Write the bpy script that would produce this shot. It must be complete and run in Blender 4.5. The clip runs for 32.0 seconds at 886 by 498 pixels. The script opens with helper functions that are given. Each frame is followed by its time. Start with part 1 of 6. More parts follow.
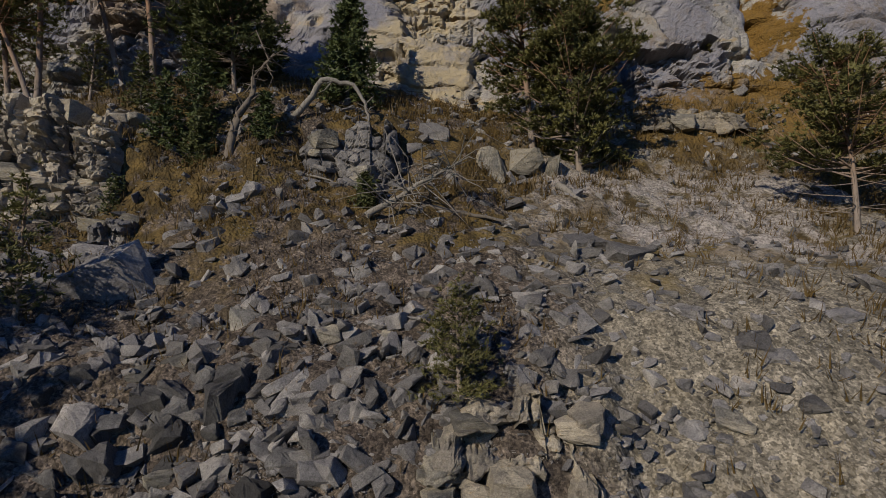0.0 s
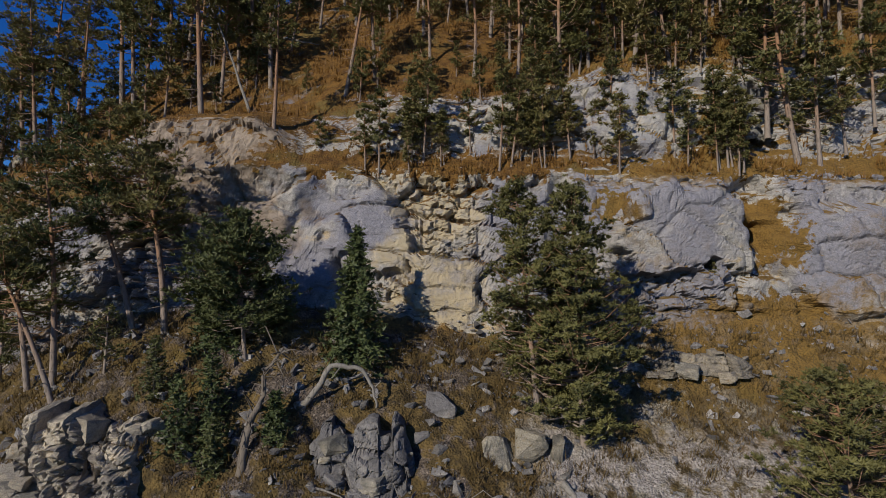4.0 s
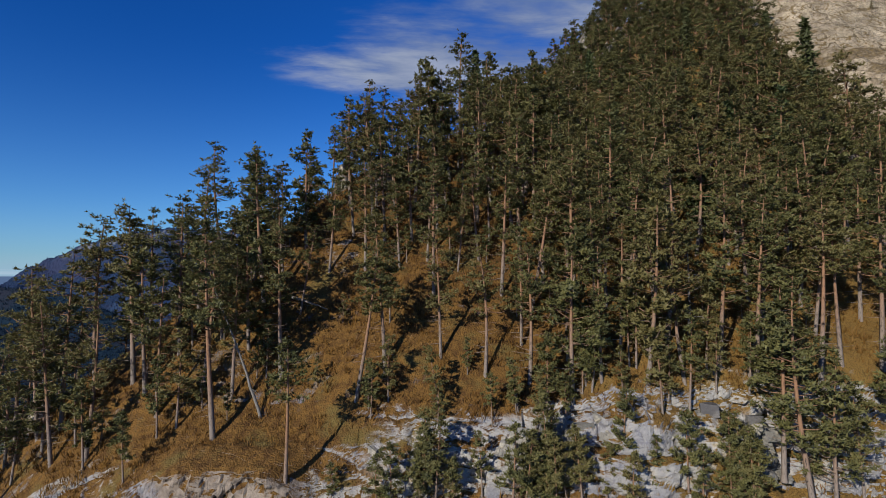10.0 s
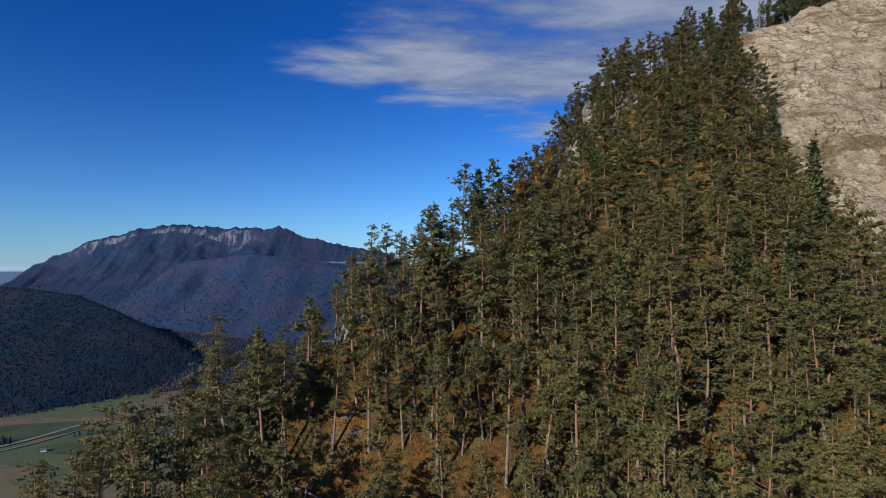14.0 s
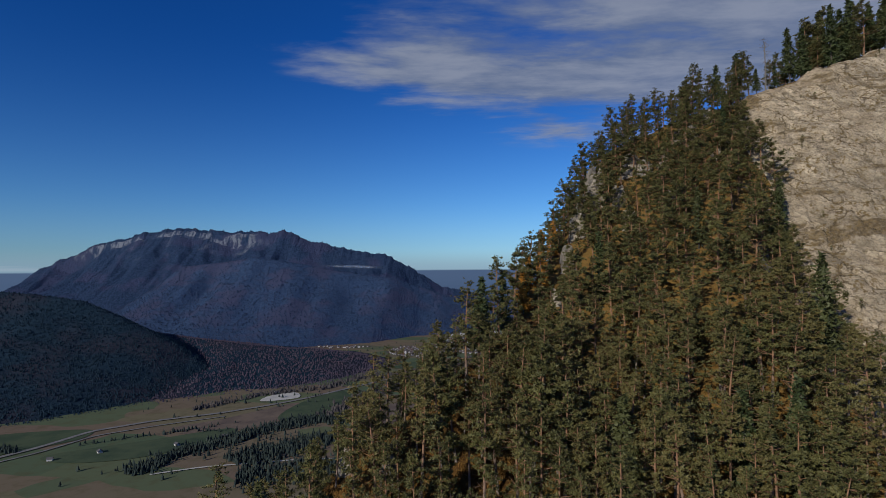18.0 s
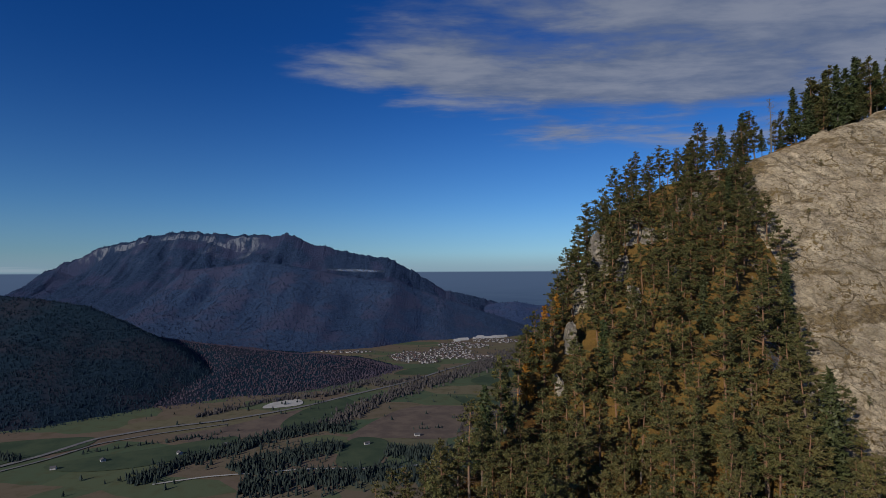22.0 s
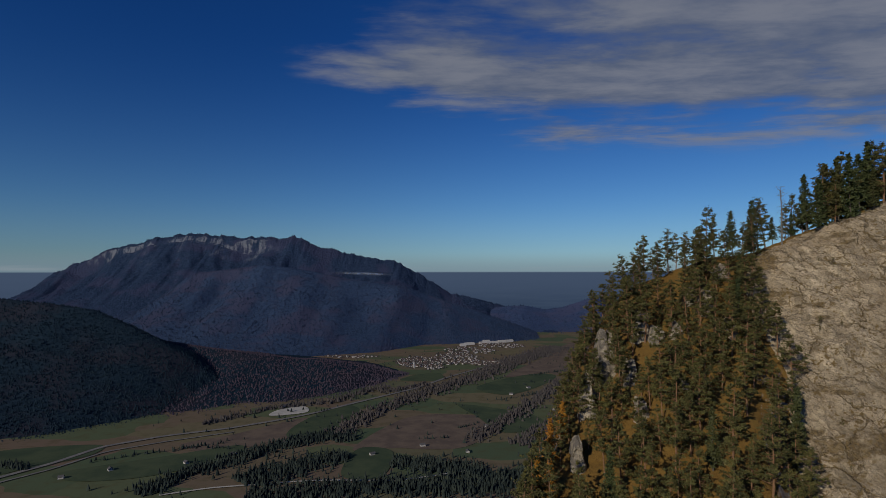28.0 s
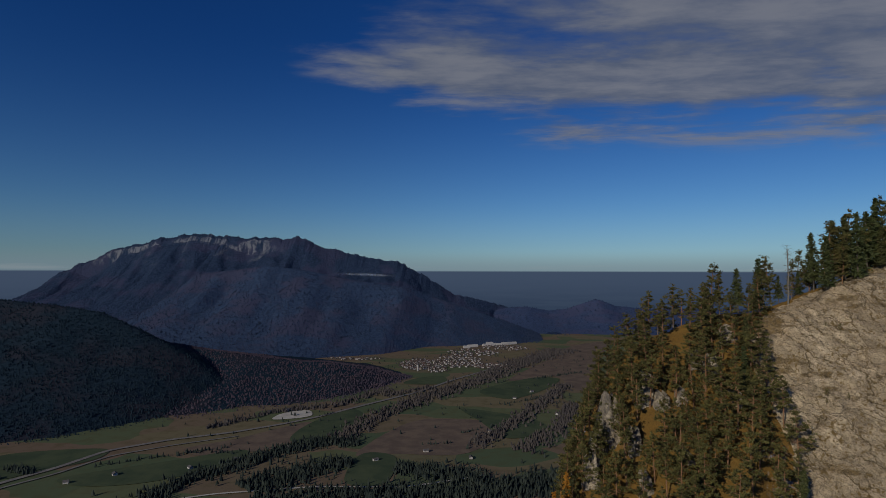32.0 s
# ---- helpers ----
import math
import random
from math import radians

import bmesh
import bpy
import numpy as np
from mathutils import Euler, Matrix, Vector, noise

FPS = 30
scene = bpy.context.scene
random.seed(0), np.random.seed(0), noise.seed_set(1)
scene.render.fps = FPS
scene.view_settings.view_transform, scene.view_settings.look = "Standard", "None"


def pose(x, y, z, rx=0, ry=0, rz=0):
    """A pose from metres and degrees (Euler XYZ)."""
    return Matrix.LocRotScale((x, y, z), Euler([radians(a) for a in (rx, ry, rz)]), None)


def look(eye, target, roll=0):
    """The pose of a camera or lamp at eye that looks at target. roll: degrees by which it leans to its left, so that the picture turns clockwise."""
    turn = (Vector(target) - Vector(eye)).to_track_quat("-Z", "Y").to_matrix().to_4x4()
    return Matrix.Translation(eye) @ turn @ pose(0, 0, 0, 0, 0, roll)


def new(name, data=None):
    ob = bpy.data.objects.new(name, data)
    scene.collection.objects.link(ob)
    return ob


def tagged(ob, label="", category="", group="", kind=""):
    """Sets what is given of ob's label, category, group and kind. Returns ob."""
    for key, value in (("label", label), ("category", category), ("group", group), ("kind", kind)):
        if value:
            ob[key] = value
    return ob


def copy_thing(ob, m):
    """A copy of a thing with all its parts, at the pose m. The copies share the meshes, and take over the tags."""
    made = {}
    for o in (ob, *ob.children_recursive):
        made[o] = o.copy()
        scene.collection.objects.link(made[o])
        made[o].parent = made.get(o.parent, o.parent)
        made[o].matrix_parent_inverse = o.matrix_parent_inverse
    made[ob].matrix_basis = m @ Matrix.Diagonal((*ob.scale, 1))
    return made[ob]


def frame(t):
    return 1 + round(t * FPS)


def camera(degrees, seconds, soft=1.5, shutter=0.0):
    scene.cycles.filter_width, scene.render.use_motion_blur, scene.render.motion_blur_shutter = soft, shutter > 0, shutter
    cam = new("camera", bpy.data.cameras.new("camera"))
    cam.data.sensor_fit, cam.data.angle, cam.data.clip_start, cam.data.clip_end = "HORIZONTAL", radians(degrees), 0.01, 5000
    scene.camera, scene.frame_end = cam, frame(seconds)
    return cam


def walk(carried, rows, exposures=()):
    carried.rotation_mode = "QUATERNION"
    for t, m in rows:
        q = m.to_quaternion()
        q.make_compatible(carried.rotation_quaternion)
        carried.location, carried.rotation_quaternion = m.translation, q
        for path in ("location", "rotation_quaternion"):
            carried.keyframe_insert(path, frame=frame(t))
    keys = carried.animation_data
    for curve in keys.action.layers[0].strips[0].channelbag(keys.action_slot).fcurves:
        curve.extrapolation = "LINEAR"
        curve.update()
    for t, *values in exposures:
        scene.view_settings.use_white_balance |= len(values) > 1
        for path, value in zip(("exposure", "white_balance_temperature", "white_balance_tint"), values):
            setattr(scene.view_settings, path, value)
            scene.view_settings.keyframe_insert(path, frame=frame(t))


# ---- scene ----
cam = camera(78.4, 32.0, 0.25)
METRES, EYE, TILT, LEAN, TURN = 140.0, 0.0, 6.1, -0.4, 0.0
ROWS = [
    (0.0, 0.0000, 0.0000, 0.0000, 0.00, 0.00, 0.00),
    (0.5, -0.0000, -0.0006, 0.0139, 0.08, -0.19, 0.04),
    (1.0, -0.0001, -0.0013, 0.0293, 0.20, -0.36, 0.10),
    (1.5, -0.0003, -0.0020, 0.0432, 0.25, -0.53, 0.17),
    (2.0, -0.0003, -0.0025, 0.0575, 0.32, -0.66, 0.21),
    (2.5, -0.0002, -0.0028, 0.0711, 0.40, -0.88, 0.25),
    (3.0, 0.0002, -0.0027, 0.0868, 0.49, -1.10, 0.29),
    (3.5, 0.0002, -0.0025, 0.1023, 0.54, -1.35, 0.33),
    (5.5, -0.0001, -0.0009, 0.1652, 0.90, -1.84, 0.48),
    (6.0, -0.0001, -0.0003, 0.1819, 1.00, -1.86, 0.51),
    (6.5, -0.0001, 0.0004, 0.1980, 1.09, -1.98, 0.56),
    (7.0, 0.0002, 0.0012, 0.2162, 1.18, -2.25, 0.60),
    (7.5, 0.0003, 0.0023, 0.2334, 1.24, -2.54, 0.61),
    (8.0, -0.0001, 0.0035, 0.2518, 1.24, -2.73, 0.61),
    (8.5, -0.0001, 0.0049, 0.2690, 1.26, -2.93, 0.65),
    (9.0, 0.0004, 0.0062, 0.2881, 1.41, -3.17, 0.70),
    (9.5, 0.0001, 0.0074, 0.3052, 1.42, -3.22, 0.70),
    (10.0, 0.0005, 0.0093, 0.3238, 1.53, -3.34, 0.72),
    (10.5, 0.0005, 0.0109, 0.3411, 1.51, -3.48, 0.80),
    (11.0, 0.0015, 0.0125, 0.3592, 1.64, -3.55, 0.84),
    (11.5, 0.0018, 0.0141, 0.3769, 1.69, -3.70, 0.88),
    (12.0, 0.0024, 0.0157, 0.3963, 1.79, -3.81, 0.95),
    (12.5, 0.0026, 0.0173, 0.4139, 1.85, -3.86, 0.96),
    (13.0, 0.0030, 0.0195, 0.4328, 1.89, -3.88, 0.99),
    (13.5, 0.0031, 0.0214, 0.4501, 1.93, -3.96, 1.04),
    (14.0, 0.0028, 0.0236, 0.4690, 1.94, -4.07, 1.06),
    (14.5, 0.0031, 0.0256, 0.4863, 2.00, -4.17, 1.12),
    (16.5, 0.0053, 0.0325, 0.5423, 2.24, -3.88, 1.15),
    (17.0, 0.0058, 0.0341, 0.5584, 2.30, -3.88, 1.13),
    (17.5, 0.0060, 0.0358, 0.5726, 2.34, -3.87, 1.11),
    (18.0, 0.0064, 0.0374, 0.5880, 2.40, -3.88, 1.11),
    (18.5, 0.0066, 0.0391, 0.6019, 2.45, -3.86, 1.10),
    (19.0, 0.0070, 0.0407, 0.6173, 2.52, -3.83, 1.11),
    (19.5, 0.0074, 0.0427, 0.6314, 2.56, -3.78, 1.08),
    (20.0, 0.0075, 0.0447, 0.6471, 2.58, -3.74, 1.05),
    (20.5, 0.0077, 0.0459, 0.6614, 2.63, -3.75, 1.05),
    (21.0, 0.0078, 0.0474, 0.6766, 2.65, -3.71, 1.03),
    (21.5, 0.0080, 0.0490, 0.6904, 2.69, -3.68, 1.04),
    (22.0, 0.0079, 0.0505, 0.7058, 2.72, -3.68, 1.01),
    (22.5, 0.0081, 0.0524, 0.7198, 2.74, -3.65, 1.02),
    (23.0, 0.0086, 0.0544, 0.7350, 2.81, -3.65, 1.02),
    (23.5, 0.0086, 0.0560, 0.7489, 2.87, -3.64, 1.03),
    (24.0, 0.0091, 0.0575, 0.7637, 2.94, -3.65, 1.01),
    (24.5, 0.0094, 0.0592, 0.7777, 2.97, -3.63, 1.01),
    (25.0, 0.0097, 0.0609, 0.7926, 3.01, -3.62, 0.97),
    (25.5, 0.0097, 0.0619, 0.8072, 3.06, -3.61, 0.95),
    (27.5, 0.0127, 0.0702, 0.8638, 3.32, -3.62, 0.82),
    (28.0, 0.0124, 0.0715, 0.8790, 3.41, -3.64, 0.82),
    (28.5, 0.0129, 0.0735, 0.8928, 3.48, -3.63, 0.79),
    (29.0, 0.0127, 0.0745, 0.9083, 3.53, -3.63, 0.76),
    (29.5, 0.0124, 0.0755, 0.9223, 3.59, -3.65, 0.74),
    (30.0, 0.0131, 0.0770, 0.9374, 3.65, -3.65, 0.72),
    (30.5, 0.0129, 0.0779, 0.9509, 3.67, -3.68, 0.69),
    (31.0, 0.0128, 0.0791, 0.9661, 3.71, -3.70, 0.69),
    (31.5, 0.0127, 0.0810, 0.9796, 3.76, -3.69, 0.66),
    (32.0, 0.0125, 0.0820, 0.9938, 3.81, -3.72, 0.68),
]
EXPOSURES = [(0.0, -0.28, 6800, 10), (3.0, -0.08, 6550, 10), (6.0, 0.0, 6250, 10), (9.0, 0.1, 6150, 10), (12.0, 0.2, 6100, 10), (14.5, 0.1, 6100, 10), (16.5, -0.18, 6150, 10), (20.0, -0.4, 6250, 10), (25.0, -0.68, 6550, 10), (32.0, -0.97, 6850, 10)]
walk(cam, [(t, pose(0, 0, EYE, TILT, LEAN, TURN) @ pose(METRES * x, METRES * y, METRES * z, 90 + pitch, roll, yaw)) for t, x, y, z, yaw, pitch, roll in ROWS], EXPOSURES)

# ---------------------------------------------------------------- world, sun
SUN_EL, SUN_AZ = 24.0, 216.0          # degrees; azimuth clockwise from +y


def node_tree(owner):
    owner.use_nodes = True
    nt = owner.node_tree
    nt.nodes.clear()
    return nt


class Net:
    """Short hand for building node trees."""

    def __init__(self, nt):
        self.nt = nt

    def add(self, kind, ins=(), operation="", use_clamp=False, data_type="", blend_type="", interpolation_type="", feature=""):
        n = self.nt.nodes.new(kind)
        if data_type:
            n.data_type = data_type
        if operation:
            n.operation = operation
        if use_clamp:
            n.use_clamp = True
        if blend_type:
            n.blend_type = blend_type
        if interpolation_type:
            n.interpolation_type = interpolation_type
        if feature:
            n.feature = feature
        for k, v in dict(ins).items():
            sock = n.inputs[k]
            if isinstance(v, bpy.types.NodeSocket):
                self.nt.links.new(v, sock)
            else:
                sock.default_value = v
        return n

    def math(self, op, a, b=0.0, c=0.0, clamp=False):
        return self.add("ShaderNodeMath", {0: a, 1: b, 2: c}, operation=op, use_clamp=clamp).outputs[0]

    def mix(self, f, a, b):
        n = self.add("ShaderNodeMix", {0: f, 6: a, 7: b}, data_type="RGBA")
        return n.outputs[2]

    def ramp(self, f, lo, hi, a=0.0, b=1.0):
        return self.add("ShaderNodeMapRange", {0: f, 1: lo, 2: hi, 3: a, 4: b}, interpolation_type="SMOOTHSTEP").outputs[0]

    def noise(self, vec, scale, detail=4.0, rough=0.55, dist=0.0):
        return self.add("ShaderNodeTexNoise", {"Vector": vec, "Scale": scale, "Detail": detail, "Roughness": rough, "Distortion": dist}).outputs[0]


def make_world():
    w = bpy.data.worlds.new("sky")
    scene.world = w
    nt = node_tree(w)
    N = Net(nt)
    tex = N.add("ShaderNodeTexSky")
    tex.sky_type, tex.sun_disc, tex.sun_elevation, tex.sun_rotation = "NISHITA", False, radians(SUN_EL), radians(SUN_AZ)
    tex.altitude, tex.air_density, tex.dust_density, tex.ozone_density = 900.0, 1.0, 0.15, 2.5
    sky = tex.outputs[0]
    co = N.add("ShaderNodeTexCoord").outputs["Generated"]
    xyz = N.add("ShaderNodeSeparateXYZ", {0: co})
    x, y, z = xyz.outputs
    # deep alpine blue overhead
    deep = N.add("ShaderNodeHueSaturation", {"Hue": 0.5, "Saturation": 1.15, "Value": SKY_VALUE, "Color": sky}).outputs[0]
    pale = N.add("ShaderNodeHueSaturation", {"Hue": 0.5, "Saturation": 0.85, "Value": SKY_VALUE * 0.92, "Color": sky}).outputs[0]
    col = N.mix(N.ramp(z, -0.01, 0.13), pale, deep)
    tint = N.mix(N.ramp(z, 0.02, 0.42), SKY_LOW, SKY_HIGH)
    col = N.add("ShaderNodeMix", {0: 1.0, 6: col, 7: tint}, data_type="RGBA", blend_type="MULTIPLY").outputs[2]
    col = N.add("ShaderNodeHueSaturation", {"Hue": 0.5, "Saturation": 1.0, "Value": N.ramp(x, -0.65, 0.25, 0.86, 1.0), "Color": col}).outputs[0]
    # high cloud sheet, flat layer seen in perspective
    zz = N.math("MAXIMUM", z, 0.03)
    px, py = N.math("DIVIDE", x, zz), N.math("DIVIDE", y, zz)
    v = N.add("ShaderNodeCombineXYZ", {0: N.math("ADD", N.math("MULTIPLY", px, 0.55), N.math("MULTIPLY", py, -0.12)), 1: N.math("MULTIPLY", py, 1.0), 2: 3.1}).outputs[0]
    n1 = N.noise(v, 1.1, 7.0, 0.56, 0.25)
    n2 = N.noise(v, 3.6, 5.0, 0.6, 0.2)
    az = N.math("DIVIDE", x, N.math("MAXIMUM", y, 0.05))
    low = N.math("MAXIMUM", N.math("ADD", N.math("MULTIPLY", az, CLOUD_SLOPE), CLOUD_LOW), 0.232)
    up = N.math("SUBTRACT", N.math("DIVIDE", z, N.math("MAXIMUM", y, 0.05)), low)
    mask = N.math("MULTIPLY", N.ramp(up, -0.05, 0.10), N.ramp(az, -0.62, 0.1))
    mask = N.math("MULTIPLY", mask, N.ramp(y, 0.0, 0.3))
    f = N.ramp(N.math("ADD", N.math("MULTIPLY", n1, 1.15), N.math("ADD", N.math("MULTIPLY", n2, 0.35), N.math("MULTIPLY", mask, 0.42))), 0.86, 1.14)
    f = N.math("MULTIPLY", f, N.ramp(mask, 0.06, 0.4, 0.0, 0.92), clamp=True)
    cloud = N.mix(N.ramp(N.math("ADD", N.math("MULTIPLY", n1, 0.5), N.math("MULTIPLY", n2, 0.5)), 0.40, 0.60), CLOUD_DARK, CLOUD_LIGHT)
    col = N.mix(f, col, cloud)
    # pale band on the horizon, and the plain that runs out into haze below it
    col = N.mix(N.math("MULTIPLY", N.ramp(z, 0.04, 0.0), 0.7), col, HORIZON)
    # thin long cloud bars over the horizon
    bars = N.noise(N.add("ShaderNodeCombineXYZ", {0: N.math("MULTIPLY", az, 3.0), 1: 0.0, 2: N.math("MULTIPLY", z, 130.0)}).outputs[0], 1.0, 3.0)
    bmask = N.math("MULTIPLY", N.ramp(z, 0.0, 0.004), N.ramp(z, 0.016, 0.008))
    col = N.mix(N.math("MULTIPLY", N.ramp(bars, 0.5, 0.7), N.math("MULTIPLY", bmask, 0.3)), col, BAR)
    plain_n = N.noise(N.add("ShaderNodeCombineXYZ", {0: N.math("MULTIPLY", az, 9.0), 1: 0.0, 2: N.math("MULTIPLY", z, 160.0)}).outputs[0], 1.0, 4.0)
    plain = N.mix(N.ramp(z, -0.085, -0.004), N.mix(N.ramp(plain_n, 0.4, 0.65), PLAIN_A, PLAIN_B), PLAIN_FAR)
    col = N.mix(N.ramp(z, 0.0015, -0.0015), col, plain)
    bg = N.add("ShaderNodeBackground", {"Color": col, "Strength": SKY_STRENGTH})
    N.add("ShaderNodeOutputWorld", {"Surface": bg.outputs[0]})


SKY_STRENGTH, SKY_VALUE = 0.1, 1.05
SKY_LOW, SKY_HIGH = (0.50, 0.78, 1.12, 1), (0.125, 0.475, 1.00, 1)
CLOUD_LOW, CLOUD_SLOPE = 0.264, -0.2
CLOUD_DARK, CLOUD_LIGHT = (1.55, 2.0, 3.1, 1), (3.1, 3.4, 4.2, 1)
HORIZON, BAR = (2.9, 4.25, 5.5, 1), (5.2, 5.8, 6.4, 1)
PLAIN_A, PLAIN_B, PLAIN_FAR = (0.48, 0.82, 1.55, 1), (0.60, 0.98, 1.75, 1), (0.88, 1.36, 2.35, 1)
make_world()

sun = new("sun", bpy.data.lights.new("sun", "SUN"))
sun.data.energy, sun.data.angle, sun.data.color = 5.0, radians(0.6), (1.0, 0.91, 0.76)
sun_way = Vector((math.sin(radians(SUN_AZ)) * math.cos(radians(SUN_EL)), math.cos(radians(SUN_AZ)) * math.cos(radians(SUN_EL)), math.sin(radians(SUN_EL))))
sun.matrix_world = look(sun_way * 300, (0, 0, 0))

# ---------------------------------------------------------------- materials


def material(name):
    m = bpy.data.materials.new(name)
    return m, Net(node_tree(m))


def finish(m, N, col, rough=0.9, bump=None, strength=0.4, dist=0.1, **extra):
    ins = {"Base Color": col, "Roughness": rough, "Specular IOR Level": extra.get("spec", 0.2)}
    if bump is not None:
        ins["Normal"] = N.add("ShaderNodeBump", {"Height": bump, "Strength": strength, "Distance": dist}).outputs[0]
    b = N.add("ShaderNodeBsdfPrincipled", ins)
    N.add("ShaderNodeOutputMaterial", {"Surface": b.outputs[0]})
    return m


def coords(N):
    return N.add("ShaderNodeTexCoord").outputs["Object"]


def limestone_colour(N, co, grey=(0.198, 0.194, 0.217, 1), pale=(0.315, 0.298, 0.272, 1), ochre=(0.35, 0.27, 0.155, 1)):
    """Bedded limestone: grey weathered faces, fresh pale and ochre patches, dark seams."""
    flat = N.add("ShaderNodeMapping", {"Vector": co, "Scale": (0.55, 0.55, 1.2)}).outputs[0]
    big = N.noise(co, 0.16, 4.0, 0.6)
    beds = N.noise(flat, 1.1, 6.0, 0.65, 0.05)
    fine = N.noise(co, 4.0, 6.0, 0.7)
    c = N.mix(N.ramp(big, 0.46, 0.60), grey, pale)
    c = N.mix(N.math("MULTIPLY", N.ramp(beds, 0.54, 0.68), N.ramp(big, 0.45, 0.58)), c, ochre)
    c = N.mix(N.math("MULTIPLY", N.ramp(fine, 0.50, 0.30), 0.5), c, (0.10, 0.10, 0.105, 1))
    c = N.mix(N.math("MULTIPLY", N.ramp(beds, 0.42, 0.30), 0.55), c, (0.09, 0.09, 0.095, 1))
    grit = N.noise(co, 15.0, 5.0, 0.75)
    c = N.add("ShaderNodeHueSaturation", {"Color": c, "Hue": 0.5, "Saturation": 1.0, "Value": N.ramp(grit, 0.25, 0.75, 0.45, 1.5)}).outputs[0]
    fine = N.math("ADD", fine, N.math("MULTIPLY", grit, 0.35))
    bent = N.add("ShaderNodeVectorMath", {0: co, 1: N.add("ShaderNodeVectorMath", {0: N.add("ShaderNodeTexNoise", {"Vector": co, "Scale": 0.6, "Detail": 3.0}).outputs[1], 1: (2.2, 2.2, 1.4)}, operation="MULTIPLY").outputs[0]}, operation="ADD").outputs[0]
    cell = N.add("ShaderNodeMapping", {"Vector": bent, "Scale": (0.42, 0.42, 0.75)}).outputs[0]
    crack = N.add("ShaderNodeTexVoronoi", {"Vector": cell, "Scale": 1.0, "Randomness": 1.0}, feature="DISTANCE_TO_EDGE").outputs[0]
    line = N.math("MULTIPLY", N.ramp(crack, 0.022, 0.0), N.ramp(big, 0.40, 0.55, 0.35, 0.9))
    c = N.mix(N.math("MULTIPLY", line, 0.35), c, (0.05, 0.048, 0.046, 1))
    chip = 0.0
    for size, k in ((1.1, 0.7), (2.9, 0.35)):
        v = N.add("ShaderNodeMapping", {"Vector": co, "Scale": (0.8, 0.45, 1.2)}).outputs[0]
        chip = N.math("ADD", chip, N.math("MULTIPLY", N.add("ShaderNodeTexVoronoi", {"Vector": v, "Scale": size}).outputs["Distance"], k))
    h = N.math("ADD", N.math("MULTIPLY", beds, 0.8), N.math("ADD", N.math("SUBTRACT", fine, chip), N.math("MULTIPLY", line, -0.4)))
    return c, h


def stone_mat(name, grey, pale, ochre, vary=0.25, bedded=0.0):
    """Broken limestone: mottled grey, stained patches, grit, and thin beds where they show."""
    m, N = material(name)
    co = coords(N)
    rnd = N.add("ShaderNodeObjectInfo").outputs["Random"]
    isl = N.add("ShaderNodeNewGeometry").outputs["Random Per Island"]
    r = N.math("FRACT", N.math("ADD", rnd, isl))
    shifted = N.add("ShaderNodeVectorMath", {0: co, 1: N.add("ShaderNodeCombineXYZ", {0: N.math("MULTIPLY", r, 37.0), 1: 0.0, 2: 0.0}).outputs[0]}, operation="ADD").outputs[0]
    big = N.noise(shifted, 0.7, 4.0, 0.6)
    mott = N.noise(shifted, 4.5, 6.0, 0.72)
    grit = N.noise(shifted, 24.0, 5.0, 0.75)
    c = N.mix(N.ramp(big, 0.42, 0.62), grey, pale)
    c = N.mix(N.math("MULTIPLY", N.ramp(mott, 0.56, 0.68), N.ramp(big, 0.5, 0.6)), c, ochre)
    c = N.mix(N.math("MULTIPLY", N.ramp(mott, 0.47, 0.30), 0.6), c, (0.05, 0.047, 0.045, 1))
    h = N.math("ADD", mott, N.math("MULTIPLY", grit, 0.5))
    if bedded:
        bed = N.noise(N.add("ShaderNodeMapping", {"Vector": co, "Scale": (0.5, 0.5, 5.0)}).outputs[0], 1.2, 5.0, 0.6, 0.3)
        c = N.mix(N.math("MULTIPLY", N.ramp(bed, 0.44, 0.36), bedded), c, (0.05, 0.045, 0.04, 1))
        h = N.math("ADD", h, N.math("MULTIPLY", bed, 1.2))
    value = N.math("MULTIPLY", N.math("ADD", 1.0 - vary, N.math("MULTIPLY", r, 2 * vary)), N.ramp(grit, 0.28, 0.72, 0.6, 1.4))
    c = N.add("ShaderNodeHueSaturation", {"Color": c, "Value": value, "Saturation": 1.0, "Hue": 0.5}).outputs[0]
    return finish(m, N, c, 0.92, h, 0.9, 0.1)


M_STONE = stone_mat("grey_limestone", (0.128, 0.122, 0.123, 1), (0.230, 0.217, 0.206, 1), (0.20, 0.15, 0.105, 1), 0.45)
# Dark grey stone, darkened further to put the hollow's shade into its colour.
M_SHADEDSTONE = stone_mat("dark_limestone", (0.062, 0.060, 0.061, 1), (0.135, 0.130, 0.126, 1), (0.12, 0.10, 0.07, 1), 0.45)
M_BED = stone_mat("bedded_limestone", (0.135, 0.128, 0.115, 1), (0.30, 0.27, 0.215, 1), (0.28, 0.215, 0.12, 1), 0.35, 0.3)
M_PALE = stone_mat("pale_limestone", (0.185, 0.165, 0.140, 1), (0.36, 0.315, 0.245, 1), (0.32, 0.23, 0.125, 1), 0.25, 0.22)


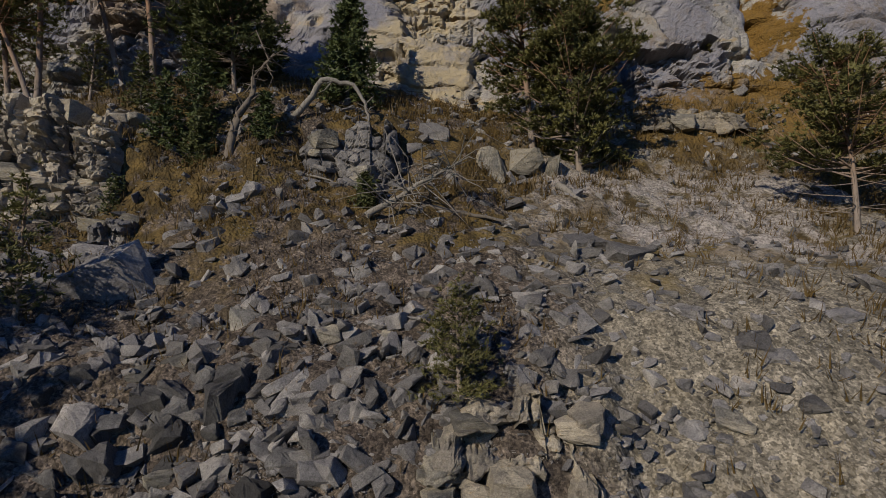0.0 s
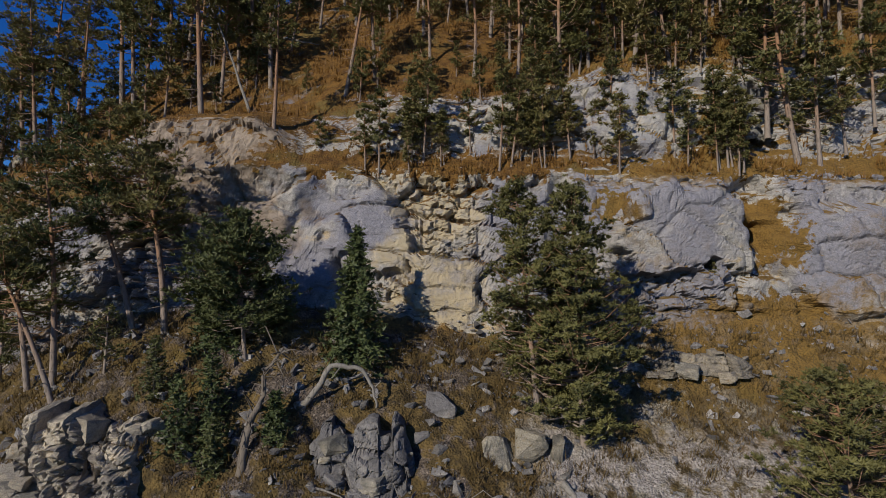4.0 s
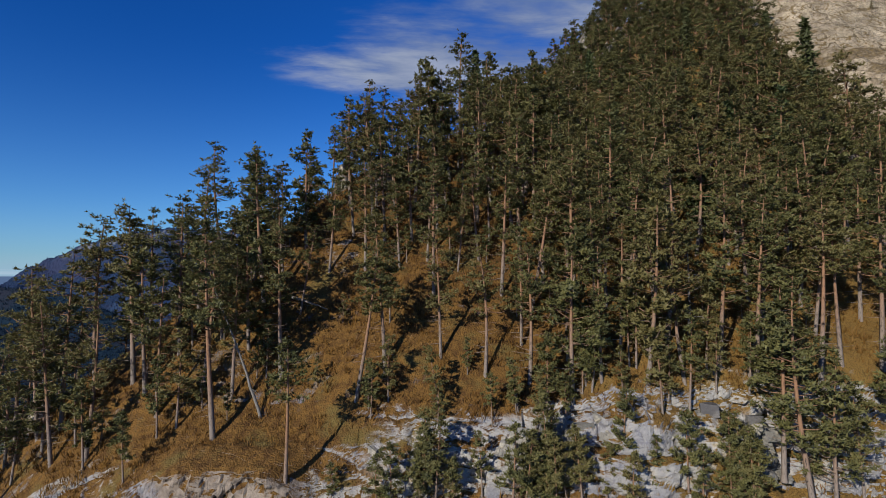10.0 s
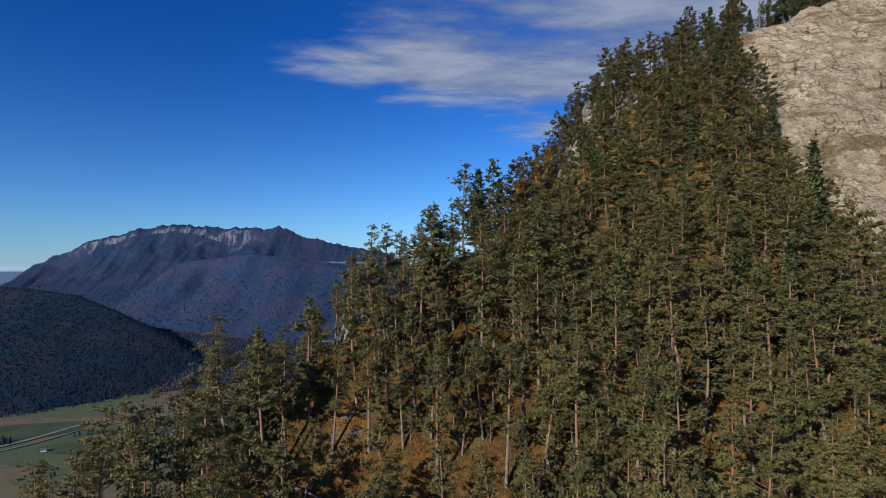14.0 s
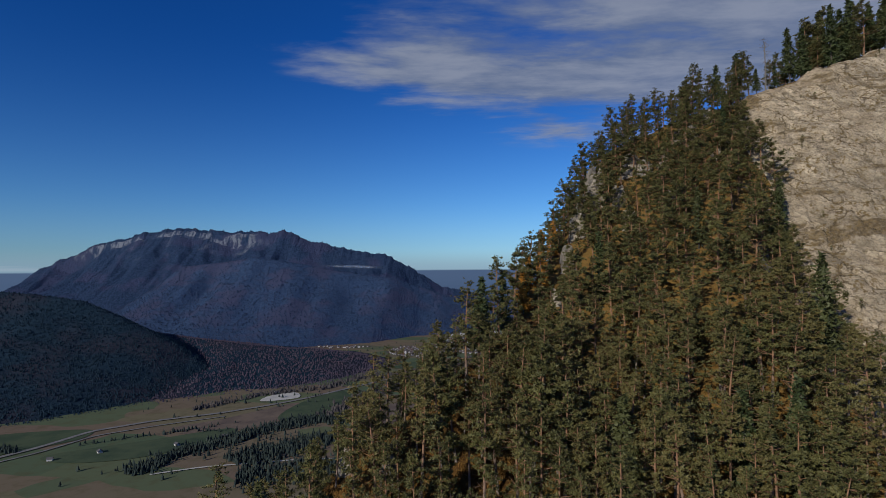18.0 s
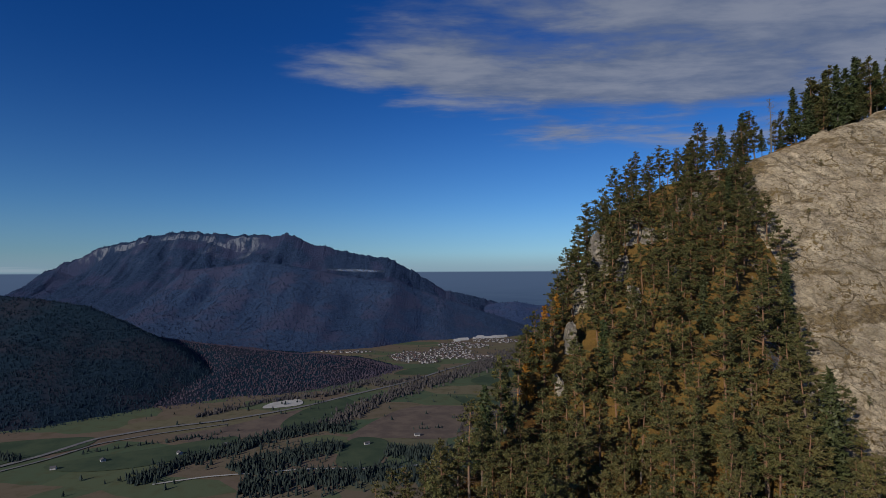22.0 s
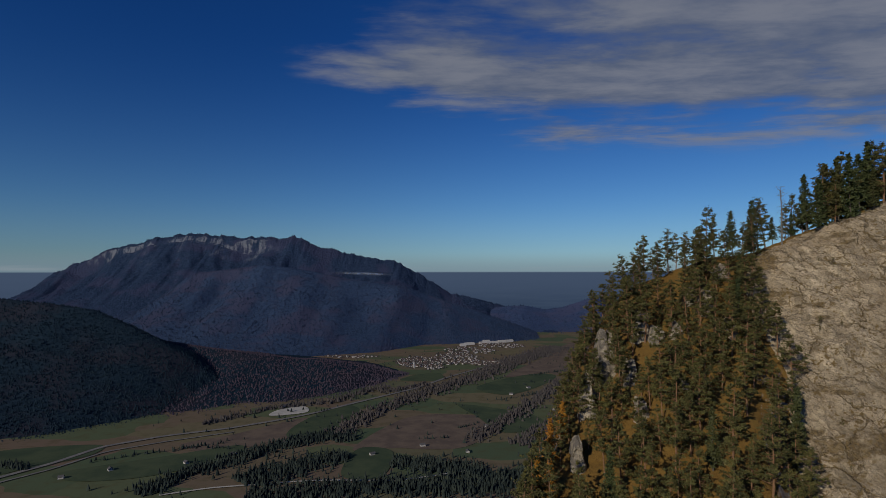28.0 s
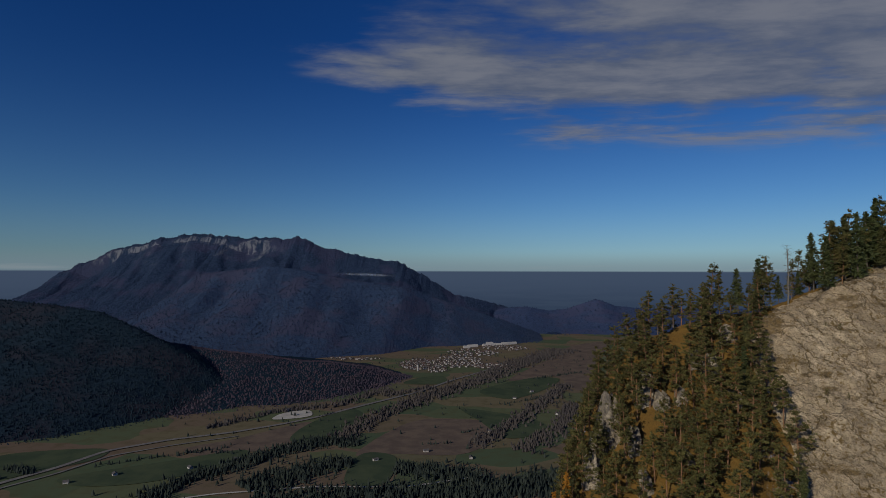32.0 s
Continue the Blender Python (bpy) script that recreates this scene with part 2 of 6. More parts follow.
def terrain_mat():
    m, N = material("mountainside")
    co = coords(N)
    g = N.add("ShaderNodeNewGeometry")
    up = N.add("ShaderNodeSeparateXYZ", {0: g.outputs["True Normal"]}).outputs[2]
    pos = N.add("ShaderNodeSeparateXYZ", {0: g.outputs["Position"]}).outputs
    rock, h = limestone_colour(N, co)
    patch = N.noise(co, 0.22, 5.0, 0.6)
    mid = N.noise(co, 1.3, 5.0, 0.65)
    fine = N.noise(co, 7.0, 5.0, 0.7)
    warp = N.math("MULTIPLY", N.math("SUBTRACT", patch, 0.5), 16.0)
    xw = N.math("ADD", pos[0], warp)
    ochre = N.math("MULTIPLY", N.math("MULTIPLY", N.ramp(xw, -5.5, -3.5), N.ramp(xw, 2.6, 0.6)), N.math("MULTIPLY", N.ramp(pos[2], 12.0, 14.0), N.ramp(pos[2], 27.0, 25.0)))
    rock = N.mix(N.math("MULTIPLY", ochre, N.ramp(mid, 0.35, 0.6, 0.35, 0.85)), rock, (0.37, 0.305, 0.19, 1))
    white = N.math("MULTIPLY", N.ramp(pos[2], 27.0, 29.5), N.ramp(pos[1], 47.0, 45.5))
    rock = N.mix(N.math("MULTIPLY", white, N.ramp(mid, 0.36, 0.56, 0.0, 0.6)), rock, (0.36, 0.345, 0.32, 1))
    sandy = N.math("MULTIPLY", N.math("MULTIPLY", N.ramp(xw, -27.0, -24.0), N.ramp(xw, -11.5, -13.5)), N.math("MULTIPLY", N.ramp(pos[2], 18.0, 21.0), N.ramp(pos[2], 32.0, 30.8)))
    rock = N.mix(N.math("MULTIPLY", sandy, 0.85), rock, N.mix(N.ramp(mid, 0.4, 0.6), (0.17, 0.130, 0.096, 1), (0.27, 0.215, 0.165, 1)))
    # dry autumn grass
    grass = N.mix(N.ramp(mid, 0.36, 0.62), (0.085, 0.042, 0.012, 1), (0.17, 0.09, 0.022, 1))
    near = N.ramp(N.math("ADD", pos[1], N.math("MULTIPLY", mid, 6.0)), 42.0, 36.0)
    grass = N.mix(near, grass, N.mix(N.ramp(mid, 0.36, 0.62), (0.055, 0.040, 0.018, 1), (0.138, 0.094, 0.034, 1)))
    grass = N.mix(N.ramp(patch, 0.52, 0.66), grass, (0.14, 0.10, 0.03, 1))
    grass = N.mix(N.math("MULTIPLY", N.ramp(fine, 0.5, 0.35), 0.55), grass, (0.045, 0.03, 0.014, 1))
    # bare scree and earth
    scree = N.mix(N.ramp(mid, 0.38, 0.6), (0.060, 0.047, 0.038, 1), (0.150, 0.121, 0.098, 1))
    earth = N.mix(N.ramp(mid, 0.35, 0.65), (0.140, 0.124, 0.097, 1), (0.215, 0.190, 0.150, 1))
    right = N.ramp(N.math("ADD", pos[0], N.math("MULTIPLY", patch, 8.0)), 5.5, 9.5)
    scree = N.mix(right, scree, earth)
    scree = N.mix(N.math("MULTIPLY", N.ramp(fine, 0.42, 0.62), N.math("SUBTRACT", 0.5, N.math("MULTIPLY", right, 0.3))), scree, (0.04, 0.033, 0.027, 1))
    for size, k in ((3.0, 0.35), (8.0, 0.85), (20.0, 0.95)):
        peb = N.add("ShaderNodeSeparateXYZ", {0: N.add("ShaderNodeTexVoronoi", {"Vector": co, "Scale": size}).outputs["Color"]}).outputs[0]
        scree = N.add("ShaderNodeHueSaturation", {"Color": scree, "Hue": 0.5, "Saturation": 1.0, "Value": N.math("ADD", 1.0 - k * 0.5, N.math("MULTIPLY", peb, k))}).outputs[0]
    soft = N.mix(N.ramp(N.math("ADD", pos[1], N.math("MULTIPLY", patch, 16.0)), 26.5, 31.0), scree, grass)
    soft = N.mix(N.math("MULTIPLY", N.math("MULTIPLY", N.ramp(patch, 0.52, 0.58), N.ramp(mid, 0.4, 0.55)), N.ramp(pos[1], 17.0, 23.0, 0.12, 1.0)), soft, grass)
    meadow = N.math("MULTIPLY", N.ramp(xw, 11.0, 15.0), N.ramp(pos[1], 31.0, 33.5))
    bare = N.math("MULTIPLY", N.ramp(N.noise(co, 0.5, 5.0, 0.65), 0.5, 0.58), N.ramp(pos[1], 39.0, 35.0))
    bare = N.math("MULTIPLY", bare, N.math("SUBTRACT", 1.0, N.math("MULTIPLY", meadow, 0.8)))
    soft = N.mix(N.math("MULTIPLY", meadow, N.ramp(fine, 0.35, 0.6, 0.3, 0.9)), soft, (0.19, 0.115, 0.030, 1))
    soft = N.mix(bare, soft, scree)
    fan = N.math("MULTIPLY", N.math("MULTIPLY", N.ramp(xw, 3.0, 8.0), N.ramp(xw, 22.0, 18.0)), N.math("MULTIPLY", N.ramp(pos[1], 20.0, 23.0), N.ramp(N.math("ADD", pos[1], N.math("MULTIPLY", mid, 6.0)), 35.0, 32.0)))
    gravel = N.mix(N.ramp(fine, 0.35, 0.65), (0.165, 0.145, 0.132, 1), (0.41, 0.375, 0.350, 1))
    soft = N.mix(N.math("MULTIPLY", fan, N.ramp(N.math("ADD", N.math("MULTIPLY", mid, 0.5), N.math("MULTIPLY", N.noise(co, 0.35, 4.0, 0.6), 0.5)), 0.42, 0.52, 0.0, 0.95)), soft, gravel)
    steep = N.ramp(N.math("ADD", up, N.math("MULTIPLY", N.math("SUBTRACT", mid, 0.5), 0.35)), 0.58, 0.42)
    steep = N.math("MULTIPLY", steep, N.ramp(N.math("ADD", pos[1], N.math("MULTIPLY", mid, 5.0)), 36.5, 38.5))
    wall = N.math("MULTIPLY", N.math("MULTIPLY", N.ramp(pos[2], 14.2, 15.4), N.ramp(N.math("ADD", pos[2], N.math("MULTIPLY", mid, 2.0)), 26.2, 25.0)), N.math("MULTIPLY", N.ramp(pos[1], 35.0, 36.0), N.ramp(pos[1], 39.8, 39.2)))
    wall2 = N.math("MULTIPLY", N.math("MULTIPLY", N.ramp(pos[2], 28.0, 29.0), N.ramp(pos[0], -9.0, -5.0)), N.math("MULTIPLY", N.ramp(pos[1], 40.8, 41.4), N.ramp(N.math("ADD", pos[1], N.math("MULTIPLY", patch, 3.0)), 45.3, 44.5)))
    steep = N.math("MAXIMUM", steep, N.math("MULTIPLY", N.math("MAXIMUM", wall, N.math("MULTIPLY", wall2, N.ramp(mid, 0.36, 0.5))), N.ramp(up, 0.93, 0.8)))
    # grass in the gullies and on the broad shelves of the cliff
    turf = 0.0
    wx = N.math("ADD", pos[0], N.math("MULTIPLY", N.math("SUBTRACT", mid, 0.5), 7.0))
    wz = N.math("ADD", pos[2], N.math("MULTIPLY", N.math("SUBTRACT", N.noise(co, 0.9, 4.0, 0.65), 0.5), 7.0))
    for gx, gz, rx, rz in ((23.6, 21.0, 1.7, 3.2), (21.5, 26.5, 5.5, 1.4), (22.5, 29.5, 3.0, 1.8), (12.0, 22.5, 1.5, 1.2), (24.5, 14.6, 9.0, 1.5), (-9.0, 26.5, 7.0, 1.0), (2.0, 26.0, 7.0, 1.1), (-29.0, 24.5, 5.0, 1.6), (32.5, 26.0, 4.0, 1.0)):
        d = N.math("ADD", N.math("POWER", N.math("MULTIPLY", N.math("SUBTRACT", wx, gx), 1 / rx), 2.0), N.math("POWER", N.math("MULTIPLY", N.math("SUBTRACT", wz, gz), 1 / rz), 2.0))
        turf = N.math("MAXIMUM", turf, N.ramp(d, 1.15, 0.75))
    turf = N.math("MULTIPLY", turf, N.math("MULTIPLY", N.ramp(pos[1], 35.0, 36.0), N.ramp(pos[1], 43.0, 42.0)))
    tussock = N.math("MULTIPLY", N.ramp(N.noise(N.add("ShaderNodeMapping", {"Vector": co, "Scale": (0.8, 0.8, 1.5)}).outputs[0], 0.5, 5.0, 0.65), 0.50, 0.56), N.ramp(pos[2], 26.5, 28.0))
    turf = N.math("MAXIMUM", turf, N.math("MULTIPLY", tussock, N.ramp(up, 0.12, 0.34)))
    steep = N.math("MULTIPLY", steep, N.math("SUBTRACT", 1.0, turf))
    c = N.mix(steep, soft, rock)
    vor = N.add("ShaderNodeTexVoronoi", {"Vector": co, "Scale": 7.0}).outputs["Distance"]
    loose = N.math("ADD", N.math("MULTIPLY", fine, 0.8), N.math("SUBTRACT", mid, N.math("MULTIPLY", vor, 0.6)))
    hh = N.math("ADD", N.math("MULTIPLY", N.math("MULTIPLY", h, 0.6), steep), N.math("MULTIPLY", loose, N.math("SUBTRACT", 1.0, steep)))
    calm = N.math("MULTIPLY", right, N.ramp(pos[1], 26.0, 22.0))
    hh = N.math("MULTIPLY", hh, N.math("SUBTRACT", 1.0, N.math("MULTIPLY", calm, 0.65)))
    return finish(m, N, c, 0.95, hh, 0.9, 0.2)


M_TERRAIN = terrain_mat()


def slab_mat():
    """Bare limestone slabs: grey plates split by joints in which brown grass has taken hold."""
    m, N = material("bare_slab")
    co = coords(N)
    x, y, z = N.add("ShaderNodeSeparateXYZ", {0: co}).outputs
    q = N.math("MULTIPLY", N.math("ADD", y, z), 0.707)
    along = N.math("ADD", N.math("MULTIPLY", x, 0.58), N.math("MULTIPLY", q, -0.81))
    across = N.math("ADD", N.math("MULTIPLY", x, 0.81), N.math("MULTIPLY", q, 0.58))
    flat = N.add("ShaderNodeCombineXYZ", {0: along, 1: across, 2: 0.0}).outputs[0]

    def bend(scale, by):
        n = N.add("ShaderNodeTexNoise", {"Vector": co, "Scale": scale, "Detail": 5.0, "Roughness": 0.65}).outputs[1]
        return N.add("ShaderNodeVectorMath", {0: flat, 1: N.add("ShaderNodeVectorMath", {0: n, 1: by}, operation="MULTIPLY").outputs[0]}, operation="ADD").outputs[0]

    def plates(vec, sx, sy):
        v = N.add("ShaderNodeMapping", {"Vector": vec, "Scale": (sx, sy, 1)}).outputs[0]
        edge = N.add("ShaderNodeTexVoronoi", {"Vector": v, "Scale": 1.0}, feature="DISTANCE_TO_EDGE").outputs[0]
        tone = N.add("ShaderNodeSeparateXYZ", {0: N.add("ShaderNodeTexVoronoi", {"Vector": v, "Scale": 1.0}).outputs["Color"]}).outputs[0]
        return edge, tone
    wide, tight = bend(0.09, (16.0, 12.0, 0.0)), bend(0.3, (4.5, 4.5, 0.0))
    e1, t1 = plates(wide, 0.10, 0.155)
    e2, t2 = plates(tight, 0.15, 0.48)
    e3, t3 = plates(tight, 0.8, 1.3)
    big = N.noise(co, 0.045, 4.0, 0.6)
    mid = N.noise(co, 0.3, 6.0, 0.68)
    fine = N.noise(co, 1.7, 7.0, 0.75)
    streak = N.noise(N.add("ShaderNodeMapping", {"Vector": tight, "Scale": (0.12, 0.9, 1)}).outputs[0], 1.0, 6.0, 0.7)
    c = N.mix(N.ramp(mid, 0.34, 0.66), (0.31, 0.25, 0.168, 1), (0.54, 0.445, 0.31, 1))
    c = N.mix(N.math("MULTIPLY", N.ramp(big, 0.46, 0.62), 0.6), c, (0.385, 0.30, 0.195, 1))
    value = N.math("ADD", 0.66, N.math("ADD", N.math("MULTIPLY", t1, 0.30), N.math("ADD", N.math("MULTIPLY", t2, 0.28), N.math("MULTIPLY", t3, 0.22))))
    c = N.add("ShaderNodeHueSaturation", {"Color": c, "Hue": 0.5, "Saturation": 1.0, "Value": value}).outputs[0]
    c = N.mix(N.math("MULTIPLY", N.ramp(streak, 0.46, 0.32), 0.4), c, (0.20, 0.17, 0.13, 1))
    c = N.mix(N.math("MULTIPLY", N.ramp(fine, 0.50, 0.33), 0.75), c, (0.12, 0.10, 0.075, 1))
    c = N.mix(N.math("MULTIPLY", N.ramp(e3, 0.07, 0.0), 0.6), c, (0.12, 0.10, 0.075, 1))
    here = N.noise(co, 0.10, 4.0, 0.6)
    joint = N.math("MULTIPLY", N.ramp(e1, 0.034, 0.006), N.ramp(here, 0.40, 0.54, 0.1, 0.85))
    joint = N.math("MAXIMUM", joint, N.math("MULTIPLY", N.ramp(e2, 0.05, 0.012), N.ramp(N.noise(co, 0.16, 4.0, 0.6), 0.44, 0.58, 0.05, 0.9)))
    joint = N.math("MULTIPLY", joint, N.ramp(fine, 0.36, 0.5))
    spots = N.noise(co, 1.1, 4.0, 0.65)
    tuft = N.math("MULTIPLY", N.ramp(spots, 0.54, 0.60), N.ramp(here, 0.42, 0.58, 0.3, 0.95))
    shelf = N.noise(N.add("ShaderNodeMapping", {"Vector": co, "Scale": (0.045, 0.12, 0.16)}).outputs[0], 1.0, 4.0, 0.6)
    turf = N.math("MULTIPLY", N.ramp(shelf, 0.57, 0.62), N.ramp(fine, 0.38, 0.52, 0.4, 1.0))
    green = N.mix(N.ramp(spots, 0.4, 0.6), (0.085, 0.058, 0.026, 1), (0.17, 0.115, 0.045, 1))
    c = N.mix(N.math("MAXIMUM", N.math("MAXIMUM", joint, tuft), N.math("MULTIPLY", turf, 0.85)), c, green)
    hh = N.math("ADD", N.math("MULTIPLY", mid, 0.8), N.math("ADD", N.math("MULTIPLY", fine, 0.6), N.math("ADD", N.math("MULTIPLY", N.ramp(e1, 0.0, 0.03), 0.35), N.math("ADD", N.math("MULTIPLY", streak, 0.9), N.math("ADD", N.math("MULTIPLY", t2, 0.5), N.math("MULTIPLY", t3, 0.25))))))
    return finish(m, N, c, 0.92, hh, 1.0, 0.8)


M_SLAB = slab_mat()


def bark_mat(name, low, high, top=9.0):
    m, N = material(name)
    co = coords(N)
    z = N.add("ShaderNodeSeparateXYZ", {0: co}).outputs[2]
    st = N.add("ShaderNodeMapping", {"Vector": co, "Scale": (9, 9, 1.6)}).outputs[0]
    n = N.noise(st, 1.5, 5.0, 0.65)
    c = N.mix(N.ramp(N.math("ADD", z, N.math("MULTIPLY", n, 3.0)), 2.5, top), low, high)
    c = N.mix(N.math("MULTIPLY", N.ramp(n, 0.5, 0.36), 0.6), c, (0.03, 0.025, 0.02, 1))
    return finish(m, N, c, 0.9, n, 0.6, 0.03)


M_BARK = bark_mat("pine_bark", (0.20, 0.165, 0.14, 1), (0.23, 0.13, 0.075, 1))
M_SBARK = bark_mat("spruce_bark", (0.12, 0.105, 0.09, 1), (0.13, 0.11, 0.09, 1))
M_DEAD = bark_mat("dead_wood", (0.20, 0.18, 0.155, 1), (0.19, 0.175, 0.155, 1))


def leaf_mat(name, a, b, c3, clump=0.55):
    """Thin foliage: tone changes from clump to clump and from tree to tree, a little from needle to needle."""
    m, N = material(name)
    rnd = N.add("ShaderNodeObjectInfo").outputs["Random"]
    isl = N.add("ShaderNodeNewGeometry").outputs["Random Per Island"]
    n = N.ramp(N.noise(coords(N), clump, 3.0, 0.6), 0.32, 0.68)
    c = N.mix(N.math("ADD", N.math("MULTIPLY", n, 0.7), N.math("MULTIPLY", isl, 0.3)), a, b)
    c = N.mix(N.ramp(rnd, 0.35, 1.0), c, c3)
    d = N.add("ShaderNodeBsdfDiffuse", {"Color": c})
    t = N.add("ShaderNodeBsdfTranslucent", {"Color": c})
    gl = N.add("ShaderNodeBsdfGlossy", {"Color": (0.5, 0.5, 0.5, 1), "Roughness": 0.55})
    mx = N.add("ShaderNodeMixShader", {0: 0.2, 1: d.outputs[0], 2: t.outputs[0]})
    mx2 = N.add("ShaderNodeMixShader", {0: 0.03, 1: mx.outputs[0], 2: gl.outputs[0]})
    N.add("ShaderNodeOutputMaterial", {"Surface": mx2.outputs[0]})
    return m


M_NEEDLE = leaf_mat("pine_needles", (0.046, 0.051, 0.021, 1), (0.180, 0.168, 0.058, 1), (0.158, 0.136, 0.050, 1))
M_SPRUCE = leaf_mat("spruce_needles", (0.040, 0.058, 0.024, 1), (0.098, 0.116, 0.042, 1), (0.085, 0.09, 0.034, 1))
M_GRASS = leaf_mat("dry_grass", (0.11, 0.052, 0.012, 1), (0.23, 0.125, 0.03, 1), (0.17, 0.095, 0.024, 1))
M_SEDGE = leaf_mat("dull_sedge", (0.055, 0.036, 0.015, 1), (0.15, 0.088, 0.028, 1), (0.10, 0.068, 0.024, 1))
M_BIRCH = leaf_mat("autumn_leaves", (0.34, 0.14, 0.02, 1), (0.45, 0.22, 0.04, 1), (0.4, 0.2, 0.03, 1))

# ---------------------------------------------------------------- mesh helpers


def mesh(name, verts, faces, mat, smooth=False):
    me = bpy.data.meshes.new(name)
    me.from_pydata([tuple(v) for v in verts] if not isinstance(verts, np.ndarray) else verts.tolist(), [], faces if isinstance(faces, list) else faces.tolist())
    me.materials.append(mat)
    if smooth:
        me.polygons.foreach_set("use_smooth", [True] * len(me.polygons))
    me.update()
    return me


class Heap:
    """Gathers triangles and quads for one mesh."""

    def __init__(self):
        self.v, self.f, self.n = [], [], 0

    def put(self, v, f):
        v = np.asarray(v, float)
        self.v.append(v)
        self.f.extend([tuple(int(i) + self.n for i in q) for q in f])
        self.n += len(v)

    def mesh(self, name, mat, smooth=False):
        return mesh(name, np.concatenate(self.v), self.f, mat, smooth)

    def tube(self, pts, radii, sides=5):
        pts = np.asarray(pts, float)
        k = len(pts)
        d = np.gradient(pts, axis=0)
        d /= np.linalg.norm(d, axis=1)[:, None] + 1e-9
        ref = np.where(np.abs(d[:, 2:3]) > 0.9, np.array([[1.0, 0, 0]]), np.array([[0, 0, 1.0]]))
        a = np.cross(d, ref)
        a /= np.linalg.norm(a, axis=1)[:, None] + 1e-9
        b = np.cross(d, a)
        ang = np.arange(sides) * 2 * np.pi / sides
        ring = pts[:, None] + np.asarray(radii)[:, None, None] * (np.cos(ang)[None, :, None] * a[:, None] + np.sin(ang)[None, :, None] * b[:, None])
        f = [(i * sides + j, i * sides + (j + 1) % sides, (i + 1) * sides + (j + 1) % sides, (i + 1) * sides + j) for i in range(k - 1) for j in range(sides)]
        f.append(tuple((k - 1) * sides + j for j in range(sides)))
        self.put(ring.reshape(-1, 3), f)


def part(name, data, parent, label="", m=None):
    ob = new(name, data)
    ob.parent = parent
    if m is not None:
        ob.matrix_basis = m
    if label:
        tagged(ob, label)
    return ob


def grid_faces(nu, nv):
    i = np.arange(nu * nv).reshape(nu, nv)
    return np.stack([i[:-1, :-1], i[1:, :-1], i[1:, 1:], i[:-1, 1:]], -1).reshape(-1, 4)


# ---------------------------------------------------------------- shape of the mountainside
#TERRAIN
def vnoise(x, y, seed=0):
    """Smooth value noise on arrays, 0 to 1."""
    x, y = np.asarray(x, float), np.asarray(y, float)
    xi, yi = np.floor(x), np.floor(y)
    fx, fy = x - xi, y - yi
    fx, fy = fx * fx * (3 - 2 * fx), fy * fy * (3 - 2 * fy)

    def h(a, b):
        s = np.sin(a * 127.1 + b * 311.7 + seed * 74.7) * 43758.5453
        return s - np.floor(s)
    return (h(xi, yi) * (1 - fx) + h(xi + 1, yi) * fx) * (1 - fy) + (h(xi, yi + 1) * (1 - fx) + h(xi + 1, yi + 1) * fx) * fy


def fbm(x, y, seed=0, octaves=4):
    s, a, t = 0.0, 1.0, 0.0
    for o in range(octaves):
        s = s + a * vnoise(x * 2 ** o, y * 2 ** o, seed + o)
        t += a
        a *= 0.5
    return s / t - 0.5


CREST_X = np.array([-900, -250, -90, -60, -43, -33, -15, 0, 8.5, 16.5, 24.5, 32.4, 38.5, 46, 60, 68, 75, 82, 104, 130, 200, 900.0])
CREST_Y = np.array([60, 55, 52, 53, 55, 55, 68, 80, 98, 119, 138, 153, 156, 158, 159, 155.5, 153, 152, 155, 165, 185, 300.0])
CREST_Z = np.array([-330, -150, -21, 15, 32, 40, 58.5, 67, 73.5, 80.5, 91, 103, 113, 118, 125, 127, 128.5, 131.5, 139, 149, 172, 200.0])
BASE_Y = 46.0


def crest(x):
    w = [(-3, 0.2), (-1.5, 0.2), (0, 0.2), (1.5, 0.2), (3, 0.2)]
    return sum(k * np.interp(x + d, CREST_X, CREST_Y) for d, k in w), sum(k * np.interp(x + d, CREST_X, CREST_Z) for d, k in w)


def drop(x):
    """How far the foot of the hill falls away to the west."""
    return 0.022 * np.clip(-20 - x, 0, 60) ** 2 * 0.8 + 1.4 * np.clip(-80 - x, 0, 2000)


SLAB = np.array([(46, 70), (60, 62), (80, 60), (98, 61), (108, 63), (120, 68), (140, 68), (150, 80)], float)     # y, western edge of the bare slab


def slab_edge(y):
    return np.interp(y, SLAB[:, 0], SLAB[:, 1])


def west(x):
    """1 where the upper cliff has run out to the west, 0 where it stands."""
    return np.interp(x, [-15, -6, 7, 13], [1, 0.55, 0.5, 0])


def hill(x, y):
    yc, zc = crest(x)
    zb = 38.5 - 5.7 * west(x) - drop(x)
    t = np.clip((y - BASE_Y) / np.maximum(yc - BASE_Y, 1), 0, 1)
    front = zb + (zc - zb) * (1 - (1 - t) ** 1.25)
    z = np.where(y <= yc, front, zc - 1.25 * (y - yc))
    # the bare slab lies set back behind the wooded rib
    t = np.clip((x - slab_edge(y) + 9) / 10.0, 0, 1)
    z = z - t * t * (3 - 2 * t) * np.clip((yc - 3 - y) / 4, 0, 1) * np.interp(y, [46, 60, 95, 112, 120, 145], [2, 10, 12, 9, 5, -2.5])
    return z + 3.2 * fbm(x * 0.09, y * 0.09, 3) * np.clip((y - BASE_Y) / 6, 0, 1) + 0.9 * fbm(x * 0.45, y * 0.45, 5)


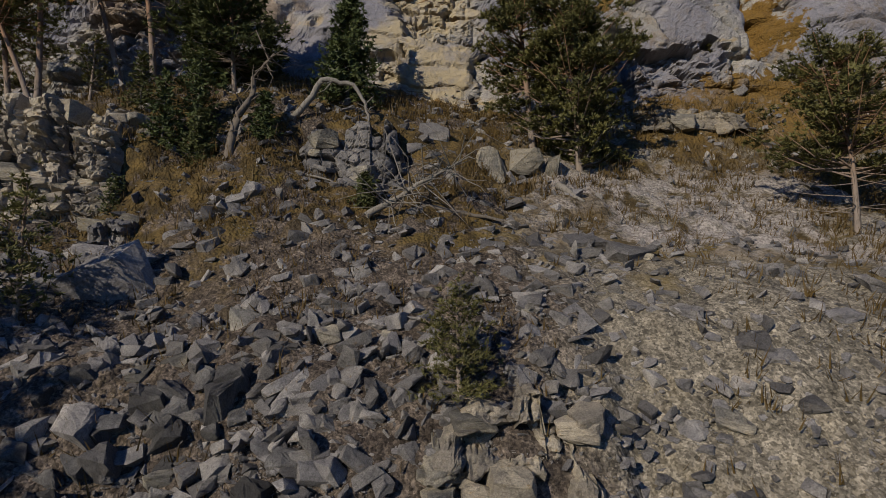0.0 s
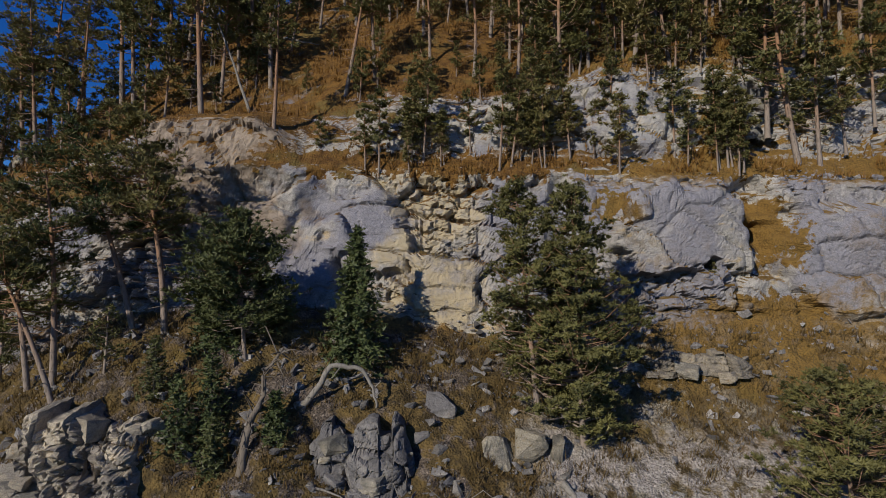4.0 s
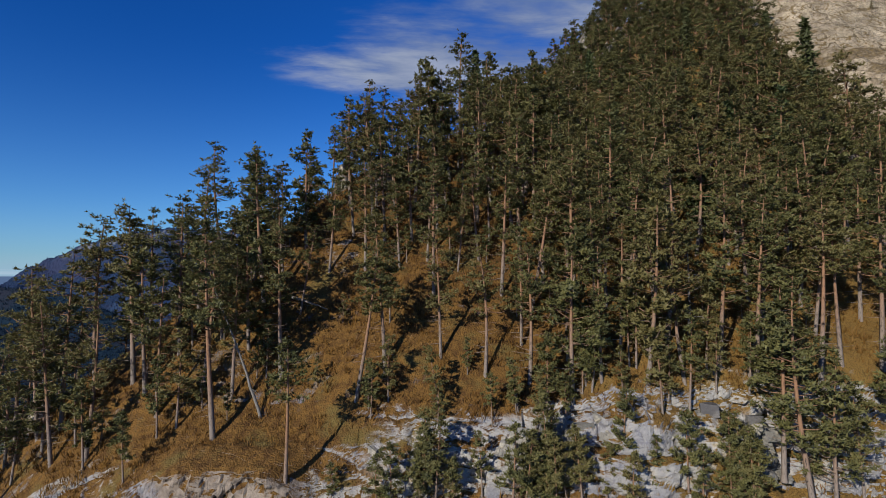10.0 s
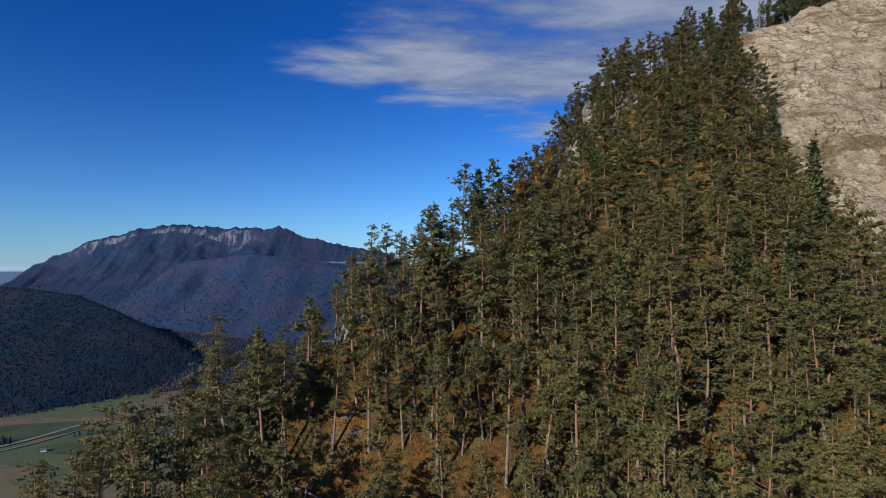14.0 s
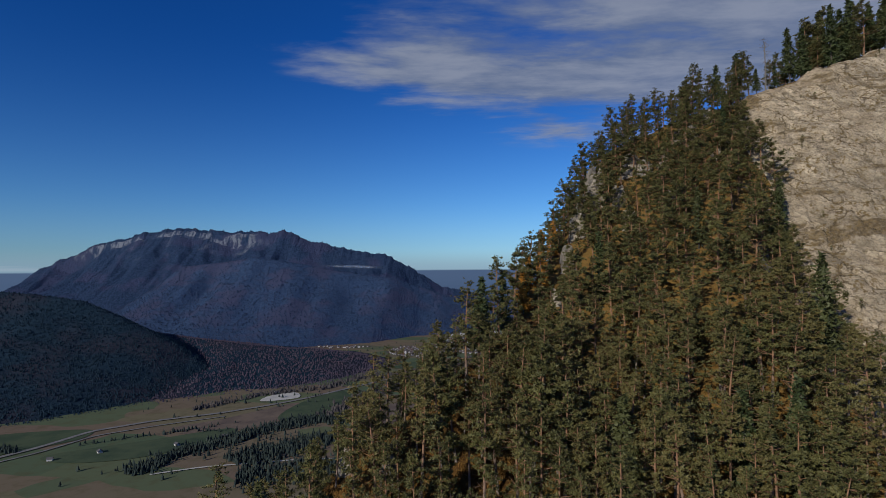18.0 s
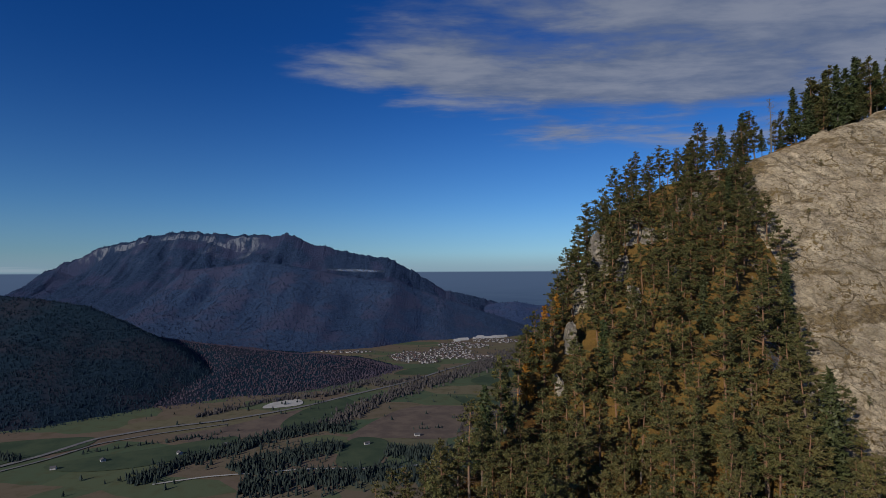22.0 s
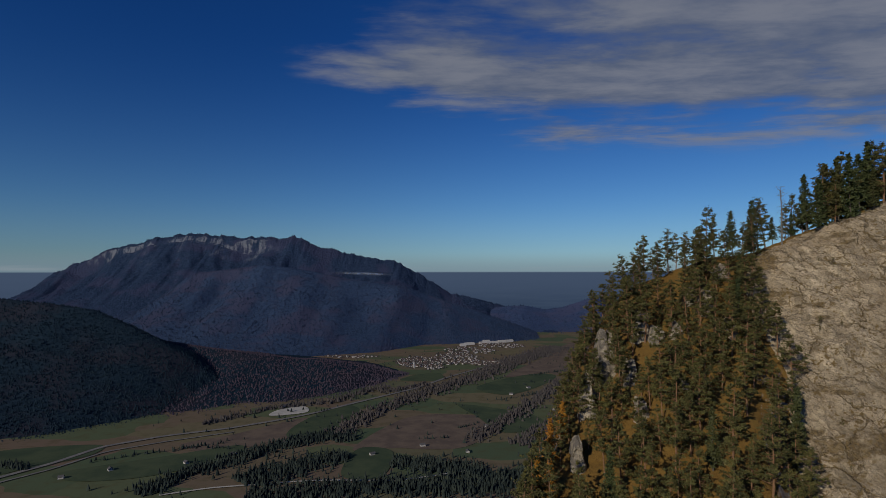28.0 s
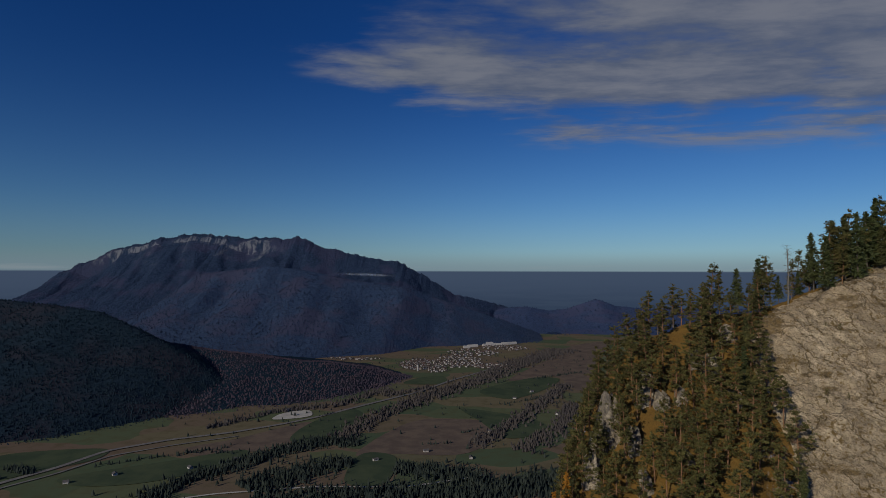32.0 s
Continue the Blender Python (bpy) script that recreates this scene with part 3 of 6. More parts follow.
# foot of the slope: scree, cliff, grass ledge, upper cliff
PROF_Y = np.array([-900, -30, 2, 9, 12.5, 14.2, 16.3, 19, 24, 29, 33, 35.6, 36.4, 38.4, 38.9, 40.6, 41.2, 42.6, 43.6, BASE_Y])
PROF_Z = np.array([-420, -44, -15, -7.8, -4.6, -2.6, -0.6, 1.1, 3.8, 8.0, 11.3, 13.4, 16.5, 23.6, 25.2, 27.0, 29.5, 33.6, 35.6, 38.5])
PROF_W = np.array([-420, -44, -15, -7.8, -4.6, -2.6, -0.6, 1.1, 3.8, 8.0, 11.3, 13.4, 16.2, 22.8, 25.2, 27.2, 27.9, 29.4, 30.4, 32.8])   # west of the upper cliff
NODES = np.arange(len(PROF_Y))


def tilt(x, v):
    """The bank is higher to the west and lower to the east."""
    return np.interp(x, [-32, -24, -13, -5, 2, 8, 16], [-1.0, 1.5, 3.2, 1.8, 0, -1.2, -1.5]) * np.interp(v, [7, 8, 9, 10, 11, 13], [0, 0.5, 1, 1, 0.7, 0])


LEDGES = [(-23.5, -14.0, 25.6, 2.8, 1.6), (-8.6, -0.6, 28.3, 1.9, 0.7), (-1.6, 4.4, 13.1, 1.5, 0.6), (1.2, 5.8, 29.0, 0.9, 0.2)]      # x from, to, y of the face, drop below, rise above


def ledges(x, y):
    """Rock steps in the bank: the ground falls away under a face and rises over it."""
    z = 0.0
    for a, b, yc, down, up in LEDGES:
        w = np.clip((x - a) / 1.6, 0, 1) * np.clip((b - x) / 2.2, 0, 1)
        z = z + w * np.where(y < yc, -down * np.exp(-np.abs(yc - y) / 2.4), up * np.exp(-np.abs(y - yc) / 2.4))
    hollow = -2.0 * np.exp(-((x + 7.2) / 2.8) ** 2 - ((y - 13.0) / 1.6) ** 2)
    hollow = hollow - 1.3 * np.exp(-((x + 12.6) / 2.0) ** 2 - ((y - 27.6) / 2.4) ** 2)
    hollow = hollow - 1.3 * np.exp(-((x + 10.0) / 5.0) ** 2 - ((y - 17.9) / 2.3) ** 2) - 2.3 * np.exp(-((x + 13.8) / 3.0) ** 2 - ((y - 22.6) / 1.9) ** 2)
    return z + hollow - 1.2 * np.clip((x - 4.3) / 0.5, 0, 1) * np.clip((9.0 - x) / 4, 0, 1) * np.exp(-((y - 13.2) / 2.6) ** 2)


def bluff(x):
    """1 where the western cliff runs up without a ledge."""
    return np.clip((x + 31) / 8, 0, 1) ** 0.8 * np.clip((-11.5 - x) / 3.5, 0, 1)


def foot_height(x, v):
    w = west(x)
    return bluff(x) * np.interp(v, [13, 14, 15, 16, 17, 18, 19], [0, 0.7, 2.3, 2.2, 1.5, 0.6, 0]) + np.interp(v, NODES, PROF_Z) * (1 - w) + np.interp(v, NODES, PROF_W) * w - drop(x) * np.interp(v, [0, 6, 19], [1, 0.8, 1]) + tilt(x, v) + ledges(x, np.interp(v, NODES, PROF_Y)) + 2.0 * np.clip((x - 8) / 6, 0, 1) * np.interp(v, [9.5, 10, 11, 11.8], [0, 0.5, 1, 0])


def foot(x, v):
    """Smooth place of the lower slope: v runs along the profile from node to node."""
    y = np.interp(v, NODES, PROF_Y)
    cliff = np.interp(v, [10, 11.5, 17.5, 18.5], [0, 1, 1, 0])
    y = y - bluff(x) * np.interp(v, [13.5, 15, 16, 18], [0, 1.3, 1.3, 0])
    y = y + cliff * 2.4 * fbm(x * 0.07 + 9, x * 0 + 1.0, 11, 3) + np.clip(-22 - x, 0, 20) * 0.05 * cliff
    return y, foot_height(x, v)


def foot_z(x, y):
    return foot_height(x, np.interp(y, PROF_Y, NODES)) + 0.9 * fbm(x * 0.3, y * 0.3, 31) * np.interp(y, [2, 9, 34, 36], [0.3, 1, 1, 0.0])


def ground(x, y):
    x, y = np.asarray(x, float), np.asarray(y, float)
    return np.where(y < BASE_Y, foot_z(x, y), hill(x, y))
#END

# ---------------------------------------------------------------- the ground sheets


def spread(lo, a, b, hi, step, grow=1.25):
    """Even steps from a to b, widening outside to lo and hi."""
    mid = list(np.arange(a, b + 1e-6, step))
    d, q = step, mid[0]
    left = []
    while q > lo:
        d *= grow
        q -= d
        left.append(max(q, lo))
    d, q = step, mid[-1]
    right = []
    while q < hi:
        d *= grow
        q += d
        right.append(min(q, hi))
    return np.array(left[::-1] + mid + right)


def hash2(a, b):
    r = np.sin(a * 12.9898 + b * 78.233) * 43758.5453
    return r - np.floor(r)


def facets(x, z, seed, sx, sz, amp, tilt, joint, power=3.0):
    """Jointed rock: every block of an uneven lattice stands at its own depth and slant, with an open joint round it."""
    u, v = x / sx, z / sz
    iu, iv = np.floor(u), np.floor(v)
    best, second, out = np.full_like(u, 9.0), np.full_like(u, 9.0), np.zeros_like(u)
    for du in (-1, 0, 1):
        for dv in (-1, 0, 1):
            a, b = iu + du, iv + dv
            pu, pv = u - a - 0.1 - 0.8 * hash2(a + seed * 1.31, b * 1.7 + 0.3), v - b - 0.15 - 0.7 * hash2(a * 1.9 + 4.1, b + seed * 0.77)
            d = np.abs(pu) ** power + np.abs(pv) ** power
            k = amp * (hash2(a * 0.9 + 7.7, b * 1.3 + seed) - 0.5) + tilt * ((hash2(a + 2.2, b + seed * 2.1) - 0.5) * pu + (hash2(a + 5.5, b * 0.8 + seed) - 0.35) * pv)
            near = d < best
            second = np.where(near, best, np.minimum(second, d))
            out = np.where(near, k, out)
            best = np.where(near, d, best)
    edge = np.maximum(second, 0) ** (1 / power) - np.maximum(best, 0) ** (1 / power)
    return out - joint * np.exp(-(edge / 0.09) ** 2)


def block_relief(x, z, seed=0, fine=1.0):
    """Beds and joints of the limestone: how far each block stands proud, in metres."""
    xx = x + 0.45 * fbm(x * 0.3, z * 0.3, seed + 8, 4) + 0.12 * z
    zz = z + 0.9 * fbm(x * 0.09, z * 0.05, seed + 2, 3) + 0.06 * x
    out = 1.5 * fbm(x * 0.16, z * 0.2, seed + 30, 3)
    out = out + facets(xx, zz, seed + 1, 4.6, 2.7, 1.3, 1.0, 0.45)
    broken = 0.35 + 1.1 * np.clip(vnoise(x * 0.17, z * 0.2, seed + 12) * 2 - 0.6, 0, 1)
    out = out + fine * broken * (facets(xx, zz, seed + 5, 1.5, 0.95, 0.75, 0.7, 0.3, 4.0) + facets(xx, zz, seed + 9, 0.8, 0.45, 0.22, 0.3, 0.08, 4.0))
    return out


BULGES = [(16.6, 21.0, 5.4, 3.7, 2.6), (28.3, 18.9, 4.6, 4.4, 2.4), (-0.6, 17.0, 2.6, 2.0, 0.9), (-6.0, 21.0, 3.0, 3.4, 0.8), (11.0, 22.8, 2.6, 2.0, 0.8), (-34.0, 23.0, 5.0, 3.0, 1.0),
          (14.0, 30.5, 2.4, 3.0, 1.4), (21.0, 31.0, 3.0, 2.4, 1.8), (5.0, 29.5, 2.6, 2.4, 0.9), (-5.0, 29.0, 1.6, 2.4, 0.9)]     # x, z, half width, half height, how far proud

GULLIES = [(22.9, 21.0, 1.8, 5.0, 2.2), (8.6, 20.0, 1.6, 6.0, 1.8), (-10.5, 21.0, 1.6, 5.0, 1.5), (26.0, 30.5, 2.4, 3.5, 2.0), (33.8, 19.0, 1.6, 5.0, 1.6)]      # x, z, half width, half height, how far set back


def build_foot():
    xs = spread(-900, -42, 44, 900, 0.19, 1.2)
    seg = {0: 6, 1: 6, 2: 8, 3: 14, 4: 16, 5: 16, 6: 20, 7: 30, 8: 32, 9: 24, 10: 18, 11: 24, 12: 52, 13: 12, 14: 12, 15: 12, 16: 32, 17: 14, 18: 14}
    vs = np.concatenate([np.arange(n) / n + k for k, n in seg.items()] + [[19.0]])
    X, V = np.meshgrid(xs, vs, indexing="ij")
    # ledges swing up and down along the face
    swing = np.interp(V, [10, 12, 18, 19], [0, 1, 1, 0]) * 1.3 * fbm(X * 0.13, X * 0 + 4, 71, 4)
    Y, Z = foot(X, np.clip(V + swing, 0, 19))
    Z = Z + np.interp(V, [17.5, 19], [0, 1]) * (hill(X, np.full_like(X, BASE_Y)) - (38.5 - 5.7 * west(X) - drop(X)))
    cl = np.interp(V, [11.0, 11.7, 13.6, 14.2, 15.0, 15.6, 17.4, 18.2], [0, 1, 1, 0.2, 0.2, 1, 1, 0])
    cl = cl * (1 - west(X) * np.interp(V, [14, 14.6], [0, 0.9]))
    cl = np.maximum(cl, 0.6 * bluff(X) * np.interp(V, [11.5, 13, 15.2, 15.8], [0, 1, 1, 0]))
    calm = 0.0
    for bx, bz, rx, rz, amp in BULGES:
        e = np.abs((X - bx) / rx + 1.1 * fbm(X * 0.32 + bz, Z * 0.4, 5)) ** 2.5 + np.abs((Z - bz) / rz + 1.1 * fbm(X * 0.35, Z * 0.4 + bx, 6)) ** 2.5
        k = np.clip((1.15 - e) / np.where(Z < bz, 0.3, 0.9), 0, 1)
        Y = Y - cl * amp * k * (0.75 + 0.25 * np.clip((Z - bz) / rz, -1, 1))
        calm = np.maximum(calm, k)
    worn = 0.0
    for gx, gz, rx, rz, amp in GULLIES:
        e = ((X - gx) / rx + 1.2 * fbm(X * 0.3, Z * 0.35 + gx, 15)) ** 2 + ((Z - gz) / rz) ** 2
        worn = np.maximum(worn, np.clip(2.4 - e, 0, 1))
        Y = Y + cl * amp * np.clip(1.2 - e, 0, 1) * (0.6 + 0.4 * np.clip((Z - gz) / rz, -1, 1))
    Y = Y - cl * (1 - 0.55 * calm) * block_relief(X, Z, 0, 1 - 0.75 * calm)
    soft_y = (np.roll(Y, 1, 0) + 2 * Y + np.roll(Y, -1, 0)) / 4
    soft_y = (np.roll(soft_y, 1, 1) + 2 * soft_y + np.roll(soft_y, -1, 1)) / 4
    Y = Y + worn * (soft_y - Y)      # worn sides of the gullies
    Z = Z + cl * 0.3 * fbm(X * 0.9, V * 2, 4)
    sand = np.exp(-((X + 18) / 4.5) ** 2) * np.interp(V, [12, 13, 14], [0, 1, 0])
    Y = Y + sand * 1.2
    base = np.interp(Y, [2, 9, 34, 36], [0.3, 1, 1, 0.0])
    rough = np.interp(V, [2, 3, 11, 12], [0.3, 1, 1, 0.2]) + np.interp(V, [13, 14, 15, 16, 18, 18.6], [0, 0.4, 0.4, 0.1, 0.4, 0])
    rough = rough * (1 - 0.55 * np.clip((X - 4) / 4, 0, 1) * np.clip((24 - Y) / 4, 0, 1))
    ridged = 0.5 - np.abs(fbm(X * 0.7, Y * 0.7, 43, 3)) * 2
    Z = Z + base * 0.9 * fbm(X * 0.3, Y * 0.3, 31) + rough * (0.7 * fbm(X * 1.3, Y * 1.3, 37) + 0.45 * ridged + 0.16 * fbm(X * 4.0, Y * 4.0, 39, 2))
    Y[:, -1] = BASE_Y + 0.4
    Z[:, -1] = hill(X[:, -1], Y[:, -1]) + 0.05
    me = mesh("ground", np.stack([X, Y, Z], -1).reshape(-1, 3), grid_faces(len(xs), len(vs)), M_TERRAIN)
    low = np.broadcast_to(vs[None, :-1] < 10.8, (len(xs) - 1, len(vs) - 1)).reshape(-1)
    me.polygons.foreach_set("use_smooth", low)
    ob = new("ground", me)
    return tagged(ob, "steep scree slope, bedded limestone cliffs and dry grass ledges", "mountainside", kind="structure")


def build_hill():
    xs = np.concatenate([spread(-900, -70, 54, 54, 1.05, 1.2), spread(54.55, 54.55, 135, 900, 0.55, 1.2)])
    ys = spread(BASE_Y, BASE_Y, 175, 900, 0.6, 1.2)
    X, Y = np.meshgrid(xs, ys, indexing="ij")
    Z = hill(X, Y)
    yc, zc = crest(X)
    sl = np.clip((X - slab_edge(Y)) / 3.0, 0, 1) * np.clip((yc - 2 - Y) / 4, 0, 1)
    strata = fbm(X * 0.05 + Y * 0.1, Z * 0.25 - X * 0.05, 61, 4)
    Q = (Y + Z) * 0.707
    along, across = X * 0.58 - Q * 0.81, X * 0.81 + Q * 0.58
    along, across = along + 14 * fbm(X * 0.06, Y * 0.06, 81, 4), across + 11 * fbm(X * 0.06 + 3, Y * 0.06, 82, 4)
    Z = Z + sl * (1.6 * strata + facets(along, across, 3, 14.0, 6.5, 1.1, 1.5, 0.26, 2.2) + facets(along, across, 8, 4.6, 1.9, 0.5, 0.8, 0.12, 2.2))
    f = grid_faces(len(xs), len(ys))
    mid = np.stack([X, Y], -1).reshape(-1, 2)[f].mean(1)
    on = (mid[:, 0] > slab_edge(mid[:, 1]) + 1.5 * fbm(mid[:, 0] * 0.2, mid[:, 1] * 0.2, 77)) & (mid[:, 1] < crest(mid[:, 0])[0] - 1.2)
    me = mesh("hillside", np.stack([X, Y, Z], -1).reshape(-1, 3), f, M_TERRAIN, True)
    me.materials.append(M_SLAB)
    me.polygons.foreach_set("material_index", on.astype(np.int32))
    tagged(new("hillside", me), "wooded mountain spur with orange autumn grass and a bare rock slab", "mountainside", kind="structure")


GROUND = build_foot()
build_hill()

# ---------------------------------------------------------------- trees


def tufts(heap, centres, out, size, rng, blades=11, droop=0.0, width=0.19, loose=0.34):
    """Needle sprays round the given centres, laid over one another like shingles that face outwards."""
    c = np.repeat(np.asarray(centres, float), blades, 0)
    o = np.repeat(np.asarray(out, float), blades, 0)
    n = len(c)
    o = o / (np.linalg.norm(o, axis=1)[:, None] + 1e-9) + rng.normal(0, loose, (n, 3))
    d = rng.normal(size=(n, 3)) + 0.5 * o
    d[:, 2] = d[:, 2] * 0.6 + 0.25 - droop * 1.3
    d /= np.linalg.norm(d, axis=1)[:, None]
    ln = size * rng.uniform(0.55, 1.3, (n, 1))
    side = np.cross(o, d)
    side /= np.linalg.norm(side, axis=1)[:, None] + 1e-9
    base = c + d * ln * 0.12
    w = ln * width
    v = np.stack([base + side * w, c + d * ln, base - side * w], 1).reshape(-1, 3)
    heap.put(v, np.arange(3 * n).reshape(-1, 3).tolist())


def pine_data(seed, h, low=0.5, spread_m=2.2, limbs=34, per=9, size=0.42, lean=0.0, dead=10, blades=11, width=0.19, clumps=0):
    """Scots pine: bare leaning stem, irregular crown of needle pads. Gives the wood and the crown meshes."""
    rng = np.random.default_rng(seed)
    wood, crown = Heap(), Heap()
    bend = rng.normal(0, 0.35, 2) * h / 14
    t = np.linspace(0, 1, 9)

    def stem(q):
        q = np.asarray(q, float)
        return np.stack([bend[0] * np.sin(q * 2.2) + lean * h * q ** 1.3, bend[1] * q ** 2, h * q], -1)
    r0 = 0.011 * h + 0.03
    wood.tube(np.vstack([[0, 0, -0.6], stem(t)]), np.concatenate([[r0 * 1.5], r0 * (1 - t) ** 0.8 + 0.02]), 6)
    pads, outs = [], []
    heads = []
    for i in range(clumps):
        u = (i + rng.uniform(0.1, 0.9)) / clumps
        heads.append((low + (1 - low) * u, i * 2.4 + rng.uniform(-0.6, 0.6), spread_m * (0.14 + 0.86 * min(1.0, 0.55 + 2.2 * u) * (1 - u) ** 0.62) * rng.uniform(0.65, 1.2)))
    for i in range(limbs):
        q = low + (1 - low) * (i + rng.uniform(0, 1)) / limbs
        u = (q - low) / (1 - low)
        ln = spread_m * (0.25 + 0.75 * math.sin(math.pi * min(1, (u * 0.8 + 0.28))) ** 0.8) * rng.uniform(0.45, 1.15)
        a = rng.uniform(0, 2 * np.pi)
        rise = rng.uniform(-0.15, 0.35) + 0.35 * u
        if clumps:
            cq, ca, cl = heads[i % clumps]
            q = min(0.985, max(low, cq + rng.normal(0, 0.022)))
            a, ln = ca + rng.normal(0, 0.38), cl * rng.uniform(0.55, 1.1)
        p0 = stem(q)
        dirn = np.array([math.cos(a), math.sin(a), rise])
        p1 = p0 + dirn * ln * 0.55 + [0, 0, -0.05 * ln]
        p2 = p0 + dirn * ln + [0, 0, 0.12 * ln]
        wood.tube([p0, p1, p2], [r0 * 0.30 * (1.1 - q) + 0.02, r0 * 0.2 * (1.1 - q) + 0.012, 0.008], 3)
        k = max(3, int(per * ln / spread_m * 1.3))
        s = rng.uniform(0.22 if clumps else 0.5, 1.08, k)[:, None]
        pts = p0 + (p2 - p0) * s + rng.normal(0, 1, (k, 3)) * [0.34, 0.34, 0.13] * (0.4 + 0.8 * min(ln, 2.4) / 2.2)
        if clumps:
            k += 3
            sub = p0 + (p2 - p0) * rng.uniform(0.3, 1.05, (3, 1)) + rng.normal(0, 0.16, (3, 3))
            pts = sub[rng.integers(0, 3, k)] + rng.normal(0, 1, (k, 3)) * [0.27, 0.27, 0.10] * (0.5 + 0.5 * min(ln, 2.6) / 2.2)
        pads.append(pts)
        outs.append((pts - p0) * [1, 1, 1.4] + [0, 0, 0.55 * ln + 0.35])
    top = stem(1.0) + rng.normal(0, 0.25, (6, 3))
    pads.append(top)
    outs.append(np.tile([0.0, 0.0, 1.0], (6, 1)))
    for i in range(dead):
        q = rng.uniform(0.12, max(low, 0.3))
        a = rng.uniform(0, 2 * np.pi)
        ln = rng.uniform(0.5, 1.4) * spread_m / 2.2
        p0 = stem(q)
        dirn = np.array([math.cos(a), math.sin(a), rng.uniform(-0.35, 0.25)])
        wood.tube([p0, p0 + dirn * ln * 0.6, p0 + dirn * ln + [0, 0, 0.1]], [0.03, 0.02, 0.006], 3)
    tufts(crown, np.concatenate(pads), np.concatenate(outs), size, rng, blades, 0.0, width)
    return wood, crown


def spruce_data(seed, h, spread_m=1.9, whorls=20, low=0.08, size=0.36, thin=1.0, blades=8, dense=4.2):
    rng = np.random.default_rng(seed)
    wood, crown = Heap(), Heap()
    r0 = 0.011 * h + 0.02
    t = np.linspace(0, 1, 6)
    wood.tube(np.stack([0 * t, 0 * t, -0.5 + (h + 0.5) * t], -1), r0 * (1 - t) + 0.015, 6)
    pads, outs = [], []
    for i in range(whorls):
        q = low + (1 - low) * (i + 0.5) / whorls
        ln0 = spread_m * (1 - q) ** 0.85 + 0.12
        for j in range(6):
            if rng.uniform() > thin * 0.93:
                continue
            a = j * np.pi / 3 + rng.uniform(-0.4, 0.4)
            ln = ln0 * rng.uniform(0.65, 1.15)
            p0 = np.array([0, 0, h * q])
            p2 = p0 + [math.cos(a) * ln, math.sin(a) * ln, -0.32 * ln + 0.05]
            wood.tube([p0, p2], [0.02, 0.006], 3)
            k = max(2, int(2 + dense * ln))
            s = np.linspace(0.25, 1.02, k)[:, None]
            pts = p0 + (p2 - p0) * s + rng.normal(0, 0.10, (k, 3))
            pads.append(pts)
            outs.append((pts - p0) * [1, 1, 0] + [0, 0, 0.5 * ln + 0.15])
    pads.append(np.array([[0, 0, h * 0.985], [0, 0, h]]))
    outs.append(np.array([[0, 0, 1.0], [0, 0, 1.0]]))
    tufts(crown, np.concatenate(pads), np.concatenate(outs), size, rng, blades, 0.35, 0.24)
    return wood, crown


def tree_thing(name, data, bark, needles, label, category, group):
    wood, crown = data
    root = new(name)
    part("trunk", wood.mesh("trunk", bark, True), root)
    part("crown", crown.mesh("crown", needles), root)
    return tagged(root, label, category, group)


FRONT, PINES, FARPINES, SPRUCES, YOUNG = [], [], [], [], []
SLOPE_PINE = "tall slender pine with orange bark on the grassy slope"
for i in range(6):
    FRONT.append(tree_thing("pine_tree", pine_data(120 + i, 14.0, 0.36 + 0.07 * (i % 4), 2.2 + 0.35 * (i % 3), 42, 15, 0.27, 0.02 * (i % 3 - 1), 22, 12, 0.18, 16), M_BARK, M_NEEDLE,
                            SLOPE_PINE, "pine tree", "pines of the hillside"))
for i in range(7):
    PINES.append(tree_thing("pine_tree", pine_data(100 + i, 14.0, 0.34 + 0.06 * (i % 4), 2.4 + 0.35 * (i % 3), 40, 14, 0.30, 0.02 * (i % 3 - 1), 14, 10, 0.21, 14), M_BARK, M_NEEDLE,
                            SLOPE_PINE, "pine tree", "pines of the hillside"))
for i in range(7):
    FARPINES.append(tree_thing("pine_tree", pine_data(140 + i, 14.0, 0.14 + 0.07 * (i % 4), 3.3 + 0.45 * (i % 3), 52, 15, 0.38, 0.03 * (i % 3 - 1), 6, 10, 0.22, 15), M_BARK, M_NEEDLE,
                               "broad-crowned pine high on the steep wooded rib", "pine tree", "pines of the upper slope"))
for i in range(4):
    SPRUCES.append(tree_thing("spruce_tree", spruce_data(200 + i, 14.0, 2.0 + 0.25 * i, 24, 0.1 + 0.05 * i, 0.6, 0.9, 5, 2.8), M_SBARK, M_SPRUCE,
                              "dark green narrow spruce on the mountain ridge", "spruce tree", "spruces of the ridge"))
for i in range(3):
    YOUNG.append(tree_thing("young_pine", pine_data(170 + i, 14.0, 0.22 + 0.06 * i, 3.2, 40, 12, 0.54, 0.03 * (i - 1), 12, 8, 0.18, 13), M_BARK, M_NEEDLE,
                            "low bushy pine rooted on a rock ledge", "pine tree", "small pines on the ledges"))
USED = set()


def plant(kinds, x, y, h, turn, i, lean=0.0, z=None, label=""):
    """Stands one of the grown trees at a place, the first one itself and then copies."""
    src = kinds[i % len(kinds)]
    k = h / 14.0
    zz = float(ground(x, y)) - 0.25 if z is None else z
    m = Matrix.Translation((x, y, zz)) @ pose(0, 0, 0, 0, lean, 0) @ pose(0, 0, 0, 0, 0, turn)
    if src.name not in USED:
        USED.add(src.name)
        ob = src
        ob.scale = (1, 1, 1)
        ob.matrix_basis = m
    else:
        ob = copy_thing(src, m)
    ob.scale = (k * 1.02, k * 1.02, k)
    if label:
        tagged(ob, label)
    return ob


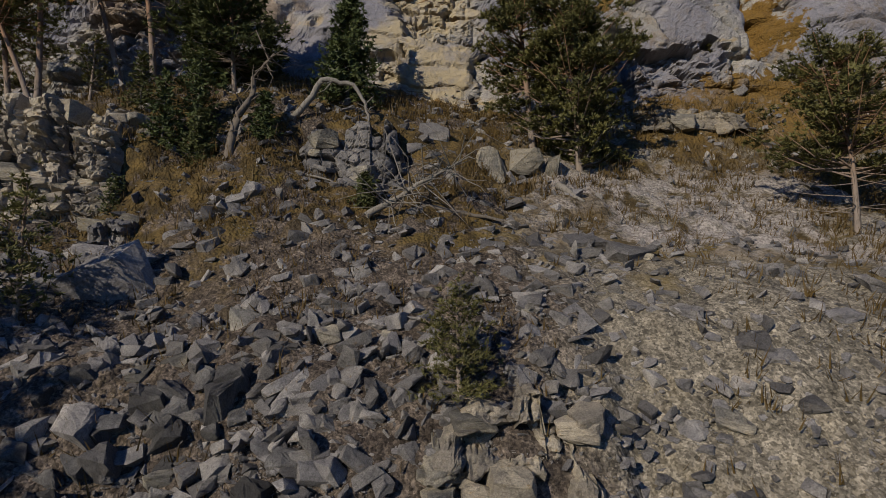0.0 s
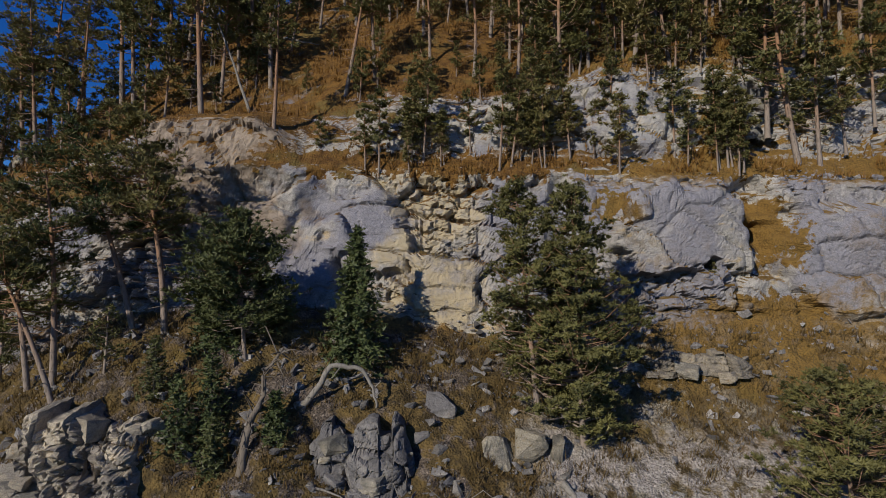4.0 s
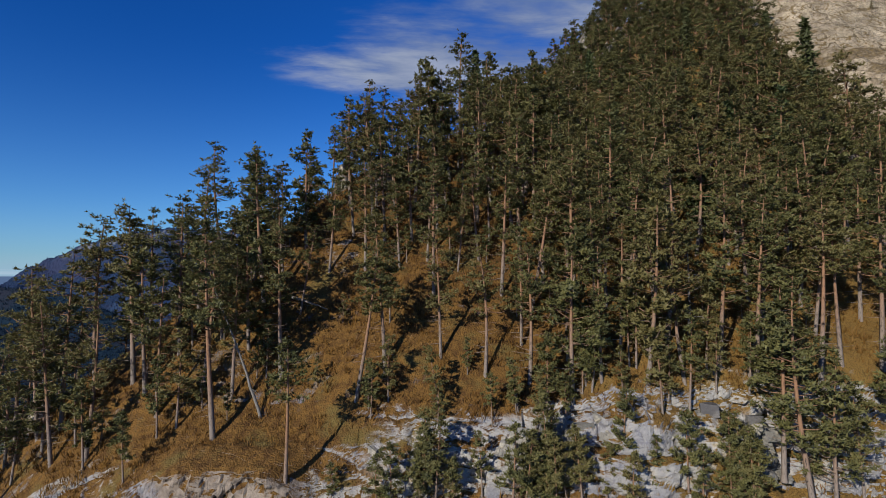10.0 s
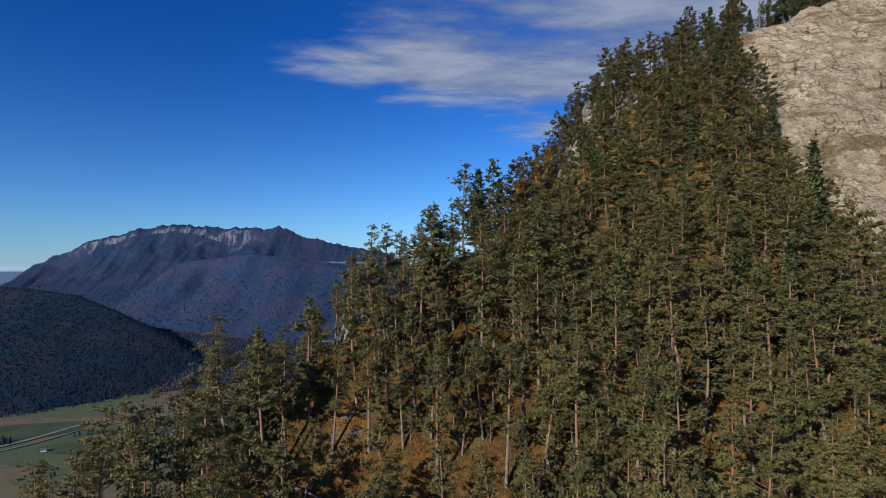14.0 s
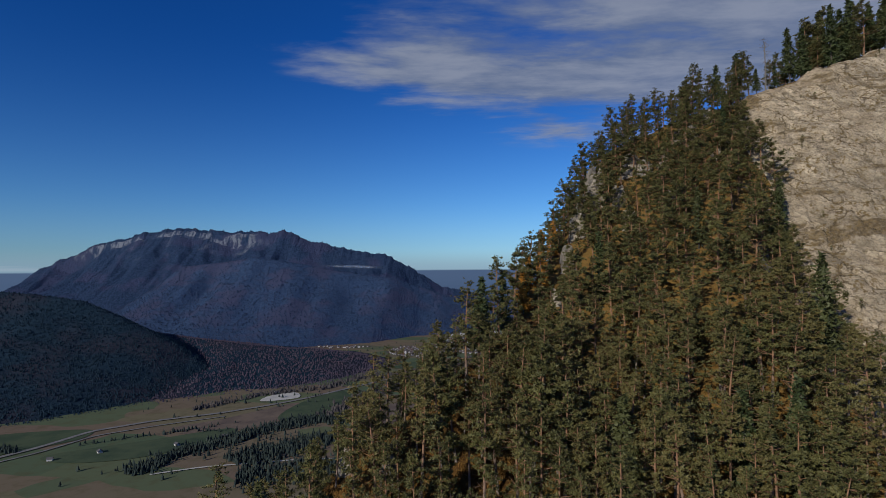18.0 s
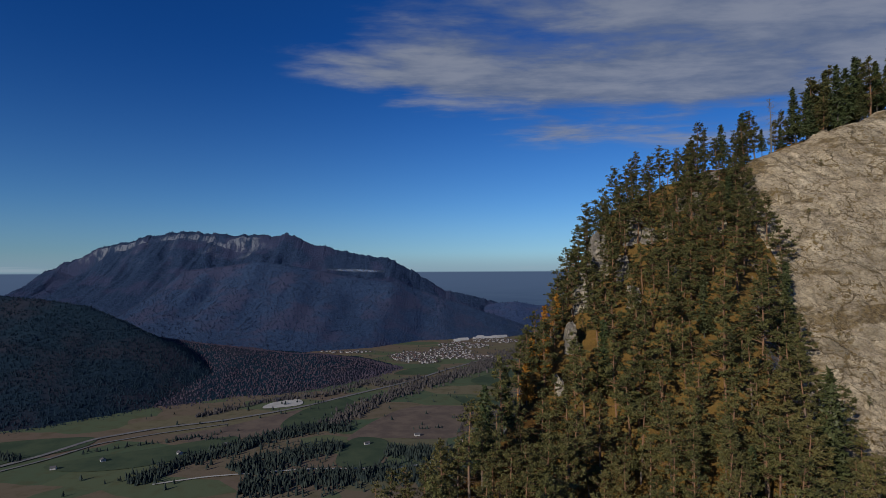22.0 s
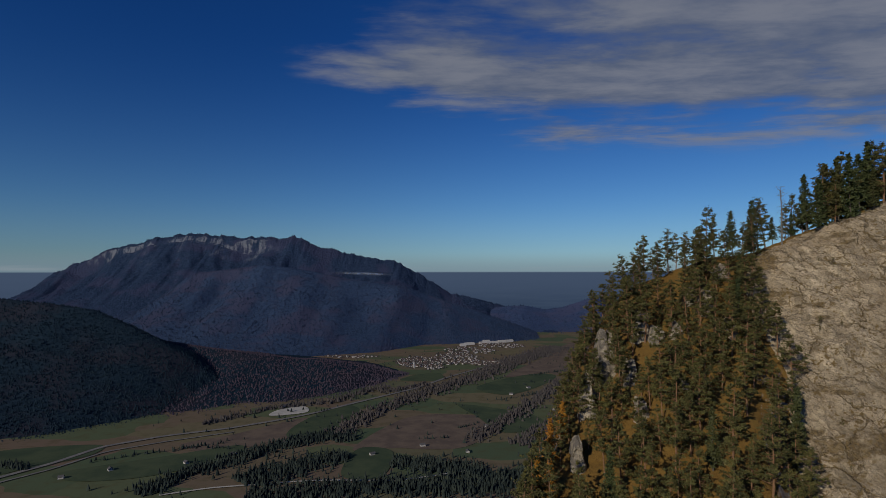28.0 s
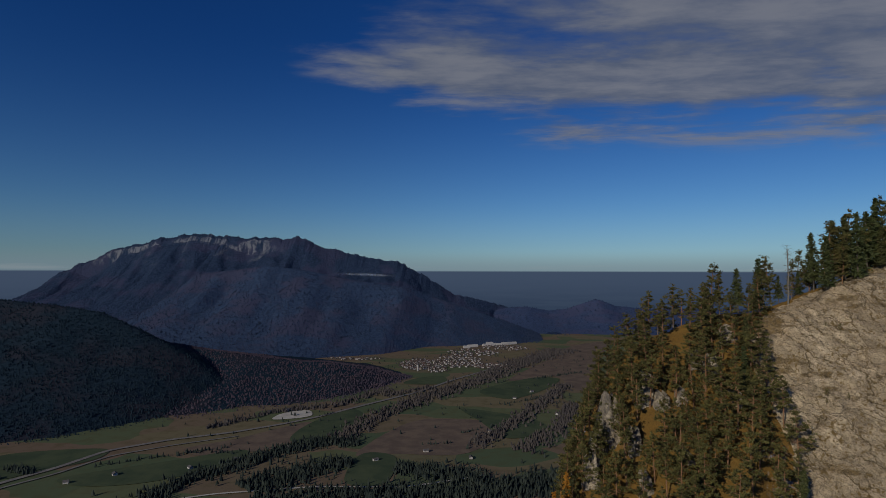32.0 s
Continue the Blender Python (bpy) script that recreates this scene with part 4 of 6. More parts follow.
def forest():
    rng = random.Random(7)
    placed = [(-21.5, 43.6), (22.4, 44.8)]
    count = {"p": 0, "s": 0}
    rest = []
    for tries in range(26000):
        x, y = rng.uniform(-54, 125), rng.uniform(46.2, 176)
        yc, zc = (float(q) for q in crest(np.array(x)))
        if y > yc + (11 if x < 46 else 7) or (x > slab_edge(y) + 1.0 and y < yc - 5):
            continue
        near, ridge = y < 80 and y < yc + 8, y > yc - 6 and y < yc + 7
        if near and rng.random() < 0.35:
            y = 43.9 + (y - 46.2) * 0.35 if x > 9 else 45.2 + (y - 46.2) * 0.35
        gap = 2.5 if near else 3.6
        if x < -13 and y > 49:
            gap = 2.9
        if slab_edge(y) - 9 < x and y < yc - 5:
            gap = 3.3
        if y > yc + 7:
            gap = 4.8
        if ridge and x > 40:
            gap = 3.1 if x > 84 else 4.3
        if near and y < 62 and float(vnoise(x * 0.12, y * 0.12, 9)) > 0.7:
            gap = 4.2
        if y > 88 and not ridge and float(vnoise(x * 0.13, y * 0.13, 19)) > np.interp(y, [88, 112, 125], [0.68, 0.57, 0.49]) and x < slab_edge(y) - 6:
            continue
        if ((x - 24) / 4.2) ** 2 + ((y - 50.8) / 4.6) ** 2 < 1 or ((x + 11) / 3.6) ** 2 + ((y - 51) / 4) ** 2 < 1:
            continue
        if any((x - a) ** 2 + (y - b) ** 2 < gap * gap for a, b in placed):
            continue
        placed.append((x, y))
        sp = rng.random() < (0.5 if ridge and x > 84 else 0.03)
        h = rng.uniform(11, 17.5) if near else rng.uniform(10, 15)
        if ridge and x > 84:
            h = rng.uniform(9, 20)
        if near and ridge:
            h = rng.uniform(13, 18) if x < -24 else rng.uniform(8.5, 13.5) if x < 3 else rng.uniform(11, 15)
        if ridge and 36 < x < 67:
            h = rng.uniform(9, 14)
        if rng.random() < 0.14 and not ridge:
            h *= 0.6
        if x > slab_edge(y) - 7 and not ridge:
            h *= 0.9
        turn, lean = rng.uniform(0, 360), rng.gauss(0, 2.5)
        if ridge and 66 < x < 91:
            continue
        if sp and count["s"] < 120:
            plant(SPRUCES, x, y, h * 1.02, turn, count["s"])
            count["s"] += 1
        elif near and count["p"] < 230:
            plant(FRONT if y < 59 else PINES, x, y, h, turn, count["p"], lean)
            count["p"] += 1
        else:
            rest.append((x, y, h, turn, lean))
    # the nearest trees of the upper slope stand singly, the rest are one wood
    rest.sort(key=lambda q: q[1] - 0.4 * (q[0] > 40))
    for i, (x, y, h, turn, lean) in enumerate(rest[:70]):
        plant(FARPINES, x, y, h, turn, i, lean)
    root = tagged(new("upper_wood"), "dense pine wood covering the upper slope", "pine wood", kind="stuff")
    for name, prefix, mat in (("stems", "trunk", M_BARK), ("crowns", "crown", M_NEEDLE)):
        vs, fs, off = [], [], 0
        for i, (x, y, h, turn, lean) in enumerate(rest[70:]):
            me = [o for o in FARPINES[i % len(FARPINES)].children if o.name.startswith(prefix)][0].data
            v = np.empty(3 * len(me.vertices))
            me.vertices.foreach_get("co", v)
            k = h / 14.0
            c, q = math.cos(radians(turn)) * k, math.sin(radians(turn)) * k
            v = v.reshape(-1, 3) @ np.array([[c, q, 0], [-q, c, 0], [0, 0, k]]) + [x, y, float(ground(x, y)) - 0.25]
            vs.append(v)
            fs.extend([[a + off for a in p.vertices] for p in me.polygons])
            off += len(v)
        part(name, mesh(name, np.concatenate(vs), fs, mat), root)
    # the open row of trees along the crest, with sky between them
    for i, (x, h, kind) in enumerate(((48.5, 12, 0), (52.0, 9, 0), (56.5, 13, 0), (61.0, 10, 0), (64.5, 9.5, 0), (66.5, 15, 0), (68.2, 11, 0), (72.5, 13, 1), (77.0, 15, 1), (78.6, 12, 0), (80.6, 14, 0), (82.5, 8, 1), (86.0, 9, 0), (88.0, 7, 1), (92.5, 16, 1), (98.0, 17, 0), (101.5, 19, 0))):
        y = float(crest(np.array(x))[0]) - 0.5
        plant(SPRUCES if kind else FARPINES, x, y, h, 71 * i, i, 2 * math.sin(i * 1.7))


forest()

# ---------------------------------------------------------------- valley and distance
VALLEY = -300.0


def field_mat():
    m, N = material("valley_fields")
    co = coords(N)
    warp = N.add("ShaderNodeVectorMath", {0: co, 1: N.add("ShaderNodeVectorMath", {0: N.add("ShaderNodeTexNoise", {"Vector": co, "Scale": 0.004, "Detail": 2.0}).outputs[1], 1: (160.0, 160.0, 0.0)}, operation="MULTIPLY").outputs[0]}, operation="ADD").outputs[0]
    cell = N.add("ShaderNodeTexVoronoi", {"Vector": N.add("ShaderNodeMapping", {"Vector": warp, "Rotation": (0, 0, 0.5), "Scale": (0.0045, 0.008, 1)}).outputs[0], "Scale": 1.0}).outputs["Color"]
    r = N.add("ShaderNodeSeparateXYZ", {0: cell}).outputs
    n = N.noise(co, 0.03, 5.0, 0.6)
    c = N.mix(N.ramp(r[0], 0.42, 0.5), (0.066, 0.096, 0.060, 1), (0.138, 0.104, 0.080, 1))
    c = N.mix(N.math("MULTIPLY", r[1], 0.5), c, (0.135, 0.138, 0.075, 1))
    c = N.mix(N.math("MULTIPLY", N.ramp(n, 0.45, 0.7), 0.5), c, (0.077, 0.070, 0.038, 1))
    return finish(m, N, c, 1.0, spec=0.0)


def far_forest_mat(name, a, b, c3):
    m, N = material(name)
    co = coords(N)
    g = N.add("ShaderNodeNewGeometry")
    up = N.add("ShaderNodeSeparateXYZ", {0: g.outputs["True Normal"]}).outputs[2]
    big = N.noise(co, 0.0035, 5.0, 0.6)
    fine = N.noise(N.add("ShaderNodeMapping", {"Vector": co, "Scale": (1, 1, 0.35)}).outputs[0], 0.06, 5.0, 0.75)
    c = N.mix(N.ramp(fine, 0.38, 0.62), a, b)
    c = N.mix(N.math("MULTIPLY", N.ramp(big, 0.48, 0.62), 0.7), c, c3)
    return finish(m, N, c, 1.0, fine, 0.8, 6.0, spec=0.0)


M_FIELD = field_mat()
# Base colours pushed towards blue: the haze of distance is painted into them.
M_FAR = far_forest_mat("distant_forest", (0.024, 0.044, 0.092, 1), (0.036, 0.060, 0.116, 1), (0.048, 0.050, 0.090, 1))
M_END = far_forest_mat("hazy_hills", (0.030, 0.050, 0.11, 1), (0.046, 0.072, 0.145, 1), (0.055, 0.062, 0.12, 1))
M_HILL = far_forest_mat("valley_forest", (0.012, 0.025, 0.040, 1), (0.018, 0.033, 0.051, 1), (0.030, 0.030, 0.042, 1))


def far_rock_mat():
    """The forest of the far mountain with pale rock bands under its crest, both tinted blue as painted haze."""
    m, N = material("distant_crags")
    co = coords(N)
    z = N.add("ShaderNodeSeparateXYZ", {0: co}).outputs[2]
    x = N.add("ShaderNodeSeparateXYZ", {0: co}).outputs[0]
    fine = N.noise(N.add("ShaderNodeMapping", {"Vector": co, "Scale": (1, 1, 0.35)}).outputs[0], 0.06, 5.0, 0.75)
    big = N.noise(co, 0.0035, 5.0, 0.6)
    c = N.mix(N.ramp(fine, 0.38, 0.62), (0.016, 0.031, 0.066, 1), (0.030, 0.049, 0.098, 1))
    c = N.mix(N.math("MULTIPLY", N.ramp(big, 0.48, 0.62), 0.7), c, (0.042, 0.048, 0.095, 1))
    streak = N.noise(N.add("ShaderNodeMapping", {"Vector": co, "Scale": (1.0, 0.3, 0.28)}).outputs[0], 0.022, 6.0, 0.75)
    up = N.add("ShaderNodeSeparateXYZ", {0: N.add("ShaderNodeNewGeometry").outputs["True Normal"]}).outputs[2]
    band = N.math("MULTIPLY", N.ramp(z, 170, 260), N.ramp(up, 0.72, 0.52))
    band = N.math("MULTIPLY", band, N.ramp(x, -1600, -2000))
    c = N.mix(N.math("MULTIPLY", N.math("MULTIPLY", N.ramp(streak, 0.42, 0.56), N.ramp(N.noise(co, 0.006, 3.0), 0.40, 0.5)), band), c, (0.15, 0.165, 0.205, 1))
    return finish(m, N, c, 1.0, fine, 1.0, 14.0, spec=0.0)


M_CRAG = far_rock_mat()


def plain_mat(name, a, b, scale):
    m, N = material(name)
    n = N.noise(coords(N), scale, 5.0, 0.65)
    return finish(m, N, N.mix(N.ramp(n, 0.35, 0.65), a, b), 1.0, spec=0.0)


M_MEADOW = plain_mat("brown_meadow", (0.100, 0.080, 0.070, 1), (0.142, 0.112, 0.090, 1), 0.02)
M_PASTURE = plain_mat("green_pasture", (0.044, 0.064, 0.043, 1), (0.066, 0.086, 0.053, 1), 0.015)
M_ROAD = plain_mat("road_surface", (0.13, 0.13, 0.135, 1), (0.19, 0.185, 0.18, 1), 0.05)
M_GRAVEL = plain_mat("pale_gravel", (0.33, 0.32, 0.30, 1), (0.42, 0.41, 0.38, 1), 0.05)
M_CONIFER = plain_mat("valley_conifers", (0.020, 0.029, 0.031, 1), (0.042, 0.054, 0.048, 1), 0.05)
M_BARE = plain_mat("bare_wood", (0.048, 0.045, 0.050, 1), (0.076, 0.069, 0.067, 1), 0.05)
# M_BLUE to M_SPUR: tree colours with the blue of haze mixed in.
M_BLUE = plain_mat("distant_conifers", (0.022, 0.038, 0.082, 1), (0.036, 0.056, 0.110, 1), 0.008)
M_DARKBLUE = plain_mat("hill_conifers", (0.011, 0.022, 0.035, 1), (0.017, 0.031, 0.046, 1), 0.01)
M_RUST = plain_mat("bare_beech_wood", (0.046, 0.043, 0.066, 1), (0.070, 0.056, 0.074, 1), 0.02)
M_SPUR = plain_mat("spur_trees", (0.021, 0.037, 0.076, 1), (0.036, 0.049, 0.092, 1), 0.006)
M_WALL = plain_mat("house_plaster", (0.312, 0.312, 0.324, 1), (0.432, 0.420, 0.420, 1), 0.2)
M_TILE = plain_mat("brown_roof_tiles", (0.075, 0.055, 0.055, 1), (0.13, 0.085, 0.075, 1), 0.02)
M_ROOFSHEET = plain_mat("pale_roof_sheet", (0.30, 0.30, 0.31, 1), (0.40, 0.395, 0.39, 1), 0.02)
M_TILE2 = plain_mat("grey_roof_tiles", (0.07, 0.07, 0.08, 1), (0.12, 0.115, 0.12, 1), 0.02)


def place_spires(name, x, y, z, h, wide, mat, label, rng):
    n = len(x)
    r = h * wide * rng.uniform(0.7, 1.2, n)
    ang = rng.uniform(0, 6.28, n)
    rows = []
    for k in range(5):
        a = ang + k * 2 * np.pi / 5
        rr = r * rng.uniform(0.7, 1.3, n)
        rows.append(np.stack([x + rr * np.cos(a), y + rr * np.sin(a), z + h * rng.uniform(-0.1, 0.3, n)], -1))
    top = np.stack([x + rng.normal(0, 0.5, n), y, z + h], -1)
    v = np.stack(rows + [top], 1).reshape(-1, 3)
    b = np.arange(n)[:, None] * 6
    f = np.concatenate([np.concatenate([b + k, b + (k + 1) % 5, b + 5], 1) for k in range(5)])
    tagged(new(name, mesh(name, v, f, mat)), label, "wood", kind="stuff")


def valley_sheet():
    xs = spread(-4900, -1500, 1500, 4900, 60, 1.2)
    ys = spread(-3000, 600, 3400, 4950, 60, 1.2)
    X, Y = np.meshgrid(xs, ys, indexing="ij")
    Z = np.full_like(X, VALLEY)
    tagged(new("valley_ground", mesh("valley_ground", np.stack([X, Y, Z], -1).reshape(-1, 3), grid_faces(len(xs), len(ys)), M_FIELD, True)),
           "flat valley floor with green and brown autumn meadows", "valley", kind="structure")


def ridge_mesh(name, line, spread_y, mat, label, seed, rough, res=26.0, back=1.3, trees=0, tall=22.0, spires=None, crag=()):
    """A mountain: a crest line of (x, y, z) with flanks falling to the valley."""
    q = np.array(line, float)
    xs = np.arange(q[0, 0], q[-1, 0] + 1, res)
    jag = 1.0 if crag else 0.0
    yc, zc = np.interp(xs, q[:, 0], q[:, 1]), np.interp(xs, q[:, 0], q[:, 2])
    notch = jag * (46 * fbm(xs * 0.012, xs * 0, seed + 21, 4) + 18 * fbm(xs * 0.05, xs * 0 + 3, seed + 22, 2))
    u = np.linspace(-1, 1, 90)
    u = np.sign(u) * np.abs(u) ** (1.5 if crag else 1.0)
    U, XC = np.meshgrid(u, xs)
    YC, ZC = np.broadcast_to(yc[:, None], U.shape), np.broadcast_to(zc[:, None], U.shape)
    rel = ZC - VALLEY + 12
    if isinstance(spread_y, tuple):
        spread_y = np.interp(xs, [k[0] for k in spread_y], [k[1] for k in spread_y])[:, None]
    X = XC + 0 * U
    Y = YC + np.where(U < 0, U * spread_y, U * spread_y * back * 0.6)
    fall = np.abs(U)
    gully = fbm(X * 0.0042, U * 0.8 + 5, seed, 4)
    shape = (1 - fall) ** 1.0 - 0.10 * np.sin(fall * np.pi) + rough * gully * np.clip(fall * 5, 0.05, 1) * (1 - fall)
    Z = VALLEY - 12 + rel * shape + 22 * fbm(X * 0.011, Y * 0.011, seed + 3) * np.clip(fall * 4, 0.25, 1) * (1 - fall)
    Z = Z + np.broadcast_to(notch, zc.shape)[:, None] * np.exp(-fall * 14)
    wall = 0.0
    if crag:
        # broken cliffs under the crest, cut by gullies
        on = np.clip((X - crag[0]) / 250, 0, 1) * np.clip((crag[1] - X) / 250, 0, 1)
        rib = 0.5 - 2.2 * np.abs(fbm(X * 0.011, Z * 0.001 + 2, seed + 31, 3))
        tall_c = crag[2] * np.clip(0.25 + 1.6 * vnoise(X * 0.0035, X * 0 + 7, seed + 33) - 0.3, 0, 1.4)
        foot_c = 0.035 + 0.02 * rib
        wall = on * np.clip((fall - 0.020 - 0.022 * (0.5 - rib)) / 0.02, 0, 1) * np.clip((0.42 - fall) / 0.35, 0, 1)
        Z = Z - wall * tall_c
        Y = Y - on * 46 * 0.6 * rib * np.clip(fall / 0.03, 0, 1) * np.clip((0.3 - fall) / 0.2, 0, 1)
        Z = Z - 90 * np.clip(np.abs(fbm(X * 0.0028, Y * 0.0016, seed + 41, 4)) * -5 + 1, 0, 1) * np.clip(fall * 4, 0, 1) * (1 - fall)
    ob = new(name, mesh(name, np.stack([X, Y, Z], -1).reshape(-1, 3), grid_faces(len(xs), len(u)), mat, not crag))
    if trees:
        rng = np.random.default_rng(seed)
        i, j = rng.integers(0, len(xs) - 1, trees), rng.integers(0, len(u) * 6 // 10, trees)
        if crag:
            bare = (xs[i] > crag[0]) & (xs[i] < crag[1]) & (np.abs(u[j]) < 0.09) & (np.abs(u[j]) > 0.025) & (rng.uniform(size=trees) < 0.75)
            i, j = i[~bare], j[~bare]
            trees = len(i)
        a, b = rng.uniform(size=trees), rng.uniform(size=trees)
        px, py, pz = ((q[i, j] * (1 - a) + q[i + 1, j] * a) * (1 - b) + (q[i, j + 1] * (1 - a) + q[i + 1, j + 1] * a) * b for q in (X, Y, Z))
        place_spires(name.split("_")[0] + "_forest", px, py, pz, rng.uniform(0.55, 1.2, trees) * tall, 0.36, spires or M_CONIFER, "conifers and bare trees of the distant forest", rng)
    return tagged(ob, label, "mountain", kind="structure")


valley_sheet()


def stretch(line, k, up=0.0):
    """The same crest further off, as high in the view."""
    return [(x * k, y * k, 140 + (z - 140) * k + up) for x, y, z in line]


far_line = stretch([(-5200, 4500, -250), (-3810, 4350, -112), (-3517, 4300, 62), (-3300, 4300, 168), (-3080, 4300, 255), (-2860, 4300, 316), (-2643, 4300, 370), (-2480, 4300, 392), (-2307, 4300, 407), (-2100, 4300, 396),
                    (-1878, 4300, 378), (-1650, 4300, 372), (-1520, 4300, 362), (-1480, 4300, 382), (-1450, 4300, 378), (-1415, 4300, 354), (-1200, 4300, 288), (-1036, 4300, 250), (-800, 4300, 210), (-601, 4300, 166), (-465, 4300, 79),
                    (-180, 4300, -70), (138, 4300, -154), (900, 4400, -260)], 1.1, 34)
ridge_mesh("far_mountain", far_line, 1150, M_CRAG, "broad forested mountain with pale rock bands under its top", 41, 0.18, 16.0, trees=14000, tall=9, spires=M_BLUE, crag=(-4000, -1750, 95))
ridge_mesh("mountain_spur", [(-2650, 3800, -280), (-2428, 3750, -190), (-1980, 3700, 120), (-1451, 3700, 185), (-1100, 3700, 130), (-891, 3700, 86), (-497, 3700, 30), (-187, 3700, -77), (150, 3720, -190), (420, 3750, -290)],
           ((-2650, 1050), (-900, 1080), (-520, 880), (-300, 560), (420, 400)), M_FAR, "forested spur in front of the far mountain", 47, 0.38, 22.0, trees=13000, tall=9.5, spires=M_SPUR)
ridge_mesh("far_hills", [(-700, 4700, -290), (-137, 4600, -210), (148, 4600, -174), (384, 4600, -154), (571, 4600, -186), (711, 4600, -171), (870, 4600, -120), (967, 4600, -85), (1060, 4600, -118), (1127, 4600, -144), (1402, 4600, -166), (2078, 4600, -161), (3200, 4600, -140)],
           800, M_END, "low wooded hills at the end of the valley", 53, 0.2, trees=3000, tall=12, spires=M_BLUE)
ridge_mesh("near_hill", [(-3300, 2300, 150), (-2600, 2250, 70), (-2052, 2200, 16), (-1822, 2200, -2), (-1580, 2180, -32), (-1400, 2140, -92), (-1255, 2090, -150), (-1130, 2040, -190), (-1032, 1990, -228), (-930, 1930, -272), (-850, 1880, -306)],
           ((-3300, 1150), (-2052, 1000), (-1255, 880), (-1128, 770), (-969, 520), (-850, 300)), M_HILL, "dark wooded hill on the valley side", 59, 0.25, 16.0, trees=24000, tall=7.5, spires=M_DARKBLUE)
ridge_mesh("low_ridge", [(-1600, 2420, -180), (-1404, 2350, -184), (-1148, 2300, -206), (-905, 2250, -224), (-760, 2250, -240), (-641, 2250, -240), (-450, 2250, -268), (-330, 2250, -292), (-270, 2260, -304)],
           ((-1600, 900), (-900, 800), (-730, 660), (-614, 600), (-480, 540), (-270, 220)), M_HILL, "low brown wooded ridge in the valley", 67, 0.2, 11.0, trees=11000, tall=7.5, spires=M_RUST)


def mist():
    """A thin bank of mist hanging on the mountain's shoulder."""
    m, N = material("mist")
    co = coords(N)
    flat = N.add("ShaderNodeVectorMath", {0: co, 1: (1.0, 0.0, 1.0)}, operation="MULTIPLY").outputs[0]
    r = N.add("ShaderNodeVectorMath", {0: flat}, operation="LENGTH").outputs[1]
    n = N.noise(N.add("ShaderNodeMapping", {"Vector": co, "Scale": (3.0, 3.0, 1.0)}).outputs[0], 1.0, 4.0)
    a = N.math("MULTIPLY", N.ramp(r, 1.0, 0.2), N.ramp(n, 0.38, 0.62, 0.03, 0.3))
    d = N.add("ShaderNodeBsdfDiffuse", {"Color": (0.35, 0.42, 0.55, 1)})
    t = N.add("ShaderNodeBsdfTransparent")
    mx = N.add("ShaderNodeMixShader", {0: a, 1: t.outputs[0], 2: d.outputs[0]})
    N.add("ShaderNodeOutputMaterial", {"Surface": mx.outputs[0]})
    bm = bmesh.new()
    bmesh.ops.create_uvsphere(bm, u_segments=24, v_segments=10, radius=1.0)
    me = bpy.data.meshes.new("mist_bank")
    bm.to_mesh(me)
    bm.free()
    me.materials.append(m)
    ob = new("mist_bank", me)
    ob.matrix_basis = Matrix.Translation((-860, 4060, 112)) @ pose(0, 0, 0, 0, 2, 0)
    ob.scale = (270, 60, 16)
    ob.visible_shadow = False
    tagged(ob, "thin bank of white mist below the mountain crest", "mist", kind="stuff")


mist()

# ---------------------------------------------------------------- what stands on the valley floor


def field(name, outline, mat, label, up=0.6):
    q = np.array(outline, float)
    k = len(q)
    t = np.linspace(0, k, 8 * k, endpoint=False)
    i = t.astype(int)
    f = (t - i)[:, None]
    p = [q[(i + j) % k] for j in (-1, 0, 1, 2)]
    ring = 0.5 * (2 * p[1] + (p[2] - p[0]) * f + (2 * p[0] - 5 * p[1] + 4 * p[2] - p[3]) * f ** 2 + (3 * p[1] - p[0] - 3 * p[2] + p[3]) * f ** 3)
    v = np.column_stack([ring, np.full(len(ring), VALLEY + up)])
    tagged(new(name, mesh(name, v, [list(range(len(v)))], mat)), label, "field", kind="structure")


field("meadow", [(-296, 1305), (-209, 1574), (-82, 1632), (67, 1572), (-25, 1333), (-201, 1312)], M_MEADOW, "wide brown autumn meadow", 0.6)
field("meadow", [(-724, 1315), (-633, 1399), (-491, 1570), (-484, 1363), (-570, 1292), (-669, 1265)], M_MEADOW, "brown marshy meadow beside the motorway", 0.7)
field("meadow", [(117, 2219), (304, 2670), (533, 3243), (772, 3440), (577, 2692), (378, 2052), (310, 2317)], M_MEADOW, "far brown meadow", 0.8)
field("pasture", [(-490, 1541), (-412, 1727), (-324, 1583), (-364, 1405), (-485, 1386)], M_PASTURE, "bright green pasture", 0.9)
field("pasture", [(3, 2023), (212, 2273), (325, 2258), (232, 2040), (100, 1897)], M_PASTURE, "green pasture by the river wood", 1.0)
field("pasture", [(-1132, 1227), (-930, 1295), (-890, 1221), (-967, 1134), (-1012, 1098)], M_PASTURE, "green pasture under the wooded hill", 1.1)
field("pasture", [(-881, 1108), (-714, 1223), (-579, 1312), (-558, 1234), (-670, 1108), (-801, 1068)], M_PASTURE, "green pasture on the valley floor", 1.1)
field("pasture", [(-294, 2120), (-252, 2236), (-152, 2280), (-142, 2132)], M_PASTURE, "green field in front of the village", 1.2)
field("pasture", [(-52, 1754), (154, 1650), (182, 1536), (76, 1452), (2, 1608)], M_PASTURE, "green pasture between two river woods", 1.25)
field("pasture", [(-280, 1130), (-282, 1302), (-198, 1288), (-196, 1127)], M_PASTURE, "green clearing between the conifer woods", 1.3)
field("gravel_lot", [(-606, 1581), (-605, 1650), (-540, 1696), (-512, 1624)], M_GRAVEL, "pale gravel yard beside the motorway", 1.5)


